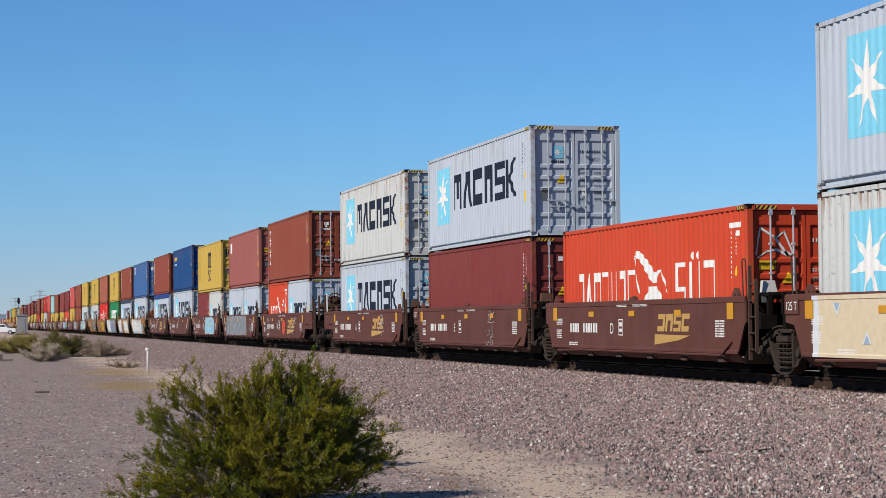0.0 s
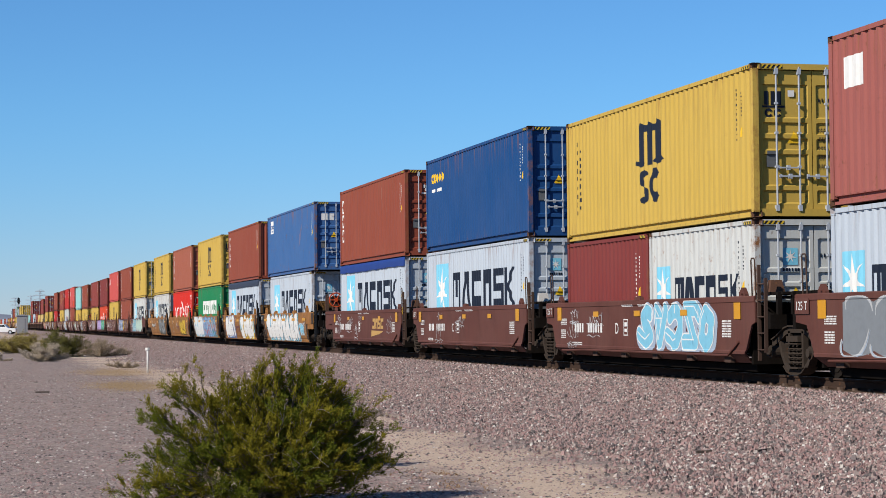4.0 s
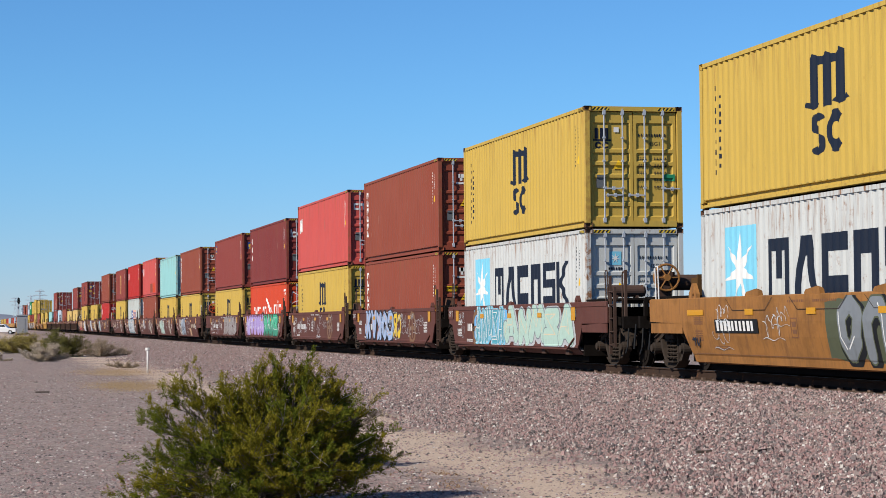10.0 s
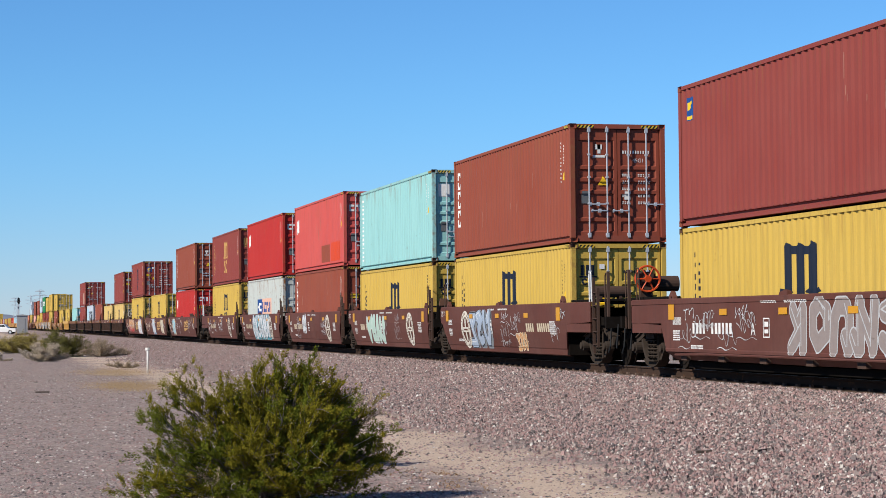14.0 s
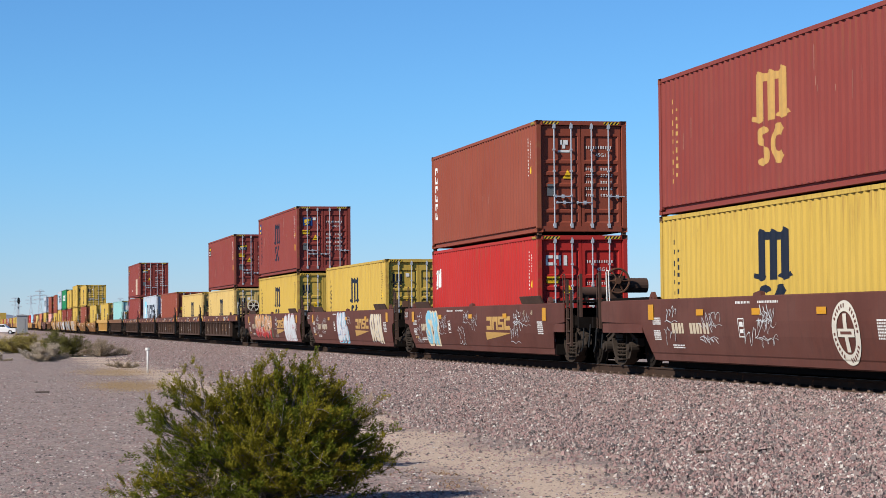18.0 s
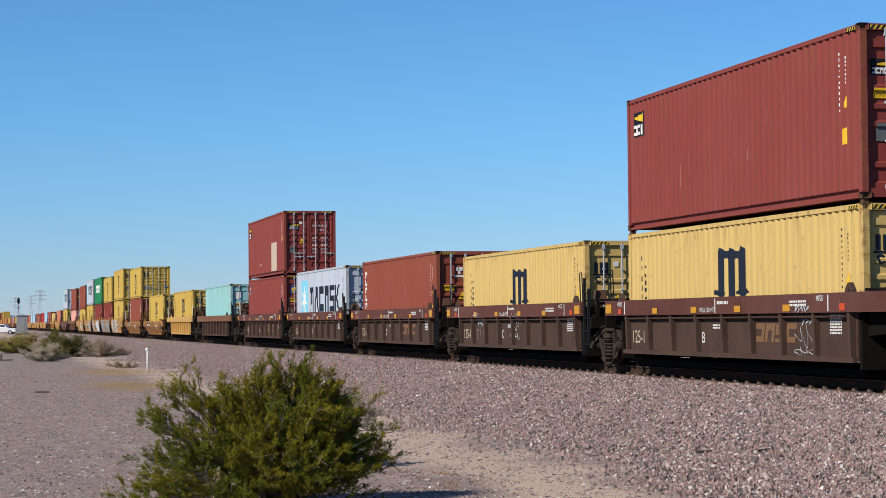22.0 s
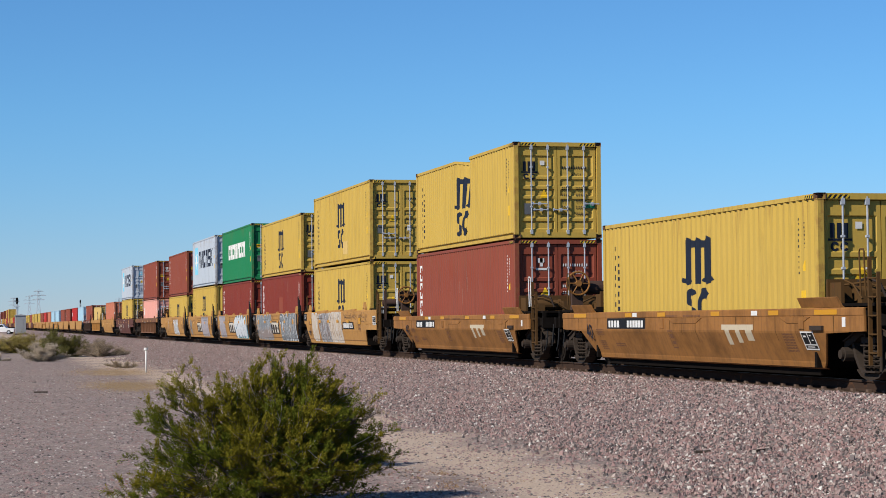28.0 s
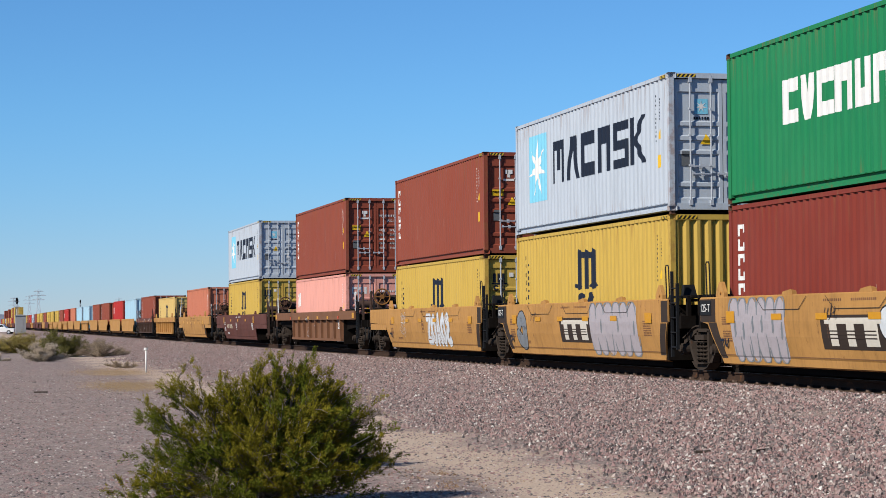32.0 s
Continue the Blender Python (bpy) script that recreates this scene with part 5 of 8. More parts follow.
def wild_graffiti(car, x0, x1, z0, z1, ground, colours, edge, seed, n=60):
    """A tangle of sprayed crescents and arrows over a coloured ground."""
    rnd = random.Random(seed)
    meshes = {}
    def lay(mat, polys, lift):
        bm = meshes.setdefault(mat, bmesh.new())
        for p in polys:
            area = sum(p[i - 1][0] * p[i][1] - p[i][0] * p[i - 1][1] for i in range(len(p)))
            p = p if area > 0 else p[::-1]
            bm.faces.new([bm.verts.new((u, -lift, v)) for u, v in p])
    cx, cz, hw, hh = (x0 + x1) / 2, (z0 + z1) / 2, (x1 - x0) / 2, (z1 - z0) / 2
    cols = 44
    for k in range(cols):
        a, b = x0 + (x1 - x0) * k / cols, x0 + (x1 - x0) * (k + 1) / cols
        t0, t1 = (z1 - hh * 0.3 * abs(math.sin(2.1 * q + seed)) * (0.4 + abs(q - cx) / hw * 0.8) for q in (a, b))
        b0, b1 = (z0 + hh * 0.2 * abs(math.sin(2.9 * q + seed)) * (0.3 + abs(q - cx) / hw) for q in (a, b))
        for f in range(6):
            lay(ground, [[(a, b0 + (t0 - b0) * f / 6), (b, b1 + (t1 - b1) * f / 6), (b, b1 + (t1 - b1) * (f + 1) / 6), (a, b0 + (t0 - b0) * (f + 1) / 6)]], 0.004)
    for i in range(n):
        f = i / n
        px, pz = x0 + (x1 - x0) * ((i * 0.618) % 1.0), cz + hh * rnd.uniform(-0.7, 0.7)
        broad = f < 0.14
        ang, length = rnd.choice((0.5, 1.1, 1.9, 2.5)) + rnd.uniform(-0.3, 0.3), hh * (rnd.uniform(1.1, 1.7) if broad else rnd.uniform(0.35, 0.9))
        wide, bend = hh * (rnd.uniform(0.14, 0.3) if broad else rnd.uniform(0.03, 0.075)), rnd.uniform(-1.2, 1.2)
        side = 0 if (px - x0) / (x1 - x0) + rnd.uniform(-0.12, 0.12) < 0.58 else 1
        spine = []
        for k in range(9):
            t = k / 8 - 0.5
            th = ang + bend * t
            spine.append((px + length * t * math.cos(th), min(1.43, max(0.2, pz + length * t * math.sin(th))), th, wide * (1 - (2 * abs(t)) ** 1.6) + 0.008))
        layers = ((0.03, edge, 0.0), (0.0, colours[side], 0.0002)) if broad else ((0.0, colours[2 + rnd.randrange(len(colours) - 2)], 0.0002),)
        for grow, mat, up in layers:
            quads = []
            for p, q in zip(spine, spine[1:]):
                (ax, az, at, aw), (bx, bz, bt, bw) = p, q
                quads.append([(ax - math.sin(at) * (aw + grow), az + math.cos(at) * (aw + grow)), (ax + math.sin(at) * (aw + grow), az - math.cos(at) * (aw + grow)),
                              (bx + math.sin(bt) * (bw + grow), bz - math.cos(bt) * (bw + grow)), (bx - math.sin(bt) * (bw + grow), bz + math.cos(bt) * (bw + grow))])
            lay(mat, quads, 0.005 + 0.00003 * i + 0.05 * up)
    for mat, bm in meshes.items():
        part("graffiti_colour", wrap(bm, car["profile"]), mat, car)["kind"] = "stuff"


def car_mark(car, name, polys, mat, lift=0.004, label=""):
    bm = bmesh.new()
    for p in polys:
        area = sum(p[i - 1][0] * p[i][1] - p[i][0] * p[i - 1][1] for i in range(len(p)))
        p = p if area > 0 else p[::-1]
        bm.faces.new([bm.verts.new((u, -lift, v)) for u, v in p])
    bmesh.ops.remove_doubles(bm, verts=bm.verts, dist=1e-4)
    return part(name, wrap(bm, car["profile"]), mat, car, label)


CAR_WORDS = {"w_brown": "dark brown", "w_tan": "scuffed tan", "w_rust": "rust-stained brown", "w_dark": "grimy dark brown", "w_yellow": "faded yellow"}
FORM_WORDS = {"flat": "smooth-sided", "round": "smooth-sided", "angled": "angled-sided", "ribbed": "rib-sided"}


def well_car(s, kind, paint, well, gap_f, gap_r, couple_f, couple_r, seed, logo=None, detail=2):
    """One unit of an articulated double-stack well car. gap_f and gap_r: from the load's ends to the joints ahead and behind."""
    rnd = random.Random(seed)
    car = new("well_car")
    car["profile"] = kind
    tagged(car, f"{CAR_WORDS[paint]} {FORM_WORDS[kind]} steel container well car on rails", "rail car", "well cars of the train")
    TRAIN.append((car, s, CENTRE, RAIL))
    over = (well - FEET40) / 2
    x1, x0 = over, -FEET40 - over
    ef, er = gap_f - over, gap_r - over
    mat = M["w_tan_pale" if paint == "w_tan" and seed >= 36 else paint]
    uf, ur = max(0.15, ef - (1.5 if couple_f else 1.1)), max(0.15, er - (1.5 if couple_r else 0.8))
    for flip in (0, 1):
        if kind == "ribbed":
            ribbed_side(car, mat, M["w_rust"] if seed == 32 else M["w_brown"] if paint == "w_dark" else mat, x0, x1, uf, ur, flip)
            continue
        bm = bmesh.new()
        well_side(kind, x0, x1, uf, ur)(bm)
        if flip:
            for v in bm.verts:
                v.co.y = -v.co.y
            bmesh.ops.reverse_faces(bm, faces=bm.faces)
        part("side_panel", bm, mat, car)
    if kind == "ribbed":
        n = 9 if detail else 2
        for i in range(n):
            put("rib", rib_mesh(paint == "w_yellow"), mat, car, (x0 + 0.68 + (x1 - x0 - 0.9) * i / (n - 1), 0, 0))
    # pan added so that the space under the car shows as black shade
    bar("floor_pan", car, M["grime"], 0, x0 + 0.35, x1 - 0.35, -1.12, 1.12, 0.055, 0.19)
    for sign, e, c in ((1, ef, couple_f), (-1, er, couple_r)):
        well_end(car, mat if paint != "w_tan" else M["w_rust"], x1 if sign > 0 else x0, sign, e, c, detail, 1.22 if kind == "angled" else 1.46)
        xe = x1 + e if sign > 0 else x0 - e
        xl = (x1 + (uf + 0.22 if sign > 0 else 0)) if sign > 0 else x0 - ur - 0.22
        if detail:
            lad = M["w_dark"] if paint == "w_brown" else M["rig"] if 34 <= seed <= 36 else M["black"]
            if sign > 0:
                put("ladder", ladder_mesh(), lad, car, (xl, -1.42, 0.28))
            put("handrail", grab_mesh(), M["white"] if c and seed % 2 else lad, car, (xl - sign * 0.45, -1.4, 1.4))
            if paint in ("w_tan", "w_rust", "w_yellow") and e > 0.8 and seed < 36:
                rig = put("brake_rigging", rigging_mesh(), M["rig"], car, ((x1 + 0.12) if sign > 0 else x0 - 0.12, 0, top_of(kind) + 0.07))
                rig.rotation_euler = (0, 0, 0 if sign > 0 else math.pi)
                put("air_hose", hose_loop_mesh(), M["w_grime"], car, ((x1 + 0.3) if sign > 0 else x0 - 0.8, 0, top_of(kind) + 0.3))
            elif c and e > 0.8:
                put("air_tank", shared(("air_tank",), lambda bm: (disc(bm, (0, -0.45, 0.2), "y", 0.14, 0.8, 18), disc(bm, (0, -0.45, 0.2), "y", 0.11, 0.9, 18), box(bm, -0.1, 0.1, -0.75, -0.68, 0, 0.12), box(bm, -0.1, 0.1, -0.25, -0.18, 0, 0.12))), M["w_dark"], car, ((x1 + 0.5) if sign > 0 else x0 - 0.5, 0, top_of(kind) + 0.06), "dusty brown air tank")
                put("tall_handrail", shared(("tall_handrail",), lambda bm: (tube(bm, [(-0.1, 0, 0), (-0.1, 0, 1.2), (-0.06, 0, 1.26), (0.02, 0, 1.26), (0.06, 0, 1.2), (0.06, 0, 0.75)], 0.017, 6), box(bm, 0.1, 0.16, -0.03, 0.03, 0, 1.3))), M["w_dark"], car, (xe - sign * 0.75, -1.33, 0.85))
            elif sign > 0 and e > 0.8:
                put("deflector_plate", deflector_mesh(), M["black"] if seed > 35 else M["deflector"] if seed % 3 == 1 and seed < 12 else M["rusty"], car, (x1 + 0.3, -0.85, top_of(kind) + 0.07))
            if kind != "angled":
                put("guide_plate", guide_mesh() if paint == "w_tan" else guide_mesh(0.15, 0.17), mat, car, (x1 - 0.25 if sign > 0 else x0 + 0.25, -1.42, PROFILES.get(kind, PROFILES["flat"])[1][1] - 0.01))
        if c:
            truck(car, xe - sign * 1.95, detail)
            if detail:
                put("brake_hose", hose_mesh(), M["black"], car, (xe - sign * 0.5 - 0.3, 0, 0.0))
                if sign < 0:
                    rim, stand = brake_wheel_meshes()
                    post = put("brake_stand", stand, M["w_dark"], car, (xe + 1.1, -0.98, 1.94))
                    put("brake_wheel", rim, M["orange_red"] if seed in (8, 18) else M["seal_white"] if seed == 26 else M["w_tan"] if paint == "w_tan" else M["rusty"], post, (0.02, 0, 0))
    if kind in ("flat", "round") and detail:
        for on, a, b in ((couple_f, x1 + 0.28, x1 + uf - 0.04), (couple_r, x0 - ur + 0.04, x0 - 0.28)):
            if on and b - a > 0.2:
                bar("end_apron", car, mat, 0, a, b, -1.485, -1.455, 0.76, 0.965)
    if not couple_r:
        truck(car, x0 - er, detail)
    top = 1.22 if kind == "angled" else 1.46
    zr = top - 0.34 if kind != "ribbed" else 1.2
    n = 5 if kind != "ribbed" else 6
    late = paint == "w_tan" and kind == "round" and seed >= 36
    if kind == "angled":
        for a, b in ((-1.24, -0.26), (2.59, 3.05), (4.74, 5.22), (7.86, 8.33), (10.77, 11.23), (12.8, 13.73)):
            car_mark(car, "reflector", [rect(x0 + a, 1.105, x0 + b, 1.19)], M["amber"], 0.004)
    elif late:
        for k, u in enumerate((0.93, 3.17, 5.13, 7.2, 9.33, 11.7)):
            w, h = (0.21, 0.11) if k in (0, 5) else (0.235, 0.055)
            car_mark(car, "reflector", [rect(x0 + u - w, 1.08 - h, x0 + u + w, 1.08 + h)], M["amber"], 0.0155)
    for i in range(n if detail and kind != "angled" and not late and seed != 32 else 0):
        x = x0 + (x1 - x0) * (0.03 + 0.94 * i / (n - 1))
        big = i in (0, n - 1)
        if kind == "ribbed":
            car_mark(car, "reflector", [rect(x - (0.11 if big else 0.16), 1.17, x + (0.11 if big else 0.16), 1.29)], M["orange_red" if big else "amber"], 0.0125)
            if big:
                e = x0 - ur + 0.06 if i == 0 else x1 + uf - 0.48
                car_mark(car, "reflector", [rect(e, 1.19, e + 0.42, 1.39)], M["amber"], 0.0125)
            continue
        if 9 <= seed <= 13:
            x = x0 + 0.55 + (x1 - x0 - 1.1) * i / (n - 1)
            half = 0.2 if seed in (12, 13) and not big else 0.45
            car_mark(car, "reflector", [rect(x - half, zr, x + half, zr + 0.11)], M["amber"], 0.0155)
            continue
        car_mark(car, "reflector", [rect(x - (0.17 if big else 0.2), zr - (0.08 if big else 0), x + (0.17 if big else 0.2), zr + (0.24 if big else 0.12))], M["amber"], 0.0155)
    if detail:
        pale = M["white"] if paint != "w_tan" else M["w_rust"]
        fine = dashes(x0 + 0.45, zr - 0.18, 0.5, 0.16, 4, 9, seed, 0.85) + dashes(x0 + 0.45, zr - 0.5, 0.42, 0.22, 5, 7, seed + 1, 0.85) + dashes(x0 + 1.5, 0.46, 0.7, 0.09, 2, 11, seed + 2, 0.85)
        fine += dashes(x0 + 5.2, top - 0.13, 0.75, 0.07, 1, 10, seed, 0.7) + dashes(x0 + 6.3, top - 0.13, 1.0, 0.07, 1, 13, seed + 4, 0.7) + dashes(x1 - 1.2, zr - 0.42, 0.5, 0.34, 7, 8, seed, 0.85)
        if kind == "ribbed":
            fine = dashes(x1 - 1.2, zr - 0.42, 0.5, 0.34, 7, 8, seed, 0.85) + dashes(x0 + 5.75, 0.86, 0.5, 0.1, 2, 8, seed, 0.85)
        car_mark(car, "small_lettering", fine, pale, 0.003)["kind"] = "stuff"
        px, pz = x0 + 5.3, zr - 0.42
        if kind != "ribbed":
            car_mark(car, "load_plate", [rect(px, pz, px + 0.3, pz + 0.022), rect(px, pz + 0.338, px + 0.3, pz + 0.36), rect(px, pz + 0.022, px + 0.022, pz + 0.338), rect(px + 0.278, pz + 0.022, px + 0.3, pz + 0.338), rect(px + 0.06, pz + 0.2, px + 0.24, pz + 0.29), rect(px + 0.06, pz + 0.08, px + 0.24, pz + 0.15)], pale)
        if kind == "flat":
            for i in range(6):
                x = x0 + 1.0 + (x1 - x0 - 2.0) * i / 5
                bar("side_foot", car, M["w_dark"], 0, x - 0.16, x + 0.16, -1.46, -1.36, 0.22, 0.37)
        if kind == "flat":
            bm = bmesh.new()
            tube(bm, [(x0 + 0.7, -1.53, 0.33), (x0 + 2.6, -1.54, 0.36), (x1 - 2.6, -1.54, 0.36), (x1 - 0.8, -1.53, 0.36), (x1 - 0.3, -1.5, 0.62)], 0.024, 6)
            part("brake_pipe", bm, mat, car)
    if detail and kind != "ribbed":
        if paint == "w_tan" and kind == "round" and seed != 36:
            marks = [[(x1 + uf - 0.42, 0.985), (x1 + uf - 0.01, 0.985), (x1 + uf - 0.01, top - 0.03), (x1 + uf - 0.42, top - 0.03)], [(x1 - 0.06, 0.965), (x1 + 0.3, 0.965), (x1 - 0.09, 0.3), (x1 - 0.42, 0.3)]]
            if not couple_r:
                marks += [rect(x0 - ur + 0.01, 0.985, x0 + 0.12, top - 0.03), [(x0 - 0.26, 0.95), (x0 + 0.12, 0.3), (x0 + 0.42, 0.3), (x0 + 0.16, 0.98), (x0 - 0.28, 0.98)]]
            for m in marks:
                car_mark(car, "grimy_end", [m], M["w_grime"], 0.0022, "oil-blackened end of the side panel")
        if not couple_r and ur > 0.5:
            bm = bmesh.new()
            box(bm, x0 - ur + 0.02, x0 - ur + 0.62, -1.512, -1.502, 1.12, 1.4)
            part("number_plate", bm, M["black"] if paint == "w_tan" else mat, car)
            letters("plate_lettering", "125-T" if paint == "w_tan" else "125 T", 0.15, M["white"], car, (x0 - ur + 0.06, -1.516, 1.19))
        if late:
            for a, b in ((2.21, 4.52), (5.29, 7.74), (8.38, 10.6)):
                if seed == 36:
                    put("top_hood", hood_mesh(b - a), mat, car, (x0 + a, -1.49, top))
                else:
                    put("top_guide", top_guide_mesh(0.24, 0.1), mat, car, (x0 + b - 0.9, -1.49, top))
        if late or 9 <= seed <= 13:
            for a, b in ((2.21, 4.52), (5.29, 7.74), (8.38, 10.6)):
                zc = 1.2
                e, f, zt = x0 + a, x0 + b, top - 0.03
                # flat dark line in place of the shade along the pressed crease
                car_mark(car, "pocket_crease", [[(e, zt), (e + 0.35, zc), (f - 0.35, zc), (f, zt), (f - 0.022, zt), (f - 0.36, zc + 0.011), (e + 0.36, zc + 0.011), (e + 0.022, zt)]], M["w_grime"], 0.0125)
            car_mark(car, "seam_line", [rect(x0 + 0.3, 0.362, x1 - 0.1, 0.374)], M["w_rust"], 0.002)
            if seed == 36:
                load_sign(car, x1 + uf - 0.62, 0.93)
        for fx in (() if late or kind == "angled" else (0.28, 0.5, 0.72) if paint == "w_tan" else (0.5,)):
            put("top_guide", top_guide_mesh(0.34, 0.14) if paint == "w_tan" else top_guide_mesh(0.2, 0.1), mat, car, (x0 + (x1 - x0) * fx, -1.49, top))
        if paint == "w_brown" and kind == "flat":
            letters("unit_letter", "EDCAB"[seed % 5] if seed > 3 else "BDEA"[seed], 0.24, M["white"], car, (x0 + 4.7, y_of(kind, 0.8) - 0.006, 0.74))
    elif detail and kind == "ribbed" and paint == "w_dark" and seed != 32:
        letters("unit_letter", "BCDEA"[(seed - 27) % 5], 0.22, M["white"], car, (x0 + 5.15, -1.368, 0.58))
        letters("unit_number", "125-1", 0.27, M["cream_paint"], car, (x0 + 0.82, -1.372, 0.55))
        bm = bmesh.new()
        tube(bm, [(x0 + 0.5, -1.44, 1.07), (x1 - 0.4, -1.44, 1.07)], 0.018, 6)
        part("grab_pipe", bm, mat, car)
        letters("load_lettering", "WELL LD LMT", 0.09, M["white"], car, (x0 + 5.4, -1.506, 1.18))
        for xl in (x0 + 0.7, (x0 + x1) / 2, x1 - 0.95):
            car_mark(car, "dividing_stripe", [rect(xl - 0.022, 1.16, xl + 0.022, 1.44)], M["white"], 0.006)
        for xl in (x0 + 0.2, x1 - 1.45):
            letters("length_mark", "40/20", 0.095, M["white"], car, (xl, -1.506, 1.34))
        car_mark(car, "small_lettering", dashes((x0 + x1) / 2 + 0.1, 1.33, 0.6, 0.09, 1, 8, seed, 0.8) + dashes(x1 - 2.6, 1.26, 0.75, 0.12, 2, 10, seed, 0.85), M["white"], 0.005)["kind"] = "stuff"
    if 24 <= seed <= 26:
        for k, name in ((-2.5, "45"), (-1.75, "48"), (-0.55, "53")):
            letters("length_mark", name, 0.13, M["cream_paint"], car, (x1 + k, y_of(kind, 1.2) - 0.012, 1.18))
        for c0, c1 in ((-0.7, 1.25), (-FEET40 - 1.25, -FEET40 + 0.7)):
            bm = bmesh.new()
            extrude_profile(bm, [(-1.46, 1.472), (-1.53, 1.66), (-1.50, 1.67), (-1.42, 1.50), (-1.38, 1.472)], c0, c1)
            part("end_tray", bm, M["w_dark"], car, "flared dark steel guide tray")
        letters("length_number", "53", 0.34, M["gold"], car, (x0 + 0.55, y_of(kind, 0.5) - 0.02, 0.52))
    if seed in (13, 36):
        u = x0 + (1.6 if seed == 13 else 8.27)
        car_mark(car, "number_panel", [rect(u, 0.78, u + 2.2, 1.04)], M["black"], 0.0135)
        car_mark(car, "car_number", dashes(u + 0.1, 0.82, 1.95, 0.3, 1, 10, seed, 0.72), M["white"], 0.0145)["kind"] = "stuff"
    if kind == "angled":
        for a, b in ((-1.36, 0.15), (12.15, 13.78)):
            bm = bmesh.new()
            extrude_profile(bm, [(-1.46, 1.225), (-1.54, 1.39), (-1.51, 1.40), (-1.42, 1.25), (-1.38, 1.225)], x0 + a, x0 + b)
            part("end_tray", bm, mat, car, "flared tan steel guide tray")
        for a, b in ((5.34, 7.33), (11.25, 12.6)):
            pressed_pocket(car, mat, x0 + a, x0 + b, 1.07, 0.965)
        for a in (4.86, 12.12):
            bm = bmesh.new()
            box(bm, x0 + a, x0 + a + 0.22, -1.511, -1.493, 0.86, 1.06)
            part("slot_plate", bm, mat, car)
        bm = bmesh.new()
        box(bm, x0 + 12.67, x0 + 13.16, -1.545, -1.49, 0.84, 0.92)
        part("tag_holder", bm, M["w_grime"], car)
        for a, b, z0, z1 in ((3.1, 3.39, 1.105, 1.19), (9.94, 10.24, 1.105, 1.19), (13.9, 14.04, 0.9, 1.06)):
            car_mark(car, "white_label", [rect(x0 + a, z0, x0 + b, z1)], M["white"], 0.003)
        load_sign(car, x0 + 12.15, 0.5)
        stains = [((-0.9, 0.5, 2.4, 3.6, 5.5, 5.75, 6.2, 6.9, 7.2, 9.2, 10.0, 11.1, 11.9, 12.4, 13.5)[k] + rnd.uniform(-0.1, 0.1), rnd.uniform(0.15, 0.5), rnd.uniform(0.008, 0.022)) for k in range(15)]
        drips = [[(x0 + u - w, 1.08), (x0 + u - 0.4 * w, 1.08 - h), (x0 + u + 0.4 * w, 1.08 - h), (x0 + u + w, 1.08)] for u, h, w in stains]
        car_mark(car, "rust_drips", drips, M["rig"], 0.002)["kind"] = "stuff"
    if paint == "w_tan" and detail:
        letters("length_number", "40", 0.34, M["navy"], car, (x0 - 0.3, -1.46, 0.62) if kind == "angled" else (x0 + 0.22, y_of(kind, 0.6) - 0.02, 0.52)).rotation_euler = (0.2 if kind == "angled" else 0.0, 0, 0)
    if logo == "railway":
        a = x1 - (6.4 if well > 14 else 4.6)
        if kind == "ribbed":
            car_mark(car, "sign_lettering", blocks(a, 0.62, 2.5 if well > 14 else 1.9, 0.34, "dnsc", 0.3, 0.1, 0.1), M["faded_gold"])
        else:
            car_mark(car, "sign_lettering", blocks(a, 0.80, 2.5 if well > 14 else 1.9, 0.36, "dnsc", 0.3, 0.1, 0.1), M["gold"])
            car_mark(car, "swoosh_sign", [[(a - 0.15, 0.74), (a + (2.6 if well > 14 else 2.0), 0.72), (a + 1.3, 0.62), (a - 0.18, 0.52)]], M["gold"])
    elif logo == "tri_white":
        a = x0 + 5.2
        car_mark(car, "sign_panel", [rect(a - 0.15, 0.52, a + 2.35, 1.1)], M["w_grime"])
        car_mark(car, "sign_lettering", [rect(a + 0.02, 0.95, a + 2.2, 1.05), rect(a + 0.2, 0.58, a + 0.5, 0.95), rect(a + 0.88, 0.58, a + 1.18, 0.95), rect(a + 1.56, 0.58, a + 2.06, 0.95)], M["seal_white"], 0.007)
        car_mark(car, "sign_stripe", [rect(a, z, a + 2.0, z + 0.022) for z in (0.7, 0.76, 0.82)], M["w_grime"], 0.0085)
    elif logo == "tri_faded":
        a = x0 + 8.4 if kind == "angled" else x1 - 7.2 if seed != 10 else x0 + 5.1
        car_mark(car, "sign_lettering", [rect(a + u, z + (0.56 if seed > 20 else 0.5), a + v, z + (0.56 if seed > 20 else 0.5) + w) for u, v, z, w in ((0.0, 1.6, 0.28, 0.1), (0.16, 0.38, 0.0, 0.28), (0.7, 0.92, 0.04, 0.24), (1.2, 1.52, 0.08, 0.2))], M["cream_paint"] if seed > 20 else M["dull_red"])
    elif logo == "roundel":
        rx = x0 + 2.6 if seed == 19 else x1 - 2.4
        car_mark(car, "sign_roundel", ring_quads(rx, 0.80, 0.36, 0.54, 32) + [rect(rx - 0.07, 0.48, rx + 0.07, 1.12), rect(rx - 0.32, 0.73, rx - 0.07, 0.87), rect(rx + 0.07, 0.73, rx + 0.32, 0.87)], M["seal_white"], 0.0135)
        car_mark(car, "seal_lettering", [q for k in range(0, 32) if k % 8 < 6 for q in ring_quads(rx, 0.80, 0.42, 0.49, 1, k * 11.25, k * 11.25 + 6)] + [rect(rx - 0.22, 0.775, rx + 0.22, 0.825)], M["w_brown"], 0.0145)["kind"] = "stuff"
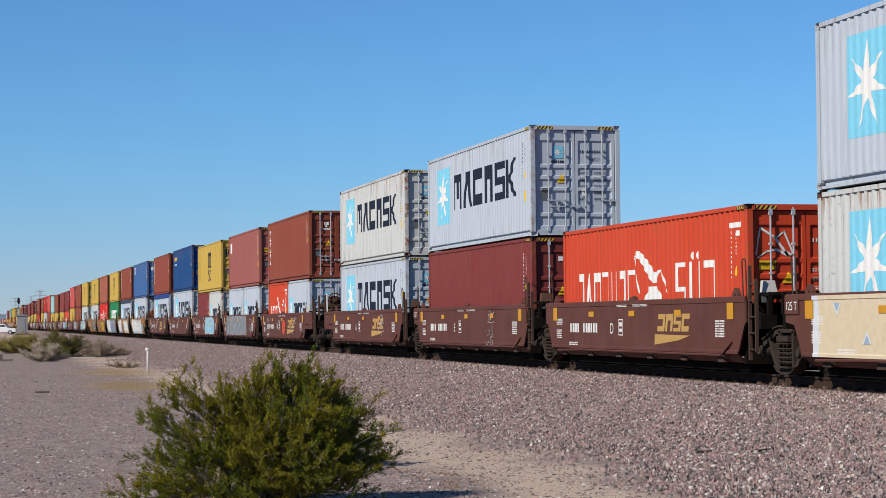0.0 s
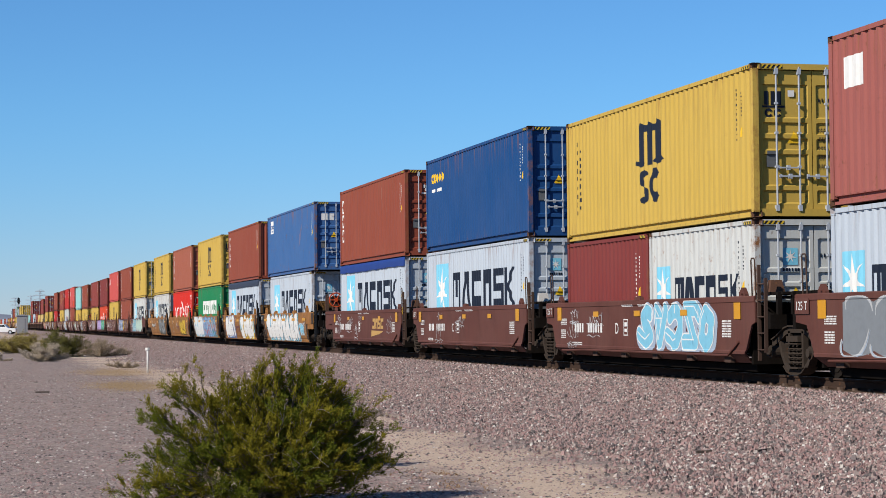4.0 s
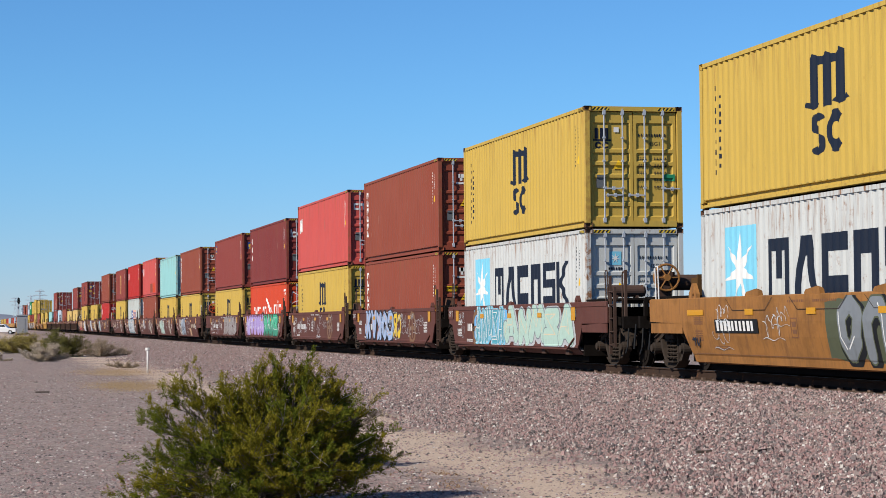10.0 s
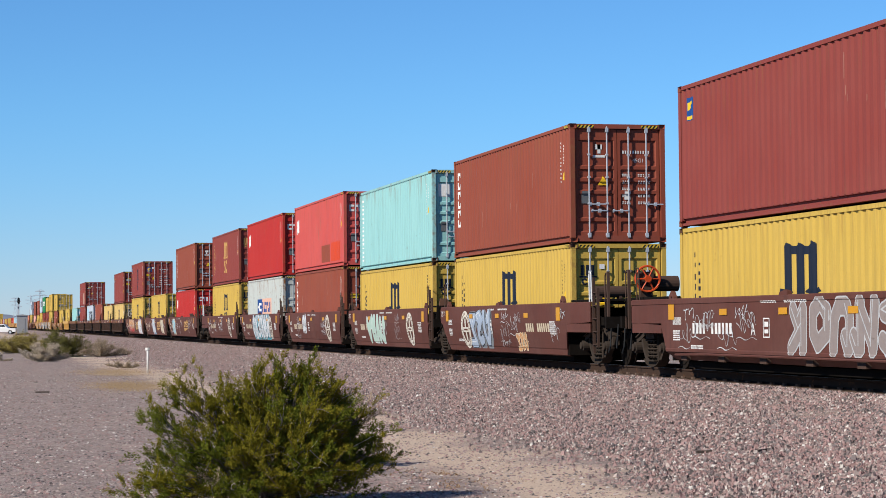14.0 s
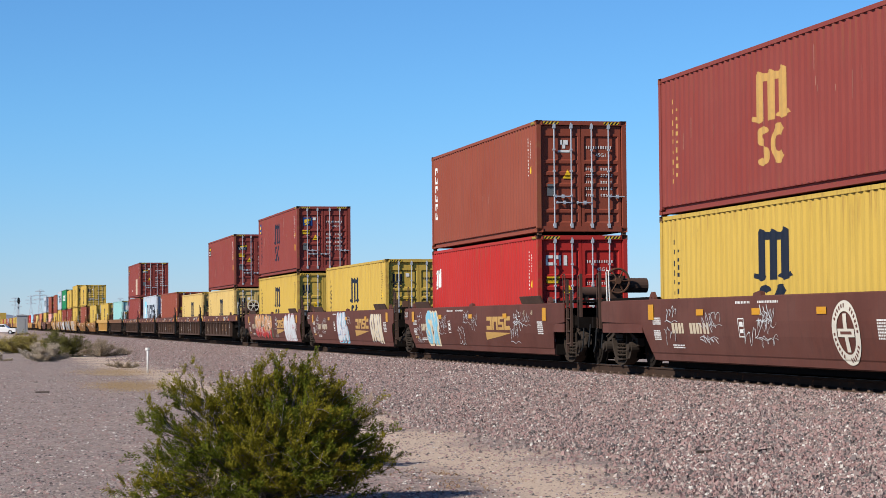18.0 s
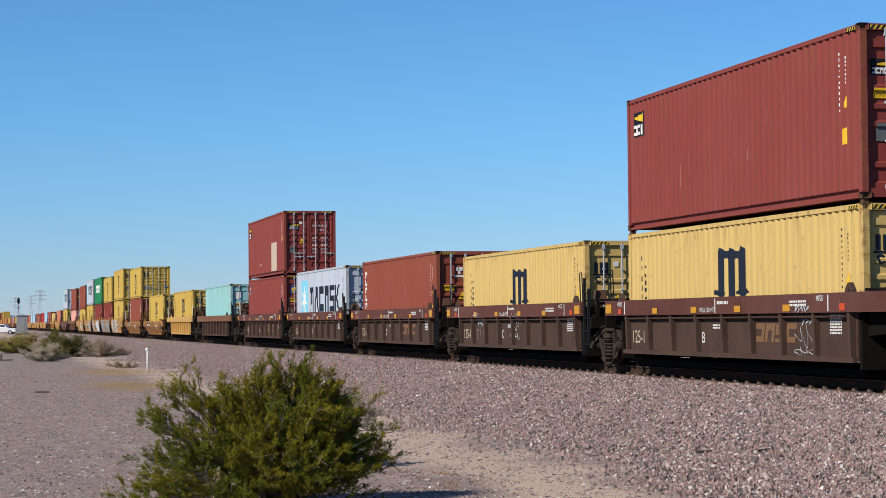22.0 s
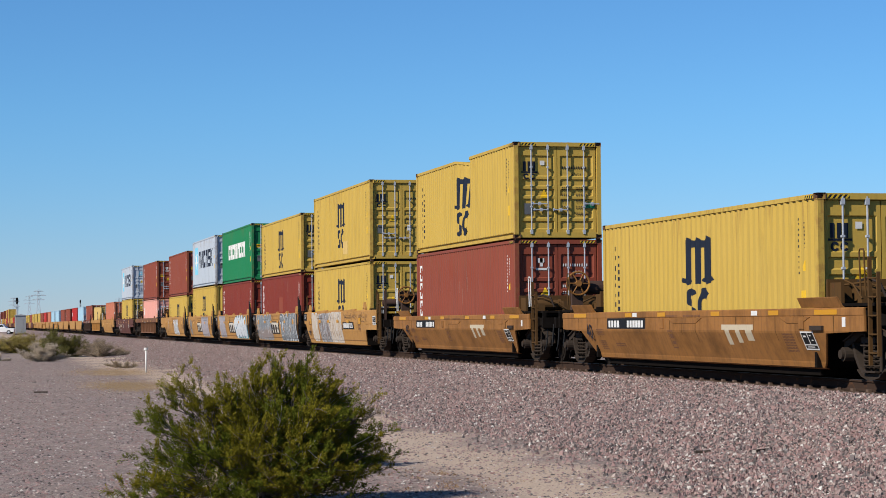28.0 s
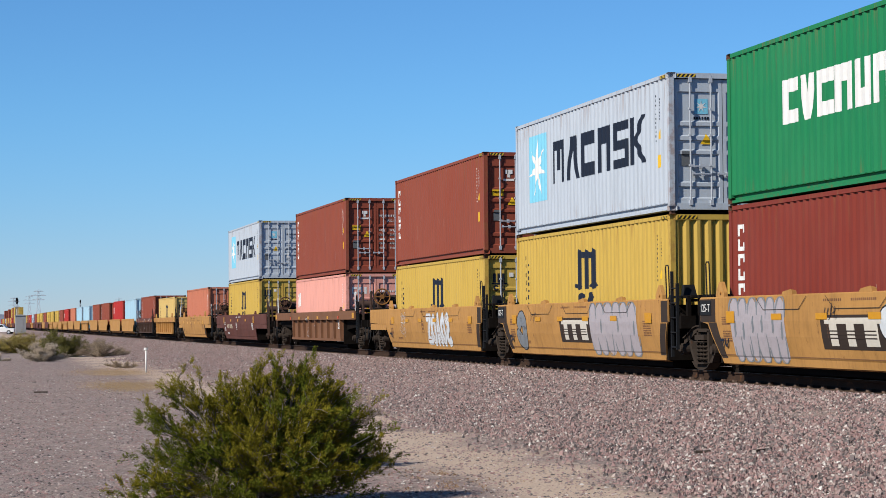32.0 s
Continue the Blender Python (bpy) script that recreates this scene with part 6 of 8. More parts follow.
    if 14 <= seed <= 17:
        ux = x0 + 2.7 if seed == 14 else x1 - 2.9
        car_mark(car, "faded_seal", ring_quads(ux, 0.84, 0.38, 0.54, 32) + [rect(ux - 0.07, 0.52, ux + 0.07, 1.16), rect(ux - 0.32, 0.77, ux - 0.07, 0.91), rect(ux + 0.07, 0.77, ux + 0.32, 0.91)], M["faded_gold"], 0.003)
    if paint == "w_brown" and detail and seed:
        nx = x0 + (9.1 if seed == 19 else 1.6)
        car_mark(car, "car_number", dashes(nx, 0.76, 0.78, 0.34, 1, 4, seed, 0.72) + dashes(nx + 1.05, 0.76, 1.15, 0.34, 1, 6, seed, 0.72), M["white"] if seed < 19 else M["cream_paint"], 0.003)["kind"] = "stuff"
    elif logo in ("tri_white", "tri_faded", "roundel", "railway"):
        if seed % 2 == 0 or paint == "w_tan":
            if paint == "w_tan" and seed not in (12, 37, 38, 39):
                car_mark(car, "number_panel", [rect(x0 + 1.29, 0.85, x0 + 3.9, 1.08)] if kind == "angled" else [rect(x0 + 1.5, 0.78, x0 + 3.4, 1.04)], M["black"])
            if seed not in (12, 37, 38, 39):
                car_mark(car, "car_number", dashes(x0 + 1.4, 0.88, 0.8, 0.24, 1, 4, seed, 0.75) + dashes(x0 + 2.7, 0.88, 1.15, 0.24, 1, 6, seed, 0.75) if kind == "angled" else dashes(x0 + 1.6, 0.82, 1.7, 0.3, 1, 9, seed, 0.75), M["white"] if paint == "w_tan" or seed < 9 else M["gold"], 0.007)["kind"] = "stuff"
    return car


# ---- the train, from its front back ----
for key, rgb in (("g_white", (0.62, 0.66, 0.69)), ("g_lilac", (0.40, 0.30, 0.62)), ("g_green", (0.05, 0.27, 0.17)), ("g_yellow", (0.72, 0.48, 0.03)), ("g_cyan", (0.20, 0.50, 0.66)),
                 ("g_grey", (0.20, 0.22, 0.24)), ("g_steel", (0.33, 0.40, 0.50)), ("g_mint", (0.42, 0.58, 0.50)), ("g_cream", (0.66, 0.55, 0.38)), ("g_pink", (0.62, 0.16, 0.28)), ("g_blue", (0.03, 0.14, 0.42)), ("g_lightgrey", (0.45, 0.46, 0.47)), ("g_ash", (0.40, 0.365, 0.39)), ("g_paleblue", (0.33, 0.43, 0.63)), ("g_bone", (0.56, 0.47, 0.37)), ("g_dusty", (0.27, 0.225, 0.21))):
    M[key] = plain_paint(key, rgb, 0.55, 0.35, 6)

LOW, HC, STD = 1.07, 2.896, 2.591
# s, body form, paint, logo, joint behind is a coupling, lower load, upper load
UNITS = [
    (18.81, "flat", "w_brown", None, 0, ("starbox_old",), ("starbox",)),
    (34.27, "flat", "w_brown", "railway", 0, ("swoosh",), None),
    (49.33, "flat", "w_brown", None, 0, ("plain_red",), ("starbox",)),
    (65.01, "flat", "w_brown", "railway", 1, ("starbox",), ("starbox_old",)),
    (84.63, "flat", "w_brown", "railway", 0, ("swoosh+starbox",), ("redbrown",)),
    (99.96, "flat", "w_brown", None, 0, ("starbox+starbox",), ("bigc",)),
    (115.60, "flat", "w_brown", None, 0, ("plain_red+starbox_old",), ("mustard",)),
    (131.27, "flat", "w_brown", None, 0, ("starbox",), ("ringblue",)),
    (146.71, "flat", "w_brown", "railway", 1, ("starbox", "tarp_blue"), ("redbrown",)),
    (165.75, "round", "w_tan", None, 0, ("starbox",), ("oldblue",)),
    (181.80, "round", "w_tan", "tri_faded", 0, ("starbox", "tarp_dark"), ("redbrown", "blank")),
    (197.21, "round", "w_tan", None, 0, ("vivid_green",), ("mustard",)),
    (213.15, "round", "w_tan", "tri_faded", 0, ("swoosh_new",), ("redbrown:orange_brown",)),
    (228.23, "round", "w_tan", None, 1, ("starbox_old",), ("mustard",)),
    (248.19, "flat", "w_brown", None, 0, ("starbox_old",), ("mustard",)),
    (263.70, "flat", "w_brown", None, 0, ("redbrown",), ("redbrown",)),
    (279.17, "flat", "w_brown", None, 0, ("mustard",), ("scarlet_pale",)),
    (294.74, "flat", "w_brown", None, 0, ("swoosh_std",), ("trio",)),
    (310.10, "flat", "w_brown", None, 1, ("mustard_std",), ("flashbox",)),
    (330.03, "round", "w_brown", "roundel", 0, ("mustard_std",), ("redbrown",)),
    (345.17, "round", "w_brown", "roundel", 0, ("mustard_std",), ("aqua",)),
    (360.68, "round", "w_brown", "roundel", 0, ("redbrown",), ("scarlet_pale",)),
    (376.43, "round", "w_brown", "roundel", 0, ("patched",), ("scarlet",)),
    (391.99, "round", "w_brown", "roundel", 1, ("mustard",), ("mustard_gold",)),
    (413.70, "round", "w_brown", "railway", 0, ("scarlet",), ("redbrown",)),
    (433.27, "round", "w_brown", "railway", 0, ("mustard",), None),
    (452.93, "round", "w_brown", "railway", 1, ("mustard",), ("flashbox",)),
    (474.73, "ribbed", "w_dark", "railway", 0, ("mustard_pale_std",), ("blackpanel",)),
    (490.22, "ribbed", "w_dark", None, 0, ("mustard_pale_std",), None),
    (505.96, "ribbed", "w_dark", "railway", 0, ("redbrown",), None),
    (521.52, "ribbed", "w_dark", None, 0, ("starbox",), None),
    (537.33, "ribbed", "w_dark", "railway", 1, ("flashbox",), ("blackpanel",)),
    (556.92, "ribbed", "w_dark", None, 1, ("aqua",), None),
    (576.44, "ribbed", "w_yellow", None, 1, ("mustard",), None),
    (596.46, "angled", "w_tan", "tri_faded", 1, ("mustard",), None),
    (616.37, "angled", "w_tan", "tri_faded", 1, ("redbrown",), ("mustard_std",)),
    (636.37, "round", "w_tan", None, 0, ("mustard",), ("mustard",)),
    (651.92, "round", "w_tan", "tri_white", 0, ("redbrown:brick",), ("mustard_std",)),
    (667.69, "round", "w_tan", "tri_white", 0, ("redbrown:brick",), ("vivid_green",)),
    (683.22, "round", "w_tan", "tri_white", 0, ("mustard", "blank"), ("starbox",)),
    (698.86, "round", "w_tan", None, 1, ("mustard_std",), ("redbrown",)),
    (720.38, "ribbed", "w_rust", None, 1, ("pink_std",), ("redbrown",)),
    (744.12, "round", "w_brown", None, 1, ("mustard",), ("starbox",)),
    (765.95, "round", "w_tan", None, 1, ("orange",), None),
    (786.03, "ribbed", "w_tan", None, 0, ("mustard_pale_std",), None),
    (801.69, "ribbed", "w_dark", None, 1, ("redbrown",), None),
    (819.40, "flat", "w_tan", None, 0, ("blue",), None),
    (834.41, "flat", "w_tan", None, 1, ("scarlet",), None),
    (852.43, "flat", "w_tan", None, 0, ("redbrown",), None),
    (867.81, "flat", "w_tan", None, 1, ("redbrown",), None),
]
# the far tail, never nearer than two hundred metres
tail = ["skyblue", "skyblue", "orange", "scarlet", "redbrown", "mustard", "mustard", "mustard", "redbrown", "mustard", "mustard", "redbrown", "starbox", "scarlet", "redbrown", "mustard", "mustard_pale", "redbrown", "scarlet", "mustard", "mustard",
        "redbrown", "mustard", "flashbox", "scarlet", "mustard", "redbrown", "mustard", "redbrown", "mustard", "starbox", "redbrown", "mustard", "mustard", "redbrown", "scarlet"]
s_tail = 886.5
for i, name in enumerate(tail):
    UNITS.append((s_tail, "flat" if i % 3 else "ribbed", "w_tan" if i < 7 or i % 4 == 0 else "w_brown", None, int(i % 3 == 2), (name,), ("redbrown" if i % 2 else "mustard",) if i in (22, 23, 24, 27, 31) else None))
    s_tail += 18.0 if i % 3 == 2 else 15.6

SKIN.update({"orange": "orange", "skyblue": "skyblue", "blue": "skyblue", "mustard_pale": "mustard_pale"})
WORDS.update({"orange": "faded orange-brown", "skyblue": "pale blue", "blue": "dusty blue", "mustard_pale": "pale yellow"})


def load(spec, s, z, detail, where, gap=0):
    """Puts one container, or a pair of short ones, and returns the height of its top."""
    name = spec[0]
    extra = spec[1] if len(spec) > 1 else None
    if "+" in name:
        back, front = name.split("+")
        container(front, s, z, FEET20, STD, where=where, detail=detail)
        container(back, s + FEET20 + 0.076, z, FEET20, STD, where=where, detail=detail)
        return z + STD
    h, skin = HC, None
    if ":" in name:
        name, skin = name.split(":")
    if name.endswith("_std"):
        name, h = name[:-4], STD
    if name == "mustard_pale":
        name, skin = "mustard", "mustard_pale"
    if name == "oldblue":
        container(name, s - 0.76, z, FEET45, h, where=where, detail=detail, gap=gap)
    else:
        container(name, s, z, FEET40, h, skin, extra != "blank", extra if extra and extra.startswith("tarp") else None, where, detail, gap)
    return z + h


CARS = []
for i, (s, kind, paint, logo, coup, low, up) in enumerate(UNITS):
    gap_r = (UNITS[i + 1][0] - s - FEET40) / 2 if i + 1 < len(UNITS) else 3.5
    gap_f = (s - UNITS[i - 1][0] - FEET40) / 2 if i else 1.6
    fine = 2 if i < 43 else 1 if i < 46 else 0
    well = 16.3 if 24 <= i <= 26 else 12.5
    CARS.append(well_car(s, kind, paint, well, gap_f, gap_r, bool(UNITS[i - 1][4]) if i else False, bool(coup), i, logo, 1 if i < 46 else 0))
    raised = i in (24, 25, 26, 27, 28, 29, 30, 31, 36, 39)
    top = load(low, s, LOW + 0.03 * raised, fine, "in a rail car")
    if up:
        gap = 0.075 if raised else 0.035 if fine else 0.004
        load(up, s, top + gap, fine, "stacked on another container", gap)


M["g_olive"] = plain_paint("sprayed_olive", (0.085, 0.095, 0.055), 0.6, 0.4, 6)
M["g_mauve"] = plain_paint("sprayed_mauve", (0.24, 0.11, 0.13), 0.6, 0.4, 6)
M["g_maroon"] = plain_paint("sprayed_maroon", (0.17, 0.012, 0.03), 0.6, 0.3, 6)
M["g_bright"] = plain_paint("sprayed_sky_blue", (0.16, 0.42, 0.72), 0.55, 0.3, 6)
M["g_teal"] = plain_paint("sprayed_teal", (0.08, 0.32, 0.40), 0.6, 0.3, 6)
M["g_peach"] = plain_paint("sprayed_peach", (0.55, 0.28, 0.12), 0.6, 0.3, 6)
M["g_sea"] = plain_paint("sprayed_sea_green", (0.05, 0.42, 0.24), 0.6, 0.3, 6)


def well_rear(i):
    w = 16.3 if 24 <= i <= 26 else 12.5
    return -FEET40 - (w - FEET40) / 2


# grounds sprayed under the pieces: unit, from and to (metres from the rear of the well), bottom, top, paint
for i, a, b, z0, z1, mat in ((0, 0.75, 11.6, 0.385, 1.43, "g_cream"), (0, 0.5, 0.75, 0.385, 1.43, "g_white"), (17, 0.2, 11.4, 0.43, 1.43, "g_mauve"), (26, 2.5, 8.4, 0.3, 1.4, "g_olive"),
                             (10, 7.0, 12.3, 0.5, 1.3, "g_cyan"), (14, 2.4, 6.0, 0.5, 1.36, "g_bright"), (38, 7.7, 8.7, 0.4, 1.3, "g_cyan"), (13, 6.8, 11.8, 0.3, 1.38, "g_olive")):
    e, n = well_rear(i), 26
    band = []
    for k in range(n):
        u, v = e + a + (b - a) * k / n, e + a + (b - a) * (k + 1) / n
        t0, t1, b0, b1 = (z1 - 0.07 * abs(math.sin(1.9 * u)), z1 - 0.07 * abs(math.sin(1.9 * v)), z0 + 0.08 * abs(math.sin(2.6 * u)), z0 + 0.08 * abs(math.sin(2.6 * v)))
        if i == 0:
            t0, t1, b0, b1 = z1, z1, z0, z0
        band.append([(u, b0), (v, b1), (v, t1), (u, t0)])
    car_mark(CARS[i], "graffiti_ground", band, M[mat], 0.0025)
# dark drop-shaped gaps with pale rims on the cream ground
rnd = random.Random(3)
for k in range(9):
    u, v, up = well_rear(0) + 1.5 + k * 1.15, (1.3, 0.62, 0.92)[k % 3], k % 3 == 0
    for grow, mat, lift in ((1.45, "g_white", 0.006), (1.0, "g_steel", 0.008)):
        g, d = 0.12 * grow, (-0.2 if up else 0.2) * grow
        car_mark(CARS[0], "graffiti_shading", [[(u - g, v), (u + g, v), (u + 0.7 * g, v + d * 0.25), (u + 0.25 * g, v + d * 0.62), (u, v + d * 0.7), (u - 0.45 * g, v + d * 0.4)]], M[mat], lift)["kind"] = "stuff"
# spots behind the lilac and green piece
for k, key in enumerate(("g_cyan", "g_pink", "g_lilac", "g_dusty")):
    spots = [(well_rear(17) + 0.4 + 10.9 * (j + rnd.random()) / 9, rnd.uniform(0.52, 1.34), rnd.uniform(0.05, 0.13)) for j in range(9)]
    car_mark(CARS[17], "graffiti_spot", [q for u, v, r in spots for q in ring_quads(u, v, 0.0, r, 10)], M[key], 0.003 + 0.0002 * k)["kind"] = "stuff"

# pieces: unit, from, to, bottom, top, fill, outline, signs, backing, highlight, stroke, lower tone
for i, a, b, z0, z1, fill, edge, n, back, shine, fat, low in (
        (4, 6.2, 7.2, 0.45, 1.2, "orange_red", "black", 1, None, None, 0.2, None),
        (6, 6.4, 10.9, 0.4, 1.4, "g_cyan", "white", 5, "g_steel", "white", 0.22, None),
        (9, 1.0, 10.3, 0.24, 1.43, "white", "black", 8, "g_cyan", None, 0.27, None),
        (9, 10.6, 11.7, 0.5, 1.0, "g_cyan", "g_white", 2, None, None, 0.2, None),
        (10, 1.0, 4.8, 0.25, 1.43, "white", "black", 3, "g_blue", None, 0.26, None),
        (10, 7.2, 12.0, 0.25, 1.43, "white", "black", 4, "g_yellow", None, 0.24, None),
        (11, 0.4, 5.2, 0.24, 1.43, "white", "g_white", 5, "g_cyan", "g_cyan", 0.27, None),
        (12, 7.2, 10.7, 0.3, 1.25, "g_yellow", "black", 5, "black", None, 0.2, None),
        (13, 7.2, 11.4, 0.26, 1.4, "g_grey", "g_olive", 4, "black", "white", 0.2, None),
        (14, 2.6, 5.7, 0.4, 1.43, "g_teal", "g_white", 5, "g_cyan", "white", 0.2, None),
        (14, 5.8, 12.2, 0.4, 1.43, "g_mint", "g_grey", 5, "g_lightgrey", "g_cream", 0.23, None),
        (15, 1.8, 6.6, 0.4, 1.43, "g_paleblue", "black", 5, "black", "g_peach", 0.21, None),
        (15, 6.6, 7.9, 0.5, 1.3, "g_yellow", "g_olive", 2, None, None, 0.14, None),
        (17, 0.9, 6.7, 0.4, 1.43, "g_lilac", "g_maroon", 5, None, "white", 0.25, None),
        (17, 6.8, 11.4, 0.4, 1.43, "g_sea", "black", 4, "g_olive", "white", 0.25, "g_green"),
        (18, 6.4, 12.0, 0.4, 1.4, "g_dusty", "g_lightgrey", 6, None, "g_lightgrey", 0.2, None),
        (19, 3.0, 5.4, 0.3, 1.34, "g_steel", "black", 3, "g_grey", "g_white", 0.2, None),
        (19, 8.0, 9.0, 0.26, 0.72, "g_peach", "g_cream", 3, None, None, 0.16, None),
        (20, 2.8, 5.9, 0.3, 1.3, "g_mint", "g_white", 4, None, None, 0.2, None),
        (21, 3.9, 4.9, 0.6, 1.4, "g_white", "g_white", 2, None, None, 0.16, None),
        (22, 4.0, 9.6, 0.24, 1.42, "g_white", "black", 9, "g_teal", "g_steel", 0.21, None),
        (24, 2.3, 3.8, 0.3, 1.36, "g_cyan", "g_cream", 2, "g_cream", "g_white", 0.24, None),
        (25, 6.0, 8.0, 0.25, 1.4, "g_white", "red", 2, "g_cyan", "g_blue", 0.24, None),
        (25, 12.75, 14.8, 0.3, 1.3, "g_cream", "g_lightgrey", 3, None, "g_white", 0.22, None),
        (26, 2.7, 8.2, 0.26, 1.43, "g_peach", "black", 5, None, "white", 0.25, "red"),
        (26, 12.1, 15.0, 0.24, 1.43, "g_white", "red", 3, "g_white", None, 0.3, None),
        (36, 2.85, 5.2, 0.28, 1.38, "g_dusty", "g_white", 4, "g_grey", "black", 0.2, None),
        (36, 5.2, 7.8, 0.27, 1.42, "g_bone", "g_white", 4, "g_bone", "w_rust", 0.28, None),
        (37, 0.3, 5.0, 0.25, 1.42, "g_grey", "g_lightgrey", 4, "g_grey", "white", 0.27, "g_dusty"),
        (37, 7.8, 12.3, 0.25, 1.43, "g_grey", "black", 5, "g_white", "white", 0.22, None),
        (38, 7.6, 12.1, 0.25, 1.43, "g_white", "black", 4, "g_teal", None, 0.3, None),
        (39, 1.2, 2.0, 0.3, 1.3, "g_grey", "black", 1, None, None, 0.3, None),
        (40, 6.0, 9.2, 0.3, 1.3, "g_white", "g_lightgrey", 5, None, "w_tan", 0.22, None)):
    o = well_rear(i)
    piece(CARS[i], o + a, o + b, z0, z1, M[fill], M[edge], i * 7 + n, n, back and M[back], shine and M[shine], fat, 0.03, low and M[low])
for i, a, b, z0, z1, fill, edge, n, top in ((5, 1.2, 9.4, 0.4, 1.4, "g_grey", "g_lightgrey", 7, "g_steel"), (36, 1.15, 2.6, 0.28, 1.42, "g_bone", "g_white", 2, None),
                                            (38, 0.9, 3.5, 0.25, 1.43, "g_ash", "g_grey", 6, None), (39, 7.5, 10.9, 0.25, 1.43, "g_ash", "g_grey", 6, None)):
    o = well_rear(i)
    throw_up(CARS[i], o + a, o + b, z0, z1, M[fill], M[edge], i * 3 + n, n, top and M[top])
M["g_coral"] = plain_paint("sprayed_coral", (0.50, 0.10, 0.06), 0.55, 0.3, 6)
o = well_rear(11)
wild_graffiti(CARS[11], o + 5.3, o + 11.6, 0.24, 1.42, M["g_bright"], (M["g_bright"], M["g_green"], M["g_coral"], M["g_cyan"], M["g_blue"], M["g_white"], M["g_coral"]), M["g_blue"], 5, 260)
for i, spots in {0: (12.0,), 6: (1.0, 2.6), 9: (11.4,), 10: (4.4,), 11: (0.2, 11.2), 2: (8.5,), 3: (9,), 4: (1.3, 4.5, 8.8), 5: (10.3, 11.0), 7: (2.5, 5.0), 8: (0.8, 3.0, 4.4, 10.4), 12: (2.2, 4.6, 10.8), 13: (1.4, 4.0), 15: (4.4, 5.4, 6.6, 7.8, 8.6, 9.8), 14: (0.3,), 16: (0.6, 1.8, 3.4, 5.2, 6.6, 8.0, 9.4), 17: (11.2,), 18: (0.8, 1.6, 3.0, 4.0), 19: (6.4, 7.4, 11.2),
                 20: (7.5,), 21: (2.2, 8.5), 22: (9.4,), 23: (1.0, 3.2, 5.4, 6.2), 24: (0.8, 3.9, 6.4, 8.0, 12.3, 12.9), 25: (1.0, 2.5, 7.4), 26: (9.2,), 27: (9.8,), 28: (2.2, 6.0), 40: (2.0,), 41: (4.0,)}.items():
    w = 16.3 if 24 <= i <= 26 else 12.5
    o = -FEET40 - (w - FEET40) / 2
    for k, u in enumerate(spots):
        tag_lines(CARS[i], o + u, 0.5 + 0.2 * (k % 2), 1.0, 0.45, i * 5 + k, M["g_white" if k % 3 else "g_lightgrey"])
        tag_lines(CARS[i], o + u + 0.25 + 0.3 * (k % 3), 1.02 - 0.08 * (k % 2), 0.75, 0.3, i * 5 + k + 90, M["g_lightgrey" if k % 2 else "g_white"])


# black marker names on the late tan cars
for i, spots in {36: ((8.6, 0.9), (9.5, 0.7), (10.3, 0.9), (11.4, 0.8), (12.1, 1.1)), 37: ((5.2, 0.5), (5.3, 0.6), (7.4, 0.9)), 38: ((5.2, 0.6),), 39: ((2.4, 0.8),)}.items():
    for k, (u, w) in enumerate(spots):
        tag_lines(CARS[i], well_rear(i) + u, 1.08 if i == 36 else 0.98 - 0.3 * (k % 2), w, 0.32, i * 3 + k, M["navy"])
# white overspray on the peach and red piece
for k in range(9):
    tag_lines(CARS[26], well_rear(26) + 2.9 + 0.55 * k, 0.42 + 0.25 * (k % 3), 0.7, 0.55, 400 + k, M["g_white"])
letters("unit_letter", "B", 0.26, M["navy"], CARS[36], (well_rear(36) + 7.98, y_of("round", 0.8) - 0.02, 0.77))


BOXES = [(ob, s) for ob, s, y, z in TRAIN if ob.name.startswith("shipping_container")]


def patch(s, upper, mats, polys):
    """Repair patches of other paint on the side of the load at s."""
    found = [ob for ob, q in BOXES if abs(q - s) < 0.01]
    ob = found[1 if upper else 0]
    for m, p in zip(mats, polys):
        side_mark(("patch", s, p[0]), "paint_patch", lambda: [rect(*p)], M[m], ob, FEET40, "patch of newer paint", 0.0045)


found = [ob for ob, q in BOXES if abs(q - 452.93) < 0.01]
line_logo(found[1], "mustard", FEET40, HC)


def buckle(ob, xc, half, depth):
    """Bends the near top edge of a container inwards and down round xc."""
    for child in ob.children:
        if child.name.split(".")[0] not in ("side_wall", "frame", "roof", "sign_block"):
            continue
        bm = bmesh.new()
        bm.from_mesh(child.data)
        for k in (-1.0, -0.66, -0.33, -0.12, 0.0, 0.06, 0.16):
            bmesh.ops.bisect_plane(bm, geom=list(bm.verts) + list(bm.edges) + list(bm.faces), plane_co=(xc + half * k, 0, 0), plane_no=(1, 0, 0), dist=1e-4)
        for z in (0.9, 1.7, 2.3):
            bmesh.ops.bisect_plane(bm, geom=list(bm.verts) + list(bm.edges) + list(bm.faces), plane_co=(0, 0, z), plane_no=(0, 0, 1), dist=1e-4)
        for v in bm.verts:
            if v.co.y < 1.2:
                d = (v.co.x - xc) / half
                f = max(0.0, 1 + d if d < 0 else 1 - d / 0.16) ** 1.3 * max(0.0, (v.co.z - 0.5) / 2.1)
                v.co.y += depth * f
                if v.co.z > 2.4:
                    v.co.z -= 0.6 * depth * f
        me = mesh_of(child.data.name, bm)
        child.data = me
        slot = child.material_slots[0]
        mat = slot.material
        slot.link = "OBJECT"
        slot.material = mat


buckle([ob for ob, q in BOXES if abs(q - 616.37) < 0.01][1], -5.3, 1.5, 0.34)

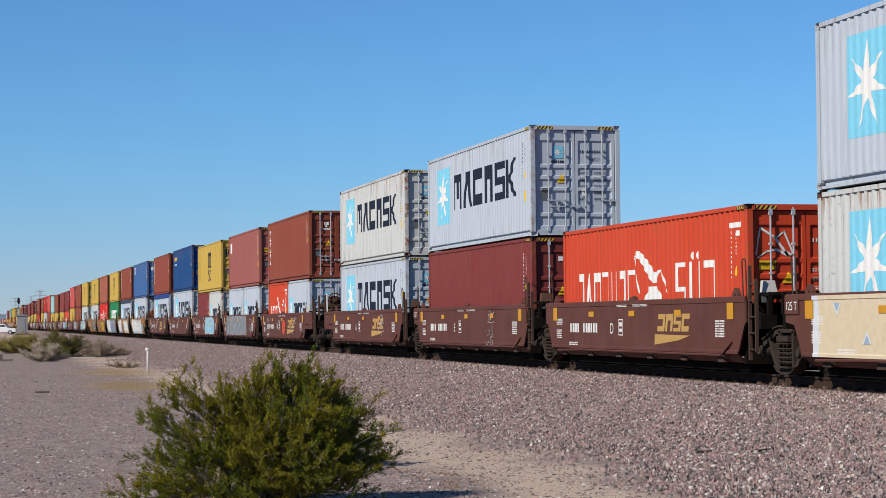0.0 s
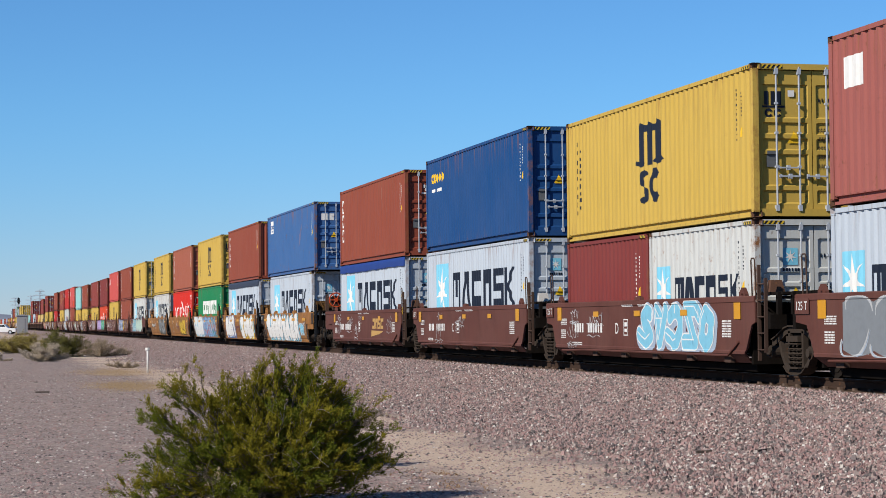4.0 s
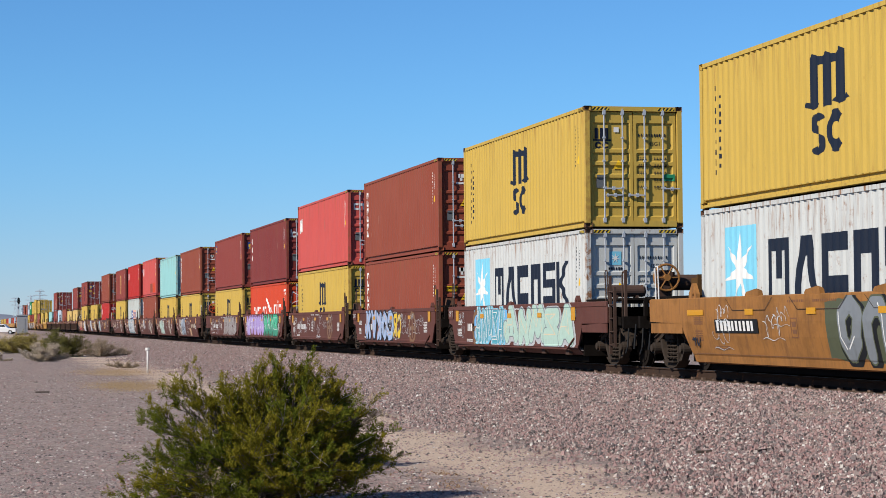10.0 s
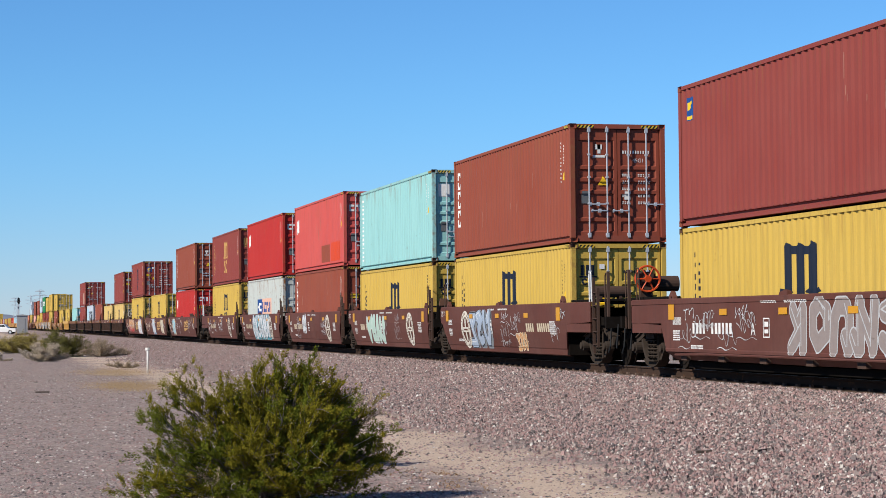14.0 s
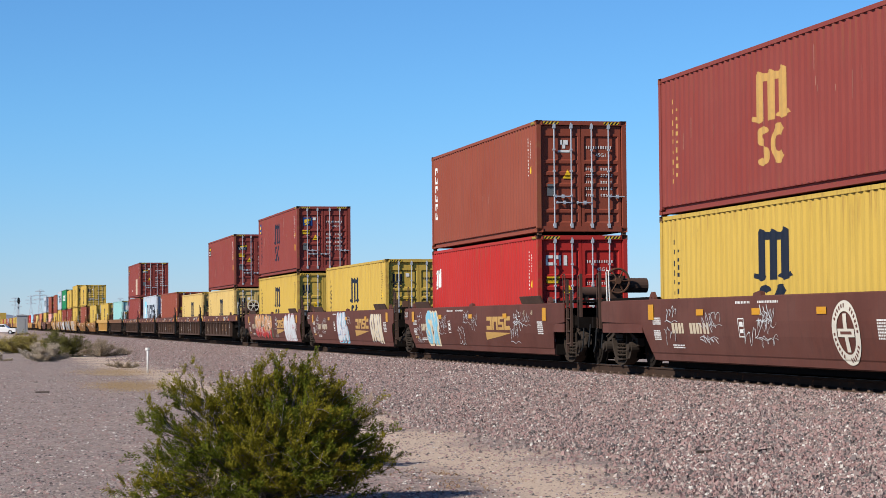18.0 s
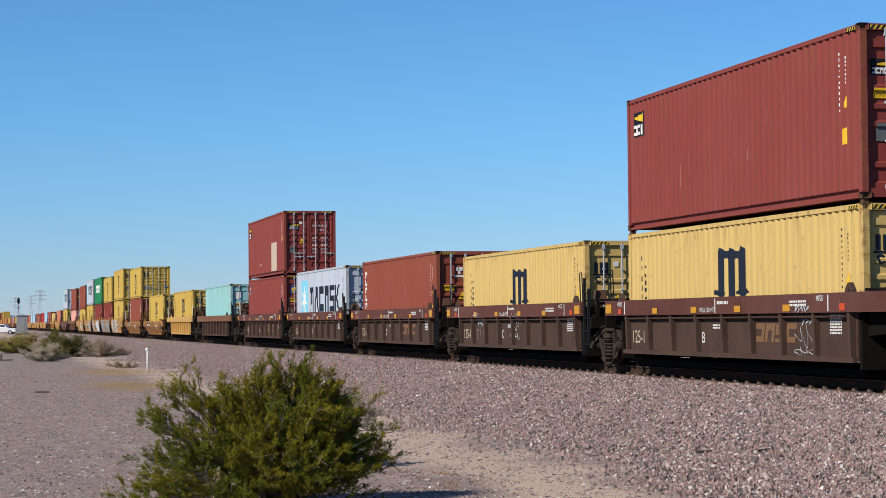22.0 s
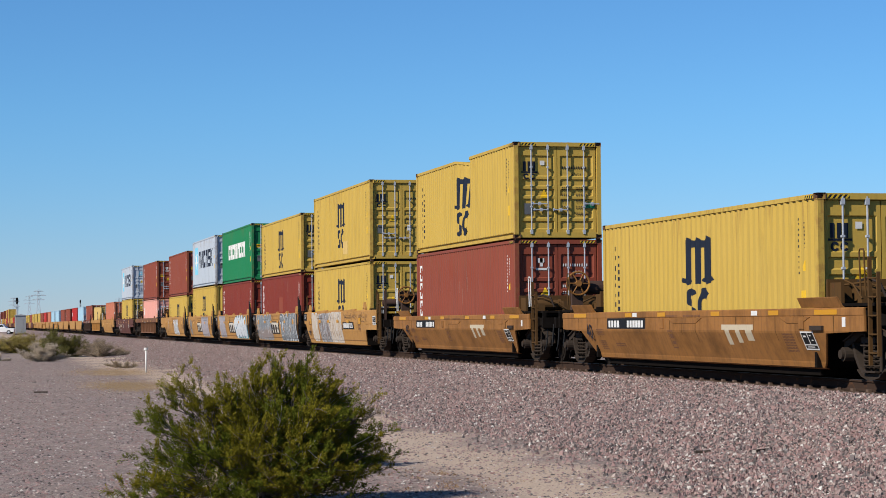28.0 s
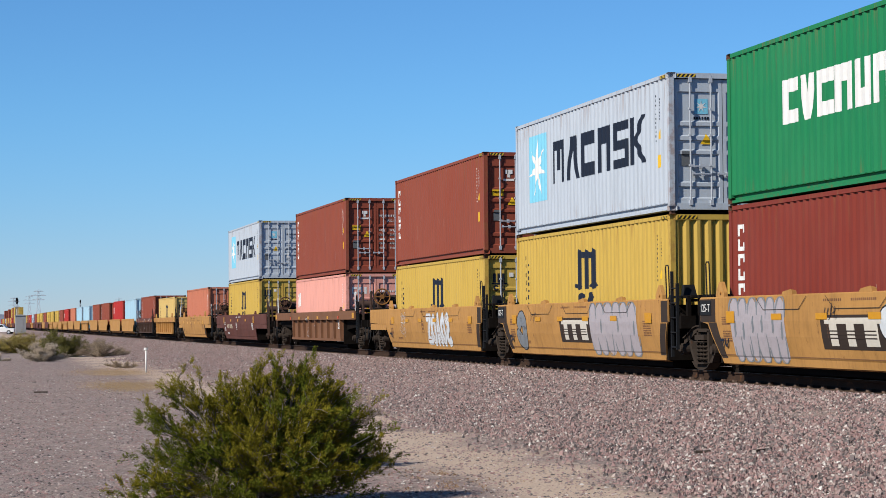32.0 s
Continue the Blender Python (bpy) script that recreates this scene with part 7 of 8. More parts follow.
M["beige"] = plain_paint("beige_primer", (0.50, 0.40, 0.31), 0.6, 0.2, 5)
patch(537.33, True, ("beige", "white"), ((8.0, 0.2, 9.75, 1.55), (4.35, 0.55, 4.5, 0.66)))
patch(360.68, True, ("redbrown", "swoosh"), ((6.8, 0.25, 8.8, 0.95), (9.2, 0.25, 11.2, 1.0)))
patch(636.37, True, ("mustard_pale",), ((6.6, 0.35, 7.6, 0.85),))
patch(651.92, False, ("redbrown",), ((5.6, 1.2, 6.6, 1.9),))


# ---- ground and track ----
def ground_height(y):
    """Cross-section of the land: flat desert floor, then the ballast bank."""
    pts = [(-4000, 0.0), (6.2, 0.0), (7.6, 0.02), (9.0, 0.12), (11.0, 0.31), (13.0, 0.515), (13.6, 0.55), (13.9, 0.55), (14.12, 0.525), (17.2, 0.525), (17.4, 0.575), (19.5, 0.2), (22, 0.0), (4000, 0.0)]
    for (a, z0), (b, z1) in zip(pts, pts[1:]):
        if a <= y <= b:
            return z0 + (z1 - z0) * (y - a) / (b - a)
    return 0.0


def desert_material():
    n = Nodes("desert_ground")
    co = n.coords(out="Object")
    big = n.noise(co, 0.12, 4)
    mid = n.noise(co, 1.3, 6, 0.7)
    c = n.ramp(mid, [(0.3, (0.162, 0.120, 0.097)), (0.5, (0.243, 0.185, 0.142)), (0.7, (0.340, 0.263, 0.194))])
    sep = n.add("ShaderNodeSeparateXYZ")
    n.link(co, sep.inputs[0])
    wob = n.add("ShaderNodeMath", op="ADD")
    n.link(sep.outputs["Y"], wob.inputs[0])
    n.link(n.step(n.noise(co, 0.25, 4), 0.2, 0.8, -1.6, 1.6), wob.inputs[1])
    near_track = n.add("ShaderNodeMath", op="MULTIPLY")
    n.link(n.step(wob.outputs[0], 5.0, 5.9), near_track.inputs[0])
    n.link(n.step(wob.outputs[0], 7.0, 7.8, 1, 0), near_track.inputs[1])
    c = n.mix(n.step(big, 0.52, 0.66, 0, 0.5), c, (0.42, 0.31, 0.20))
    vo = n.add("ShaderNodeTexVoronoi")
    n.link(co, vo.inputs["Vector"])
    vo.inputs["Scale"].default_value = 27.0
    c = n.mix(n.step(mid, 0.3, 0.6, 0.5, 0.92), c, n.ramp(vo.outputs["Color"], [(0.0, (0.090, 0.074, 0.072)), (0.4, (0.265, 0.205, 0.190)), (0.75, (0.400, 0.325, 0.288)), (0.93, (0.52, 0.46, 0.42)), (1.0, (0.80, 0.76, 0.72))]))
    c = n.mix(n.step(n.noise(co, 3.4, 6, 0.7), 0.48, 0.66, 0, 0.42), c, (0.135, 0.104, 0.099))
    c = n.mix(n.step(n.noise(co, 0.7, 5, 0.6), 0.54, 0.68, 0, 0.3), c, (0.43, 0.345, 0.29))
    c = n.mix(n.step(near_track.outputs[0], 0, 1, 0, 0.85), c, (0.55, 0.43, 0.325))
    n.bump(vo.outputs["Distance"], 0.5, 0.03)
    return n.done(c, 0.9)


def ballast_material():
    n = Nodes("ballast_bed")
    co = n.coords(out="Object")
    vo = n.add("ShaderNodeTexVoronoi")
    n.link(co, vo.inputs["Vector"])
    vo.inputs["Scale"].default_value = 21.0
    c = n.ramp(vo.outputs["Color"], [(0.0, (0.11, 0.08, 0.08)), (0.35, (0.235, 0.162, 0.158)), (0.7, (0.36, 0.268, 0.255)), (0.93, (0.45, 0.39, 0.355)), (1.0, (0.66, 0.62, 0.58))])
    b = n.noise(co, 0.5, 3)
    c = n.mix(n.step(b, 0.4, 0.7, 0, 0.3), c, (0.24, 0.19, 0.165))
    n.bump(vo.outputs["Distance"], 0.8, 0.05)
    return n.done(c, 0.88)


def stone_material():
    n = Nodes("ballast_stone")
    g = n.add("ShaderNodeNewGeometry")
    c = n.ramp(g.outputs["Random Per Island"], [(0.0, (0.050, 0.046, 0.044)), (0.2, (0.165, 0.145, 0.141)), (0.36, (0.272, 0.170, 0.160)), (0.6, (0.372, 0.243, 0.224)), (0.76, (0.285, 0.232, 0.215)), (0.9, (0.425, 0.335, 0.298)), (0.97, (0.532, 0.494, 0.446)), (1.0, (0.716, 0.688, 0.639))])
    co = n.coords()
    c = n.mix(n.step(n.noise(co, 40, 4), 0.4, 0.7, 0, 0.35), c, (0.16, 0.12, 0.12))
    return n.done(c, 0.85)


M["desert"], M["ballast"], M["stone"] = desert_material(), ballast_material(), stone_material()


def strip(name, ys, xs, lift, mat, label, category):
    bm = bmesh.new()
    rows = []
    for x in xs:
        rows.append([bm.verts.new((x, y, ground_height(y) + lift + (0.03 * noise.noise((x * 0.3, y * 0.5, 0)) + 0.015 * noise.noise((x * 1.1, y * 1.3, 3)) if -200 < x < 20 and -10 < y < 13.5 else 0))) for y in ys])
    for a, b in zip(rows, rows[1:]):
        for k in range(len(ys) - 1):
            bm.faces.new((a[k], b[k], b[k + 1], a[k + 1]))
    bmesh.ops.recalc_face_normals(bm, faces=bm.faces)
    ob = part(name, bm, mat, None, "", True)
    return tagged(ob, label, category, kind="structure")


near_x = [-4500, -2500, -1500, -1000, -700, -500, -400, -320, -260] + [-200 + 2.0 * i for i in range(60)] + [-80 + 0.6 * i for i in range(134)] + [6, 20, 60, 200, 1000, 4500]
strip("ground", [-4500, -1000, -200, -50, -15] + [-8 + 0.6 * i for i in range(24)] + [6.4, 6.9, 7.4, 8.0, 9.0, 11.0, 13.0, 13.6, 13.9, 14.1, 17.2, 17.4, 19.5, 22, 40, 120, 500, 4500], near_x, 0.0, M["desert"], "dusty desert ground of pinkish gravel and sand", "ground")


def bank_edge(x):
    return 8.05 + 0.45 * noise.noise((x * 0.12, 1.7, 0)) + 0.25 * noise.noise((x * 0.5, 5.0, 0))


bm = bmesh.new()
rows = []
for x in near_x[3:-3]:
    e = bank_edge(x)
    ys = [e + (13.6 - e) * k / 8 for k in range(9)] + [13.9, 14.1, 15.6, 17.2, 17.4, 19.5, 20.6]
    rows.append([bm.verts.new((x, y, ground_height(y) + (0.02 if k else -0.05) + 0.03 * noise.noise((x * 0.6, y * 0.8, 9)) * (k < 9) + 0.03 * noise.noise((x * 0.3, y * 0.5, 0)) * (y < 13.5))) for k, y in enumerate(ys)])
for a, b in zip(rows, rows[1:]):
    for k in range(len(a) - 1):
        bm.faces.new((a[k], b[k], b[k + 1], a[k + 1]))
bmesh.ops.recalc_face_normals(bm, faces=bm.faces)
tagged(part("ballast_bank", bm, M["ballast"], None, "", True), "bank of pinkish-grey crushed stone ballast along the track", "ballast", kind="structure")


def scatter(name, n, place, size, mat, label, category, seed, tall=1.0):
    """Many small angular stones in one mesh."""
    rng = np.random.default_rng(seed)
    base = np.array([(1, -0.75, -0.4), (0.9, 0.75, -0.4), (-1, 0.8, -0.4), (-0.9, -0.75, -0.4), (0.5, 0.1, 0.7), (-0.5, -0.1, 0.7)], float)
    tri = np.array([(0, 1, 4), (2, 3, 5), (1, 2, 5), (1, 5, 4), (3, 0, 4), (3, 4, 5)])
    p = place(rng, n)
    n = len(p)
    r = np.minimum(size[0] * np.exp(rng.normal(0, size[1], n)), 2.1 * size[0])
    v = base[None] * (r[:, None, None] * rng.uniform(0.65, 1.25, (n, 6, 1)))
    v[:, 4:, 1] += rng.uniform(-0.5, 0.5, (n, 2)) * r[:, None]
    v[:, :, 2] *= rng.uniform(0.7, 1.3, (n, 1)) * tall
    a = rng.uniform(0, 2 * np.pi, n)
    ca, sa = np.cos(a)[:, None], np.sin(a)[:, None]
    x, y = v[:, :, 0] * ca - v[:, :, 1] * sa, v[:, :, 0] * sa + v[:, :, 1] * ca
    v = np.stack((x, y, v[:, :, 2]), -1) + p[:, None, :]
    v[:, :, 2] += 0.15 * r[:, None]
    me = bpy.data.meshes.new(name)
    me.from_pydata(v.reshape(-1, 3).tolist(), [], (tri[None] + 6 * np.arange(n)[:, None, None]).reshape(-1, 3).tolist())
    me.materials.append(mat)
    return tagged(new(name, me), label, category, kind="stuff")


HEIGHTS = np.vectorize(ground_height)


def lie(x, y):
    """Unevenness of the land, the same as in its sheet."""
    return np.array([0.03 * noise.noise((a * 0.3, b * 0.5, 0)) if b < 13.5 else 0.0 for a, b in zip(x, y)])


def bank_place(rng, n):
    d = 17.5 * (165 / 17.5) ** rng.uniform(0, 1, n) ** 1.25
    y = rng.uniform(6.6, 14.2, n)
    keep = (y > 8.1 + 0.5 * np.sin(d * 0.7) * np.sin(d * 0.23) + rng.normal(0, 0.35, n) - 0.5 * rng.exponential(0.5, n)) & (y < 0.5 * d + 0.5)
    d, y = d[keep], y[keep]
    rough = np.array([0.03 * noise.noise((-a * 0.6, b * 0.8, 9)) for a, b in zip(d, y)])
    return np.stack((-d, y, HEIGHTS(y) + 0.02 + lie(-d, y) + rough * (y < 13.6) + rng.uniform(-0.012, 0.022, len(y))), -1)


def flat_place(rng, n):
    d = 17 * (110 / 17) ** rng.uniform(0, 1, n)
    y = rng.uniform(-2.5, 8.2, n)
    fine = np.array([0.015 * noise.noise((-a * 1.1, b * 1.3, 3)) for a, b in zip(d, y)])
    return np.stack((-d, y, HEIGHTS(y) + lie(-d, y) + fine), -1)


scatter("ballast_stones", 215000, bank_place, (0.0180, 0.32), M["stone"], "loose pink, grey and white ballast stones", "stones", 4, 1.05)
scatter("desert_pebbles", 100000, flat_place, (0.0118, 0.5), M["stone"], "scattered pebbles on sandy ground", "stones", 6, 0.6)

M["rail"] = steel_paint("rail_steel", (0.05, 0.031, 0.023), 0.5, 0.4, 0.8, 0.1, gloss=0.03)
M["rail_top"] = plain_paint("polished_rail_head", (0.20, 0.20, 0.21), 0.4, 0.2)
M["rail_top"].node_tree.nodes["Principled BSDF"].inputs["Metallic"].default_value = 0.9
M["tie"] = plain_paint("weathered_tie", (0.15, 0.105, 0.082), 0.95, 0.5, 4, gloss=0.02)
track = tagged(new("railway_track"), "straight railway track of steel rails on concrete ties", "railway track", kind="structure")
for y in (CENTRE - 0.75, CENTRE + 0.75):
    bm = bmesh.new()
    extrude_profile(bm, [(y - 0.075, RAIL - 0.185), (y + 0.075, RAIL - 0.185), (y + 0.012, RAIL - 0.15), (y + 0.012, RAIL - 0.05), (y + 0.036, RAIL - 0.035), (y + 0.034, RAIL - 0.004), (y - 0.034, RAIL - 0.004), (y - 0.036, RAIL - 0.035), (y - 0.012, RAIL - 0.05), (y - 0.012, RAIL - 0.15)], -2400, 60)
    r = part("rail", bm, M["rail"], track)
    bm = bmesh.new()
    box(bm, -2400, 60, y - 0.02, y + 0.02, RAIL - 0.006, RAIL)
    part("rail_head", bm, M["rail_top"], r)


def build_tie(bm):
    box(bm, -0.12, 0.12, -1.3, 1.3, RAIL - 0.42, RAIL - 0.19)
    for y in (-0.86, -0.64, 0.64, 0.86):
        box(bm, -0.05, 0.05, y - 0.03, y + 0.03, RAIL - 0.19, RAIL - 0.15)


tie_mesh = shared(("tie",), build_tie)
for i in range(70):
    put("tie", tie_mesh, M["tie"], track, (-28 - 0.61 * i, CENTRE, 0))
bm = bmesh.new()
for i in range(900):
    x = -28 - 0.61 * (70 + i)
    box(bm, x - 0.12, x + 0.12, CENTRE - 1.3, CENTRE + 1.3, RAIL - 0.42, RAIL - 0.19)
far_ties = part("ties_far", bm, M["tie"], track)
far_ties["kind"] = "stuff"


# ---- plants ----
def leaf_material(name, a, b, c):
    n = Nodes(name)
    g = n.add("ShaderNodeNewGeometry")
    col = n.ramp(g.outputs["Random Per Island"], [(0.0, a), (0.55, b), (1.0, c)])
    n.bsdf.inputs["Subsurface Weight"].default_value = 0.0
    n.gloss = 0.03
    return n.done(col, 0.75)


M["leaf"] = leaf_material("creosote_leaf", (0.142, 0.132, 0.011), (0.196, 0.174, 0.016), (0.265, 0.222, 0.028))
# darker green clumps; on the right-hand lobes the green also stands for shade
M["leaf_green"] = leaf_material("fresh_creosote_leaf", (0.086, 0.110, 0.012), (0.120, 0.140, 0.015), (0.165, 0.174, 0.022))
M["stem_pale"] = plain_paint("bleached_stem", (0.40, 0.36, 0.31), 0.8, 0.4, 12)
M["leaf_dry"] = leaf_material("dry_twig", (0.253, 0.190, 0.127), (0.414, 0.322, 0.218), (0.575, 0.471, 0.333))
M["leaf_olive"] = leaf_material("olive_leaf", (0.08, 0.085, 0.02), (0.14, 0.135, 0.035), (0.22, 0.20, 0.07))
M["stem"] = plain_paint("grey_stem", (0.15, 0.12, 0.09), 0.8, 0.4, 12)


def leaves_mesh(name, centres, size, rng, per, spread):
    """Leaves as small pointed blades round the given points."""
    c = np.repeat(np.asarray(centres), per, axis=0)
    n = len(c)
    p = c + rng.normal(0, 1, (n, 3)) * spread
    d = rng.normal(0, 1, (n, 3))
    d[:, 2] = np.abs(d[:, 2]) * 0.8 + 0.2
    d /= np.linalg.norm(d, axis=1)[:, None]
    u = np.cross(d, rng.normal(0, 1, (n, 3)))
    u /= np.linalg.norm(u, axis=1)[:, None]
    L = size * rng.uniform(0.6, 1.4, (n, 1))
    quad = np.stack((p + u * L * 0.25, p + d * L, p - u * L * 0.25), 1)
    me = bpy.data.meshes.new(name)
    me.from_pydata(quad.reshape(-1, 3).tolist(), [], (np.arange(n)[:, None] * 3 + np.arange(3)[None]).tolist())
    me.materials.append(None)
    return me


SWAY = []


def shrub(name, x, y, radius, height, seed, leaf, stems, per, size, label, tilt=1.0, sway=False, dense=1.6):
    """A many-stemmed desert shrub: stems rise from the base and fork; each limb carries its own leaves."""
    rng = np.random.default_rng(seed)
    ob = tagged(new(name), label, "shrub")
    ob.location = (x, y, ground_height(y) - 0.02)
    limbs = stems
    for i in range(limbs):
        az = 2 * math.pi * (i + rng.uniform(-0.3, 0.3)) / limbs * 2.4
        out = radius * (rng.uniform(0.1, 1.0) ** 0.7)
        tip = Vector((math.cos(az) * out, math.sin(az) * out, height * (1.02 - 0.5 * (out / radius) ** 2) * rng.uniform(0.66, 1.08)))
        if i % 3 == 2:
            out = radius * rng.uniform(0.7, 1.08)
            tip = Vector((math.cos(az) * out, math.sin(az) * out, height * rng.uniform(0.12, 0.42)))
        bm = bmesh.new()
        pts = [Vector((math.cos(az) * 0.06, math.sin(az) * 0.06, 0.0))]
        for k in range(1, 6):
            f = k / 5
            p = Vector((tip.x * f ** 0.85, tip.y * f ** 0.85, tip.z * f)) + Vector(rng.normal(0, 0.02 * radius, 3))
            pts.append(p)
        tube(bm, pts, [0.016 - 0.0024 * k for k in range(6)], 5)
        centres = []
        for k in range(1, 6):
            for _ in range(int((4 + k) * dense)):
                a = pts[k] + (pts[k - 1] - pts[k]) * rng.uniform(0, 1)
                d = Vector(rng.normal(0, 1, 3))
                d.z = abs(d.z) * 0.9
                b = a + d.normalized() * rng.uniform(0.1, 0.3) * radius * (0.4 + 0.6 * k / 5)
                if b.z < 0.04:
                    continue
                tube(bm, [a, (a + b) / 2 + Vector(rng.normal(0, 0.012, 3)), b], [0.006, 0.0045, 0.003], 4)
                for q in range(3):
                    centres.append(tuple(a + (b - a) * (0.35 + 0.3 * q + rng.uniform(-0.1, 0.1))))
        limb = part("branch", bm, M["stem"], ob)
        put("leaves", leaves_mesh("leaves", centres, size, rng, per, 0.024 * radius / 1.2), M[leaf], limb)
        if sway:
            SWAY.append((limb, rng.uniform(0, 6.28), rng.uniform(0.6, 1.3)))
    return ob


def spray_mesh(name, sprays, rng, per, size):
    """Leaves in tight upward sprays: each spray is a short twig (foot, way, length) set with blades along it."""
    foot, way, long = (np.repeat(np.array(q, float), per, axis=0) for q in zip(*sprays))
    n = len(foot)
    f = rng.uniform(0.1, 1.05, (n, 1))
    p = foot + way * long[:, None] * f + rng.normal(0, 1, (n, 3)) * (0.004 + 0.010 * (1 - np.abs(2 * f - 1.1)).clip(0, 1))
    d = way + rng.normal(0, 0.5, (n, 3))
    d /= np.linalg.norm(d, axis=1)[:, None]
    u = np.cross(d, rng.normal(0, 1, (n, 3)))
    u /= np.linalg.norm(u, axis=1)[:, None]
    L = size * rng.uniform(0.7, 1.35, (n, 1))
    quad = np.stack((p + u * L * 0.2, p + d * L, p - u * L * 0.2), 1)
    me = bpy.data.meshes.new(name)
    me.from_pydata(quad.reshape(-1, 3).tolist(), [], (np.arange(n)[:, None] * 3 + np.arange(3)[None]).tolist())
    me.materials.append(None)
    return me


# lobes of the creosote bush: towards the light, across, height, half depth, half width, half height, limbs, leaves
LOBES = [(0.1, 0.20, 0.72, 0.55, 0.74, 0.5, 44, "leaf"), (0.1, 0.08, 1.26, 0.16, 0.15, 0.13, 9, "leaf"), (0.05, 0.36, 1.20, 0.16, 0.16, 0.15, 10, "leaf_green"), (0.0, 0.60, 1.08, 0.24, 0.24, 0.18, 16, "leaf"),
         (0.0, 0.86, 0.86, 0.3, 0.26, 0.2, 17, "leaf_green"), (0.0, 1.06, 0.58, 0.35, 0.26, 0.24, 12, "leaf_green"), (0.1, 1.10, 0.30, 0.35, 0.24, 0.24, 10, "leaf_green"), (0.1, -0.24, 1.0, 0.3, 0.26, 0.2, 15, "leaf"),
         (0.0, -0.81, 1.16, 0.14, 0.13, 0.16, 4, "leaf"), (0.0, -0.60, 1.02, 0.16, 0.18, 0.13, 4, "leaf"), (0.0, -1.02, 0.92, 0.2, 0.18, 0.16, 5, "leaf_green"), (0.05, -1.04, 0.62, 0.3, 0.2, 0.2, 6, "leaf_green"),
         (0.1, -0.60, 0.70, 0.25, 0.26, 0.2, 6, "leaf"), (0.15, -0.82, 0.36, 0.4, 0.45, 0.22, 14, "leaf_green"), (0.2, -1.18, 0.18, 0.3, 0.28, 0.12, 7, "leaf"), (0.5, 0.05, 0.42, 0.25, 0.65, 0.28, 18, "leaf"),
         (0.5, 0.55, 0.40, 0.25, 0.45, 0.28, 14, "leaf_green"), (0.5, -0.3, 0.24, 0.25, 0.4, 0.16, 6, "leaf_green"), (0.42, 0.25, 0.82, 0.2, 0.5, 0.26, 18, "leaf"), (0.0, 1.06, 0.86, 0.12, 0.12, 0.13, 3, "leaf_dry"), (0.45, -0.52, 0.16, 0.1, 0.1, 0.09, 2, "leaf_dry")]


def creosote_bush(x, y):
    """Limbs fan out from one root to an uneven crown of lobes; sprays of leaves stand on their outer ends."""
    rng = np.random.default_rng(17)
    ob = tagged(new("creosote_bush"), "olive-green creosote bush with fine leaves on sandy ground", "shrub")
    ob.location = (x, y, ground_height(y) - 0.02)
    for cw, cu, cz, rw, ru, rz, limbs, leaf in LOBES:
        for i in range(limbs):
            q = Vector(rng.normal(0, 1, 3)).normalized() * rng.uniform(0.2, 1.0) ** 0.45
            tip = Vector((cw + q.x * rw, cu + q.y * ru, max(0.1, cz + q.z * rz)))
            root = Vector((rng.normal(-0.05, 0.08), rng.normal(0.05, 0.12), 0.0))
            bm = bmesh.new()
            pts = []
            for k in range(7):
                f = k / 6
                p = root.lerp(tip, f)
                p.z = root.z + (tip.z - root.z) * f ** 0.8
                pts.append(p + Vector(rng.normal(0, 0.035, 3)) * math.sin(math.pi * f))
            tube(bm, pts, [0.012 - 0.0015 * k for k in range(7)], 5)
            out = (tip - Vector((0, 0.1, 0.25))).normalized()
            sprays = []
            ends = [(pts[5], pts[6])]
            for k in range(7):
                a = pts[3 + k % 4]
                e = (Vector(rng.normal(0, 0.55, 3)) + out * 0.7 + Vector((0, 0, 0.35))).normalized()
                b = a + e * rng.uniform(0.1, 0.26)
                b.z = max(0.06, b.z)
                tube(bm, [a, (a + b) / 2 + Vector(rng.normal(0, 0.01, 3)), b], [0.005, 0.004, 0.0025], 4)
                ends.append((a, b))
            for p, b in ends:
                for _ in range(5):
                    a = p.lerp(b, rng.uniform(0.3, 1.0))
                    e = ((b - p).normalized() * 0.6 + Vector(rng.normal(0, 0.45, 3)) + out * 0.3 + Vector((0, 0, 0.5))).normalized()
                    if a.z > 0.05:
                        sprays.append((tuple(a), tuple(e), rng.uniform(0.06, 0.13)))
            limb = part("branch", bm, M["stem_pale" if i % 5 == 0 else "stem"], ob)
            kind = ("leaf_green" if leaf == "leaf" else "leaf") if i % 4 == 3 and leaf != "leaf_dry" else leaf
            put("leaves", spray_mesh("leaves", sprays, rng, 38 if leaf != "leaf_dry" else 20, 0.020), M[kind], limb)
            SWAY.append((limb, rng.uniform(0, 6.28), rng.uniform(0.5, 1.1)))
    return ob


creosote_bush(-20.3, 2.87)
# unseen shrub added behind the bush so that its shadow falls to the right
shrub("desert_shrub", -25.2, 4.45, 0.5, 0.92, 31, "leaf_green", 14, 16, 0.022, "small green desert shrub behind a larger bush", dense=2.0)
M["leaf_straw"] = leaf_material("bleached_twig", (0.351, 0.290, 0.223), (0.540, 0.452, 0.351), (0.756, 0.648, 0.499))
M["leaf_yellow"] = leaf_material("yellowing_leaf", (0.180, 0.150, 0.024), (0.336, 0.270, 0.072), (0.504, 0.408, 0.168))
shrub("desert_shrub", -115, 5.1, 1.95, 1.3, 21, "leaf_olive", 20, 14, 0.05, "green desert shrub beside the ballast", dense=1.6)
shrub("desert_shrub", -101.5, 3.6, 1.2, 0.95, 22, "leaf_straw", 18, 14, 0.03, "dry straw-coloured rounded shrub on gravel", dense=2.2)
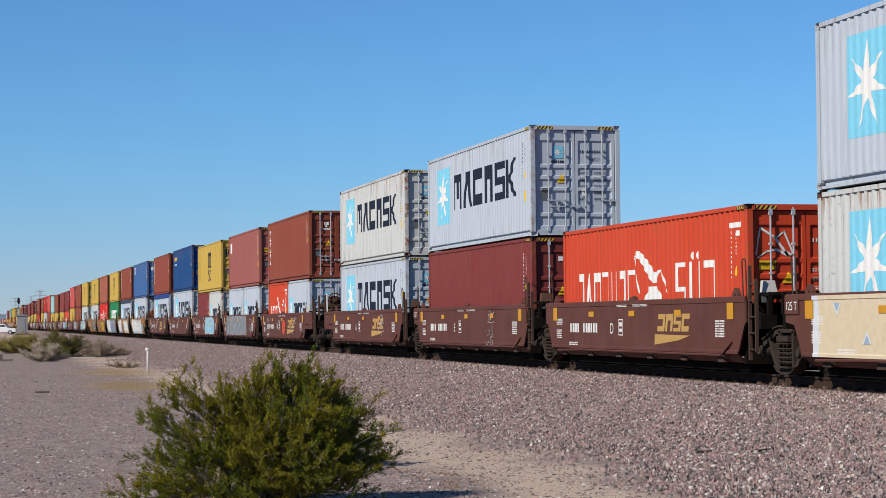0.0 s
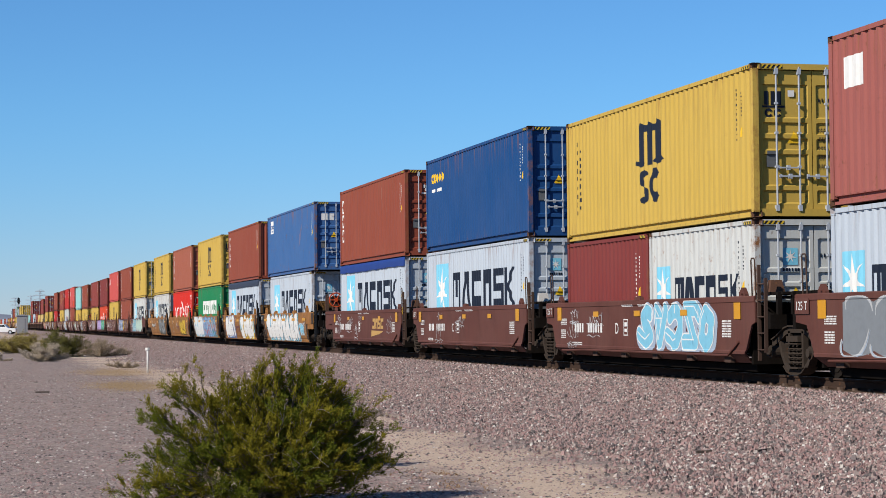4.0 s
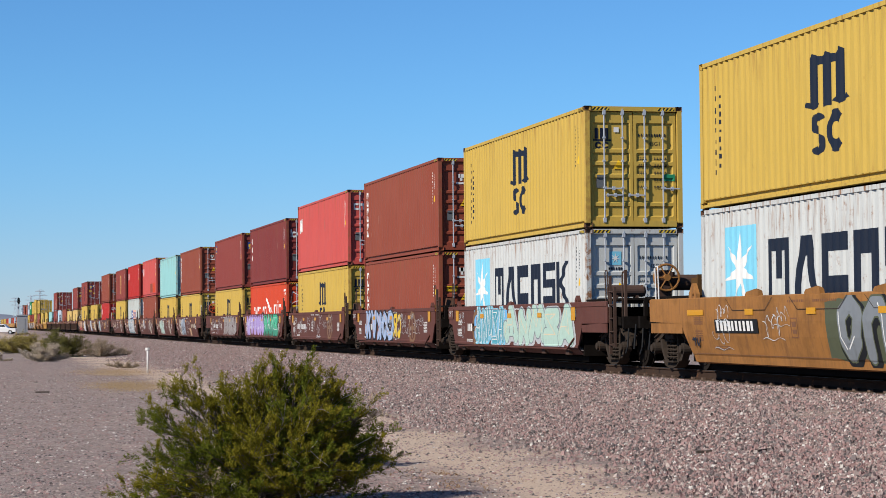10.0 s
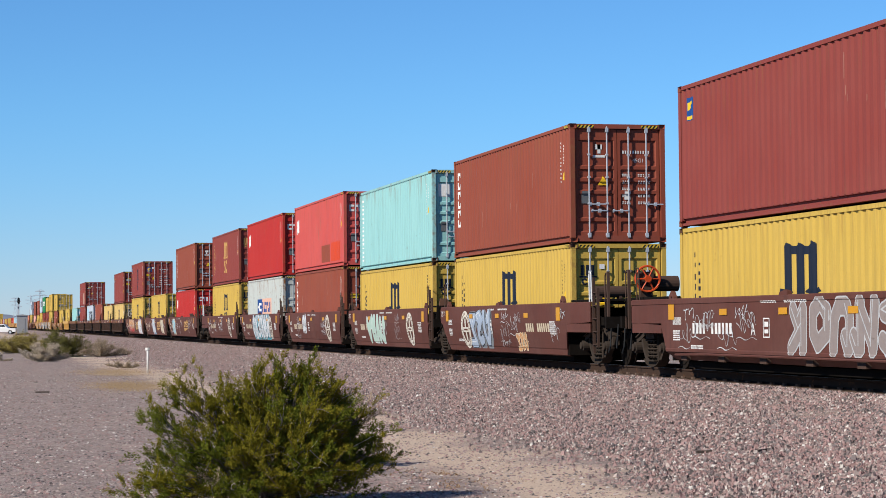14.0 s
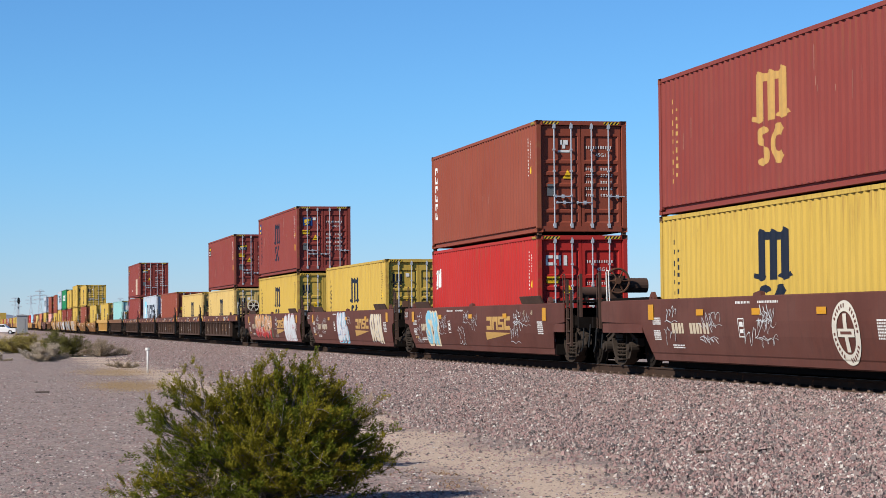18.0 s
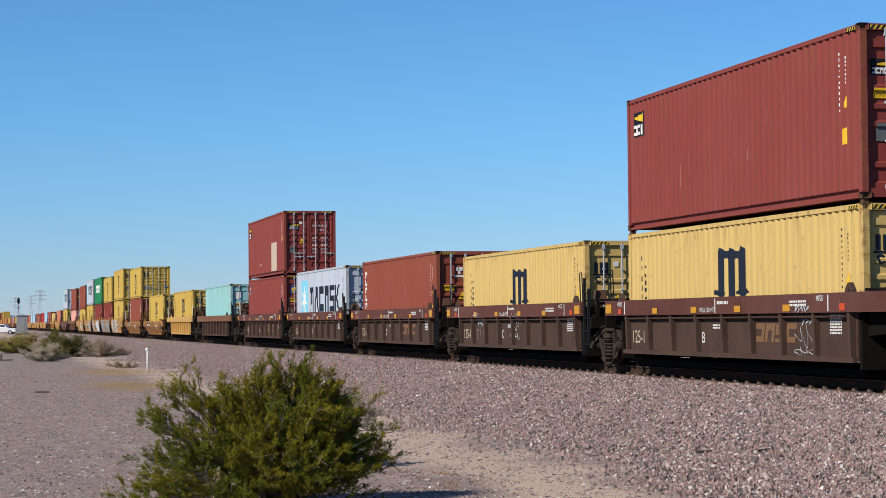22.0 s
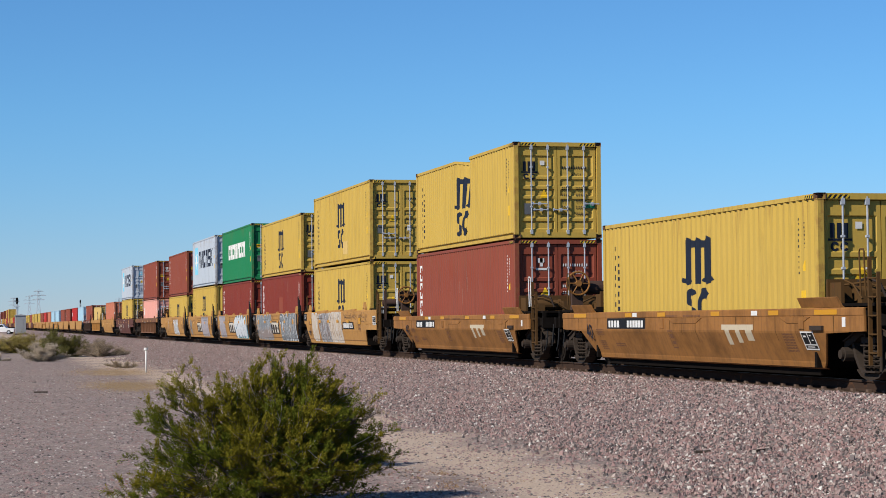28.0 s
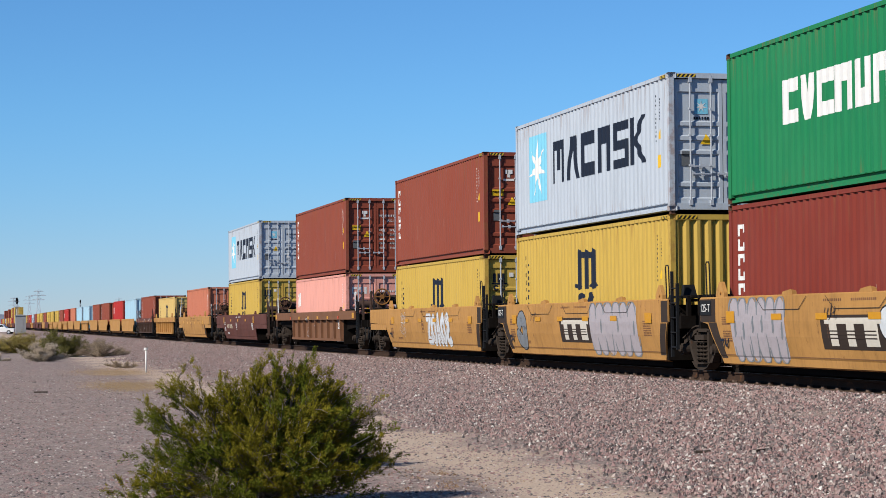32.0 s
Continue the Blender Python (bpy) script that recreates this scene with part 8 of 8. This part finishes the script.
shrub("desert_shrub", -132, 3.2, 2.2, 1.2, 23, "leaf_yellow", 18, 12, 0.055, "yellowing desert shrub on gravel", dense=1.8)
shrub("desert_shrub", -113, 7.25, 1.45, 1.0, 24, "leaf_dry", 15, 8, 0.025, "leafless grey-brown twiggy shrub beside the ballast", dense=2.4)
shrub("desert_shrub", -104, 1.75, 0.5, 0.42, 25, "leaf_straw", 4, 8, 0.035, "low dry grey desert shrub on gravel")
shrub("desert_shrub", -84, 6.3, 0.8, 0.25, 27, "leaf_dry", 4, 8, 0.03, "flattened dry brown twigs on gravel")
shrub("desert_shrub", -150, 3.0, 1.4, 1.0, 26, "leaf_straw", 5, 8, 0.06, "dry straw-coloured desert shrub on gravel")


def stick(x, y, length, turn, label):
    """A weathered bit of timber on the stones."""
    rnd = random.Random(int(x * 10))
    bm = bmesh.new()
    n = 5
    rings = []
    for k in range(n + 1):
        u = length * (k / n - 0.5)
        s = 0.021 + 0.008 * rnd.random()
        rings.append([bm.verts.new((u, dy * s + 0.01 * rnd.random(), dz * s + 0.03)) for dy, dz in ((-1, -0.6), (1, -0.7), (0.8, 0.6), (-0.7, 0.7))])
    for p, q in zip(rings, rings[1:]):
        for k in range(4):
            bm.faces.new((p[k], p[(k + 1) % 4], q[(k + 1) % 4], q[k]))
    bm.faces.new(rings[0][::-1])
    bm.faces.new(rings[-1])
    me = mesh_of("wooden_stick", bm)
    me.materials[0] = M["old_wood"]
    ob = new("wooden_stick", me)
    ob.location, ob.rotation_euler = (x, y, ground_height(y) + 0.01), (0, 0, turn)
    return tagged(ob, label, "stick")


M["old_wood"] = plain_paint("weathered_timber", (0.055, 0.042, 0.034), 0.85, 0.5, 18)
stick(-54.3, 1.95, 0.36, 1.5, "short dark piece of weathered timber on gravel")
stick(-23.35, 9.47, 0.5, 2.3, "dark weathered stick on ballast stones")
stick(-24.02, 8.92, 0.2, 1.6, "short dark stick on ballast stones")

# dry grass
rng = np.random.default_rng(8)
cs = []
for cx, cy, rx, ry, n in ((-58.5, 4.5, 4.2, 1.1, 3000), (-75, 5.3, 5.5, 1.4, 2300)):
    a = rng.normal(0, 0.5, (n, 2))
    for u, v in a:
        cs.append((cx + u * rx, cy + v * ry, ground_height(cy + v * ry)))
grass = new("dry_grass", leaves_mesh("dry_grass", cs, 0.022, rng, 8, 0.06))
grass.material_slots[0].link = "OBJECT"
M["straw"] = leaf_material("straw", (0.34, 0.23, 0.125), (0.43, 0.31, 0.185), (0.50, 0.385, 0.25))
grass.material_slots[0].material = M["straw"]
tagged(grass, "thin patches of dry straw-coloured grass", "grass", kind="stuff")

cs = []
for k in range(16):
    tx, ty = -22.6 + rng.normal(0, 1.1), 5.15 + rng.normal(0, 0.38)
    for _ in range(int(rng.uniform(8, 22))):
        ux, uy = tx + rng.normal(0, 0.14), ty + rng.normal(0, 0.08)
        cs.append((ux, uy, ground_height(uy) - 0.01))
tufts = new("dead_grass_tufts", leaves_mesh("dead_grass_tufts", cs, 0.026, rng, 5, 0.016))
tufts.material_slots[0].link = "OBJECT"
M["dead_grass"] = leaf_material("dead_grass", (0.19, 0.11, 0.065), (0.28, 0.18, 0.11), (0.40, 0.29, 0.19))
tufts.material_slots[0].material = M["dead_grass"]
tagged(tufts, "small brown tufts of dead grass on sand", "grass", kind="stuff")

# ---- lineside things ----
post = tagged(new("marker_post"), "slim white plastic marker post with a domed cap", "marker post")
post.location = (-74.6, 6.42, ground_height(6.42))
bm = bmesh.new()
tube(bm, [(0, 0, -0.1), (0.01, 0, 0.84)], [0.038, 0.034], 12)
part("pole", bm, M["white"], post, smooth=True)
bm = bmesh.new()
disc(bm, (0, 0, 0), "x", 0.078, 0.09, 16)
for v in bm.verts:
    v.co = Vector((v.co.y, v.co.z, v.co.x + 0.88))
part("cap", bm, M["white"], post)

M["cabinet"] = plain_paint("aluminium_cabinet", (0.31, 0.32, 0.33), 0.45, 0.25, 2)
cab = tagged(new("signal_cabinet"), "grey metal signal equipment cabinet on a concrete pad", "signal cabinet")
cab.location = (-340, 9.0, ground_height(9.0))
bm = bmesh.new()
box(bm, -0.9, 0.9, -0.85, 0.85, 0.25, 3.1)
bevelled(bm, 0.02)
part("housing", bm, M["cabinet"], cab)
bm = bmesh.new()
extrude_profile(bm, [(-0.95, 3.1), (0.95, 3.1), (0.95, 3.2), (0, 3.36), (-0.95, 3.2)], -1.0, 1.0)
part("roof", bm, M["cabinet"], cab)
bm = bmesh.new()
box(bm, -1.1, 1.1, -1.0, 1.0, 0, 0.25)
part("base_pad", bm, M["tie"], cab)
bm = bmesh.new()
box(bm, 0.9, 0.93, -0.45, 0.45, 0.4, 2.6)
part("door", bm, M["cabinet"], cab)


def signal_mast(x, y, h, label):
    ob = tagged(new("signal_mast"), label, "railway signal")
    ob.location = (x, y, ground_height(y))
    bm = bmesh.new()
    tube(bm, [(0, 0, 0), (0, 0, h)], 0.09, 8)
    part("mast", bm, M["galv"], ob)
    bm = bmesh.new()
    extrude_profile(bm, [(0.24 * math.cos(t), h - 0.5 + 0.58 * math.sin(t)) for t in (2 * math.pi * k / 20 for k in range(20))], 0.2, 0.3)
    part("signal_head", bm, M["black"], ob)
    bm = bmesh.new()
    for z in (h - 0.3, h - 0.8):
        disc(bm, (0.42, 0, z), "x", 0.16, 0.3, 12, 0.13)
    part("hood", bm, M["black"], ob)
    bm = bmesh.new()
    for yy in (-0.2, 0.2):
        tube(bm, [(0.3, yy, 0), (0.3, yy, h - 1.2)], 0.025, 6)
    for k in range(int(h / 0.35)):
        tube(bm, [(0.3, -0.2, 0.3 + 0.35 * k), (0.3, 0.2, 0.3 + 0.35 * k)], 0.015, 4)
    part("ladder", bm, M["galv"], ob)
    bm = bmesh.new()
    box(bm, -0.3, 0.6, -0.5, 0.5, h - 1.5, h - 1.44)
    part("platform", bm, M["galv"], ob)


signal_mast(-352, 8.72, 6.2, "slim railway signal mast with a black round target")
signal_mast(-620, 33.9, 9.0, "distant railway signal mast with a black target")

# pale bluish base colour puts the distance haze into the steel
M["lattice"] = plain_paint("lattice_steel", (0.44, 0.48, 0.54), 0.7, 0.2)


def pylon(x, y, h, label):
    ob = tagged(new("power_pylon"), label, "power pylon", "far power line")
    ob.location = (x, y, 0)
    def legs(bm):
        w0, w1 = h * 0.11, h * 0.02
        lv = [0, 0.2, 0.38, 0.54, 0.68, 0.8, 0.9, 1.0]
        for a, b in zip(lv, lv[1:]):
            ra, rb = w0 + (w1 - w0) * min(1, a / 0.72), w0 + (w1 - w0) * min(1, b / 0.72)
            for sx in (-1, 1):
                for sy in (-1, 1):
                    tube(bm, [(sx * ra, sy * ra, a * h), (sx * rb, sy * rb, b * h)], 0.16, 4)
                tube(bm, [(sx * ra, -ra, a * h), (sx * rb, rb, b * h)], 0.09, 4)
                tube(bm, [(sx * ra, ra, a * h), (sx * rb, -rb, b * h)], 0.09, 4)
                tube(bm, [(-ra, sx * ra, a * h), (rb, sx * rb, b * h)], 0.09, 4)
    bm = bmesh.new()
    legs(bm)
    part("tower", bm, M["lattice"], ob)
    for z, w in ((0.74, 0.17), (0.86, 0.2), (0.97, 0.13)):
        bm = bmesh.new()
        tube(bm, [(0, -w * h, z * h), (0, w * h, z * h)], 0.2, 4)
        tube(bm, [(0, -w * h, z * h), (0, 0, (z + 0.05) * h)], 0.12, 4)
        tube(bm, [(0, w * h, z * h), (0, 0, (z + 0.05) * h)], 0.12, 4)
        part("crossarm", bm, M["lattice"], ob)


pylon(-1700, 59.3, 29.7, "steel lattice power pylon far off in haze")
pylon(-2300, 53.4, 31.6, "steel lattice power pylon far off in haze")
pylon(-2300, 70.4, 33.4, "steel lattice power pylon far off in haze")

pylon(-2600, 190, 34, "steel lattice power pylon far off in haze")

# a pickup parked by the line
M["car_white"] = plain_paint("white_car_paint", (0.75, 0.76, 0.77), 0.3, 0.05)
M["glass"] = plain_paint("dark_window_glass", (0.02, 0.025, 0.03), 0.08, 0.0)
pick = tagged(new("pickup_truck"), "white crew-cab pickup parked on the access road", "pickup truck")
pick.matrix_world = pose(-392, 6.6, 0.0, 0, 0, 75)


def shell(outline, half, inset=0.0):
    bm = bmesh.new()
    a = [bm.verts.new((x, -half + inset * (z > 1.2), z)) for x, z in outline]
    b = [bm.verts.new((x, half - inset * (z > 1.2), z)) for x, z in outline]
    n = len(outline)
    bm.faces.new(a)
    bm.faces.new(b[::-1])
    for i in range(n):
        bm.faces.new((a[i], b[i], b[(i + 1) % n], a[(i + 1) % n]))
    bmesh.ops.recalc_face_normals(bm, faces=bm.faces)
    return bevelled(bm, 0.03)


part("body", shell([(-2.9, 0.45), (2.85, 0.45), (2.9, 0.9), (2.8, 1.1), (1.35, 1.2), (-2.85, 1.2)], 0.98), M["car_white"], pick)
part("cab", shell([(-0.9, 1.17), (1.4, 1.17), (0.65, 1.86), (0.4, 1.9), (-0.65, 1.9), (-0.85, 1.85)], 0.93, 0.12), M["car_white"], pick)
for y in (-0.9, 0.9):
    for x0, x1, t0, t1 in ((-0.75, 0.05, -0.7, 0.05), (0.12, 1.12, 0.12, 0.6)):
        bm = bmesh.new()
        q = [bm.verts.new(p) for p in ((x0, y * 0.985, 1.25), (x1, y * 0.985, 1.25), (t1, y * 0.92, 1.78), (t0, y * 0.92, 1.78))]
        f = bm.faces.new(q)
        r = bmesh.ops.extrude_face_region(bm, geom=[f])
        bmesh.ops.translate(bm, vec=(0, 0.02 if y > 0 else -0.02, 0), verts=[v for v in r["geom"] if isinstance(v, bmesh.types.BMVert)])
        part("window", bm, M["glass"], pick)
for x in (-1.85, 1.85):
    for y in (-0.86, 0.86):
        bm = bmesh.new()
        disc(bm, (x, y, 0.4), "y", 0.4, 0.26, 20)
        w = part("wheel", bm, M["tyre"], pick)
        bm = bmesh.new()
        disc(bm, (x, y * 1.02, 0.4), "y", 0.23, 0.25, 16)
        part("rim", bm, M["galv"], w)

# far hills, with the blue-grey of distance haze in their base colour
n_h = Nodes("far_hills")
hc = n_h.coords()
n_h.gloss = 0.0
M["hills"] = n_h.done(n_h.ramp(n_h.noise(hc, 0.004, 5), [(0.3, (0.16, 0.19, 0.26)), (0.7, (0.24, 0.26, 0.31))]), 1.0)


def hill(name, cx, cy, length, width, h, turn, label, seed):
    bm = bmesh.new()
    nx, ny = 40, 8
    rows = []
    for i in range(nx + 1):
        u = 2 * i / nx - 1
        row = []
        for j in range(ny + 1):
            v = 2 * j / ny - 1
            z = h * max(0, 1 - abs(u) ** 1.6) * max(0, 1 - v * v) * (0.7 + 0.5 * noise.noise((u * 3, v * 1.5, seed)) + 0.2 * noise.noise((u * 9, v * 4, seed)))
            row.append(bm.verts.new((u * length / 2, v * width / 2, z - 1)))
        rows.append(row)
    for a, b in zip(rows, rows[1:]):
        for k in range(ny):
            bm.faces.new((a[k], b[k], b[k + 1], a[k + 1]))
    ob = part(name, bm, M["hills"], None, "", True)
    ob.matrix_world = pose(cx, cy, 0, 0, 0, turn)
    return tagged(ob, label, "hill", kind="structure")


hill("backdrop_hill", -3700, 1486, 170, 300, 62, 68, "low blue-grey hill on the horizon", 3)
hill("backdrop_hill", -3700, 1089, 190, 300, 72, 74, "low blue-grey hill on the horizon", 6)
hill("backdrop_ridge", -4300, -40, 900, 300, 30, 80, "low hazy ridge on the horizon", 5)


# ---- what moves ----
TRAVEL = [(0, -1.9), (4, 79.79), (8, 161.27), (12, 242.1), (16, 322.65), (20, 403.39), (24, 483.8), (28, 563.63), (32, 642.83)]


def motions():
    """The train rolls past at about twenty metres a second; the bush stirs in the wind."""
    for thing, s, y, z in TRAIN:
        walk(thing, [(t, pose(d - s, y, z)) for t, d in TRAVEL])
    for limb, phase, lively in SWAY:
        rows = []
        for k in range(65):
            t = 0.5 * k
            gust = 0.55 + 0.45 * math.sin(0.31 * t + 0.6)
            a = lively * (0.9 * math.sin(3.6 * t + phase) + 1.3 * gust * math.sin(1.15 * t + 0.4 * phase))
            rows.append((t, pose(0, 0, 0, 0.5 * a, 0.35 * a * math.cos(phase), 0)))
        walk(limb, rows)


motions()
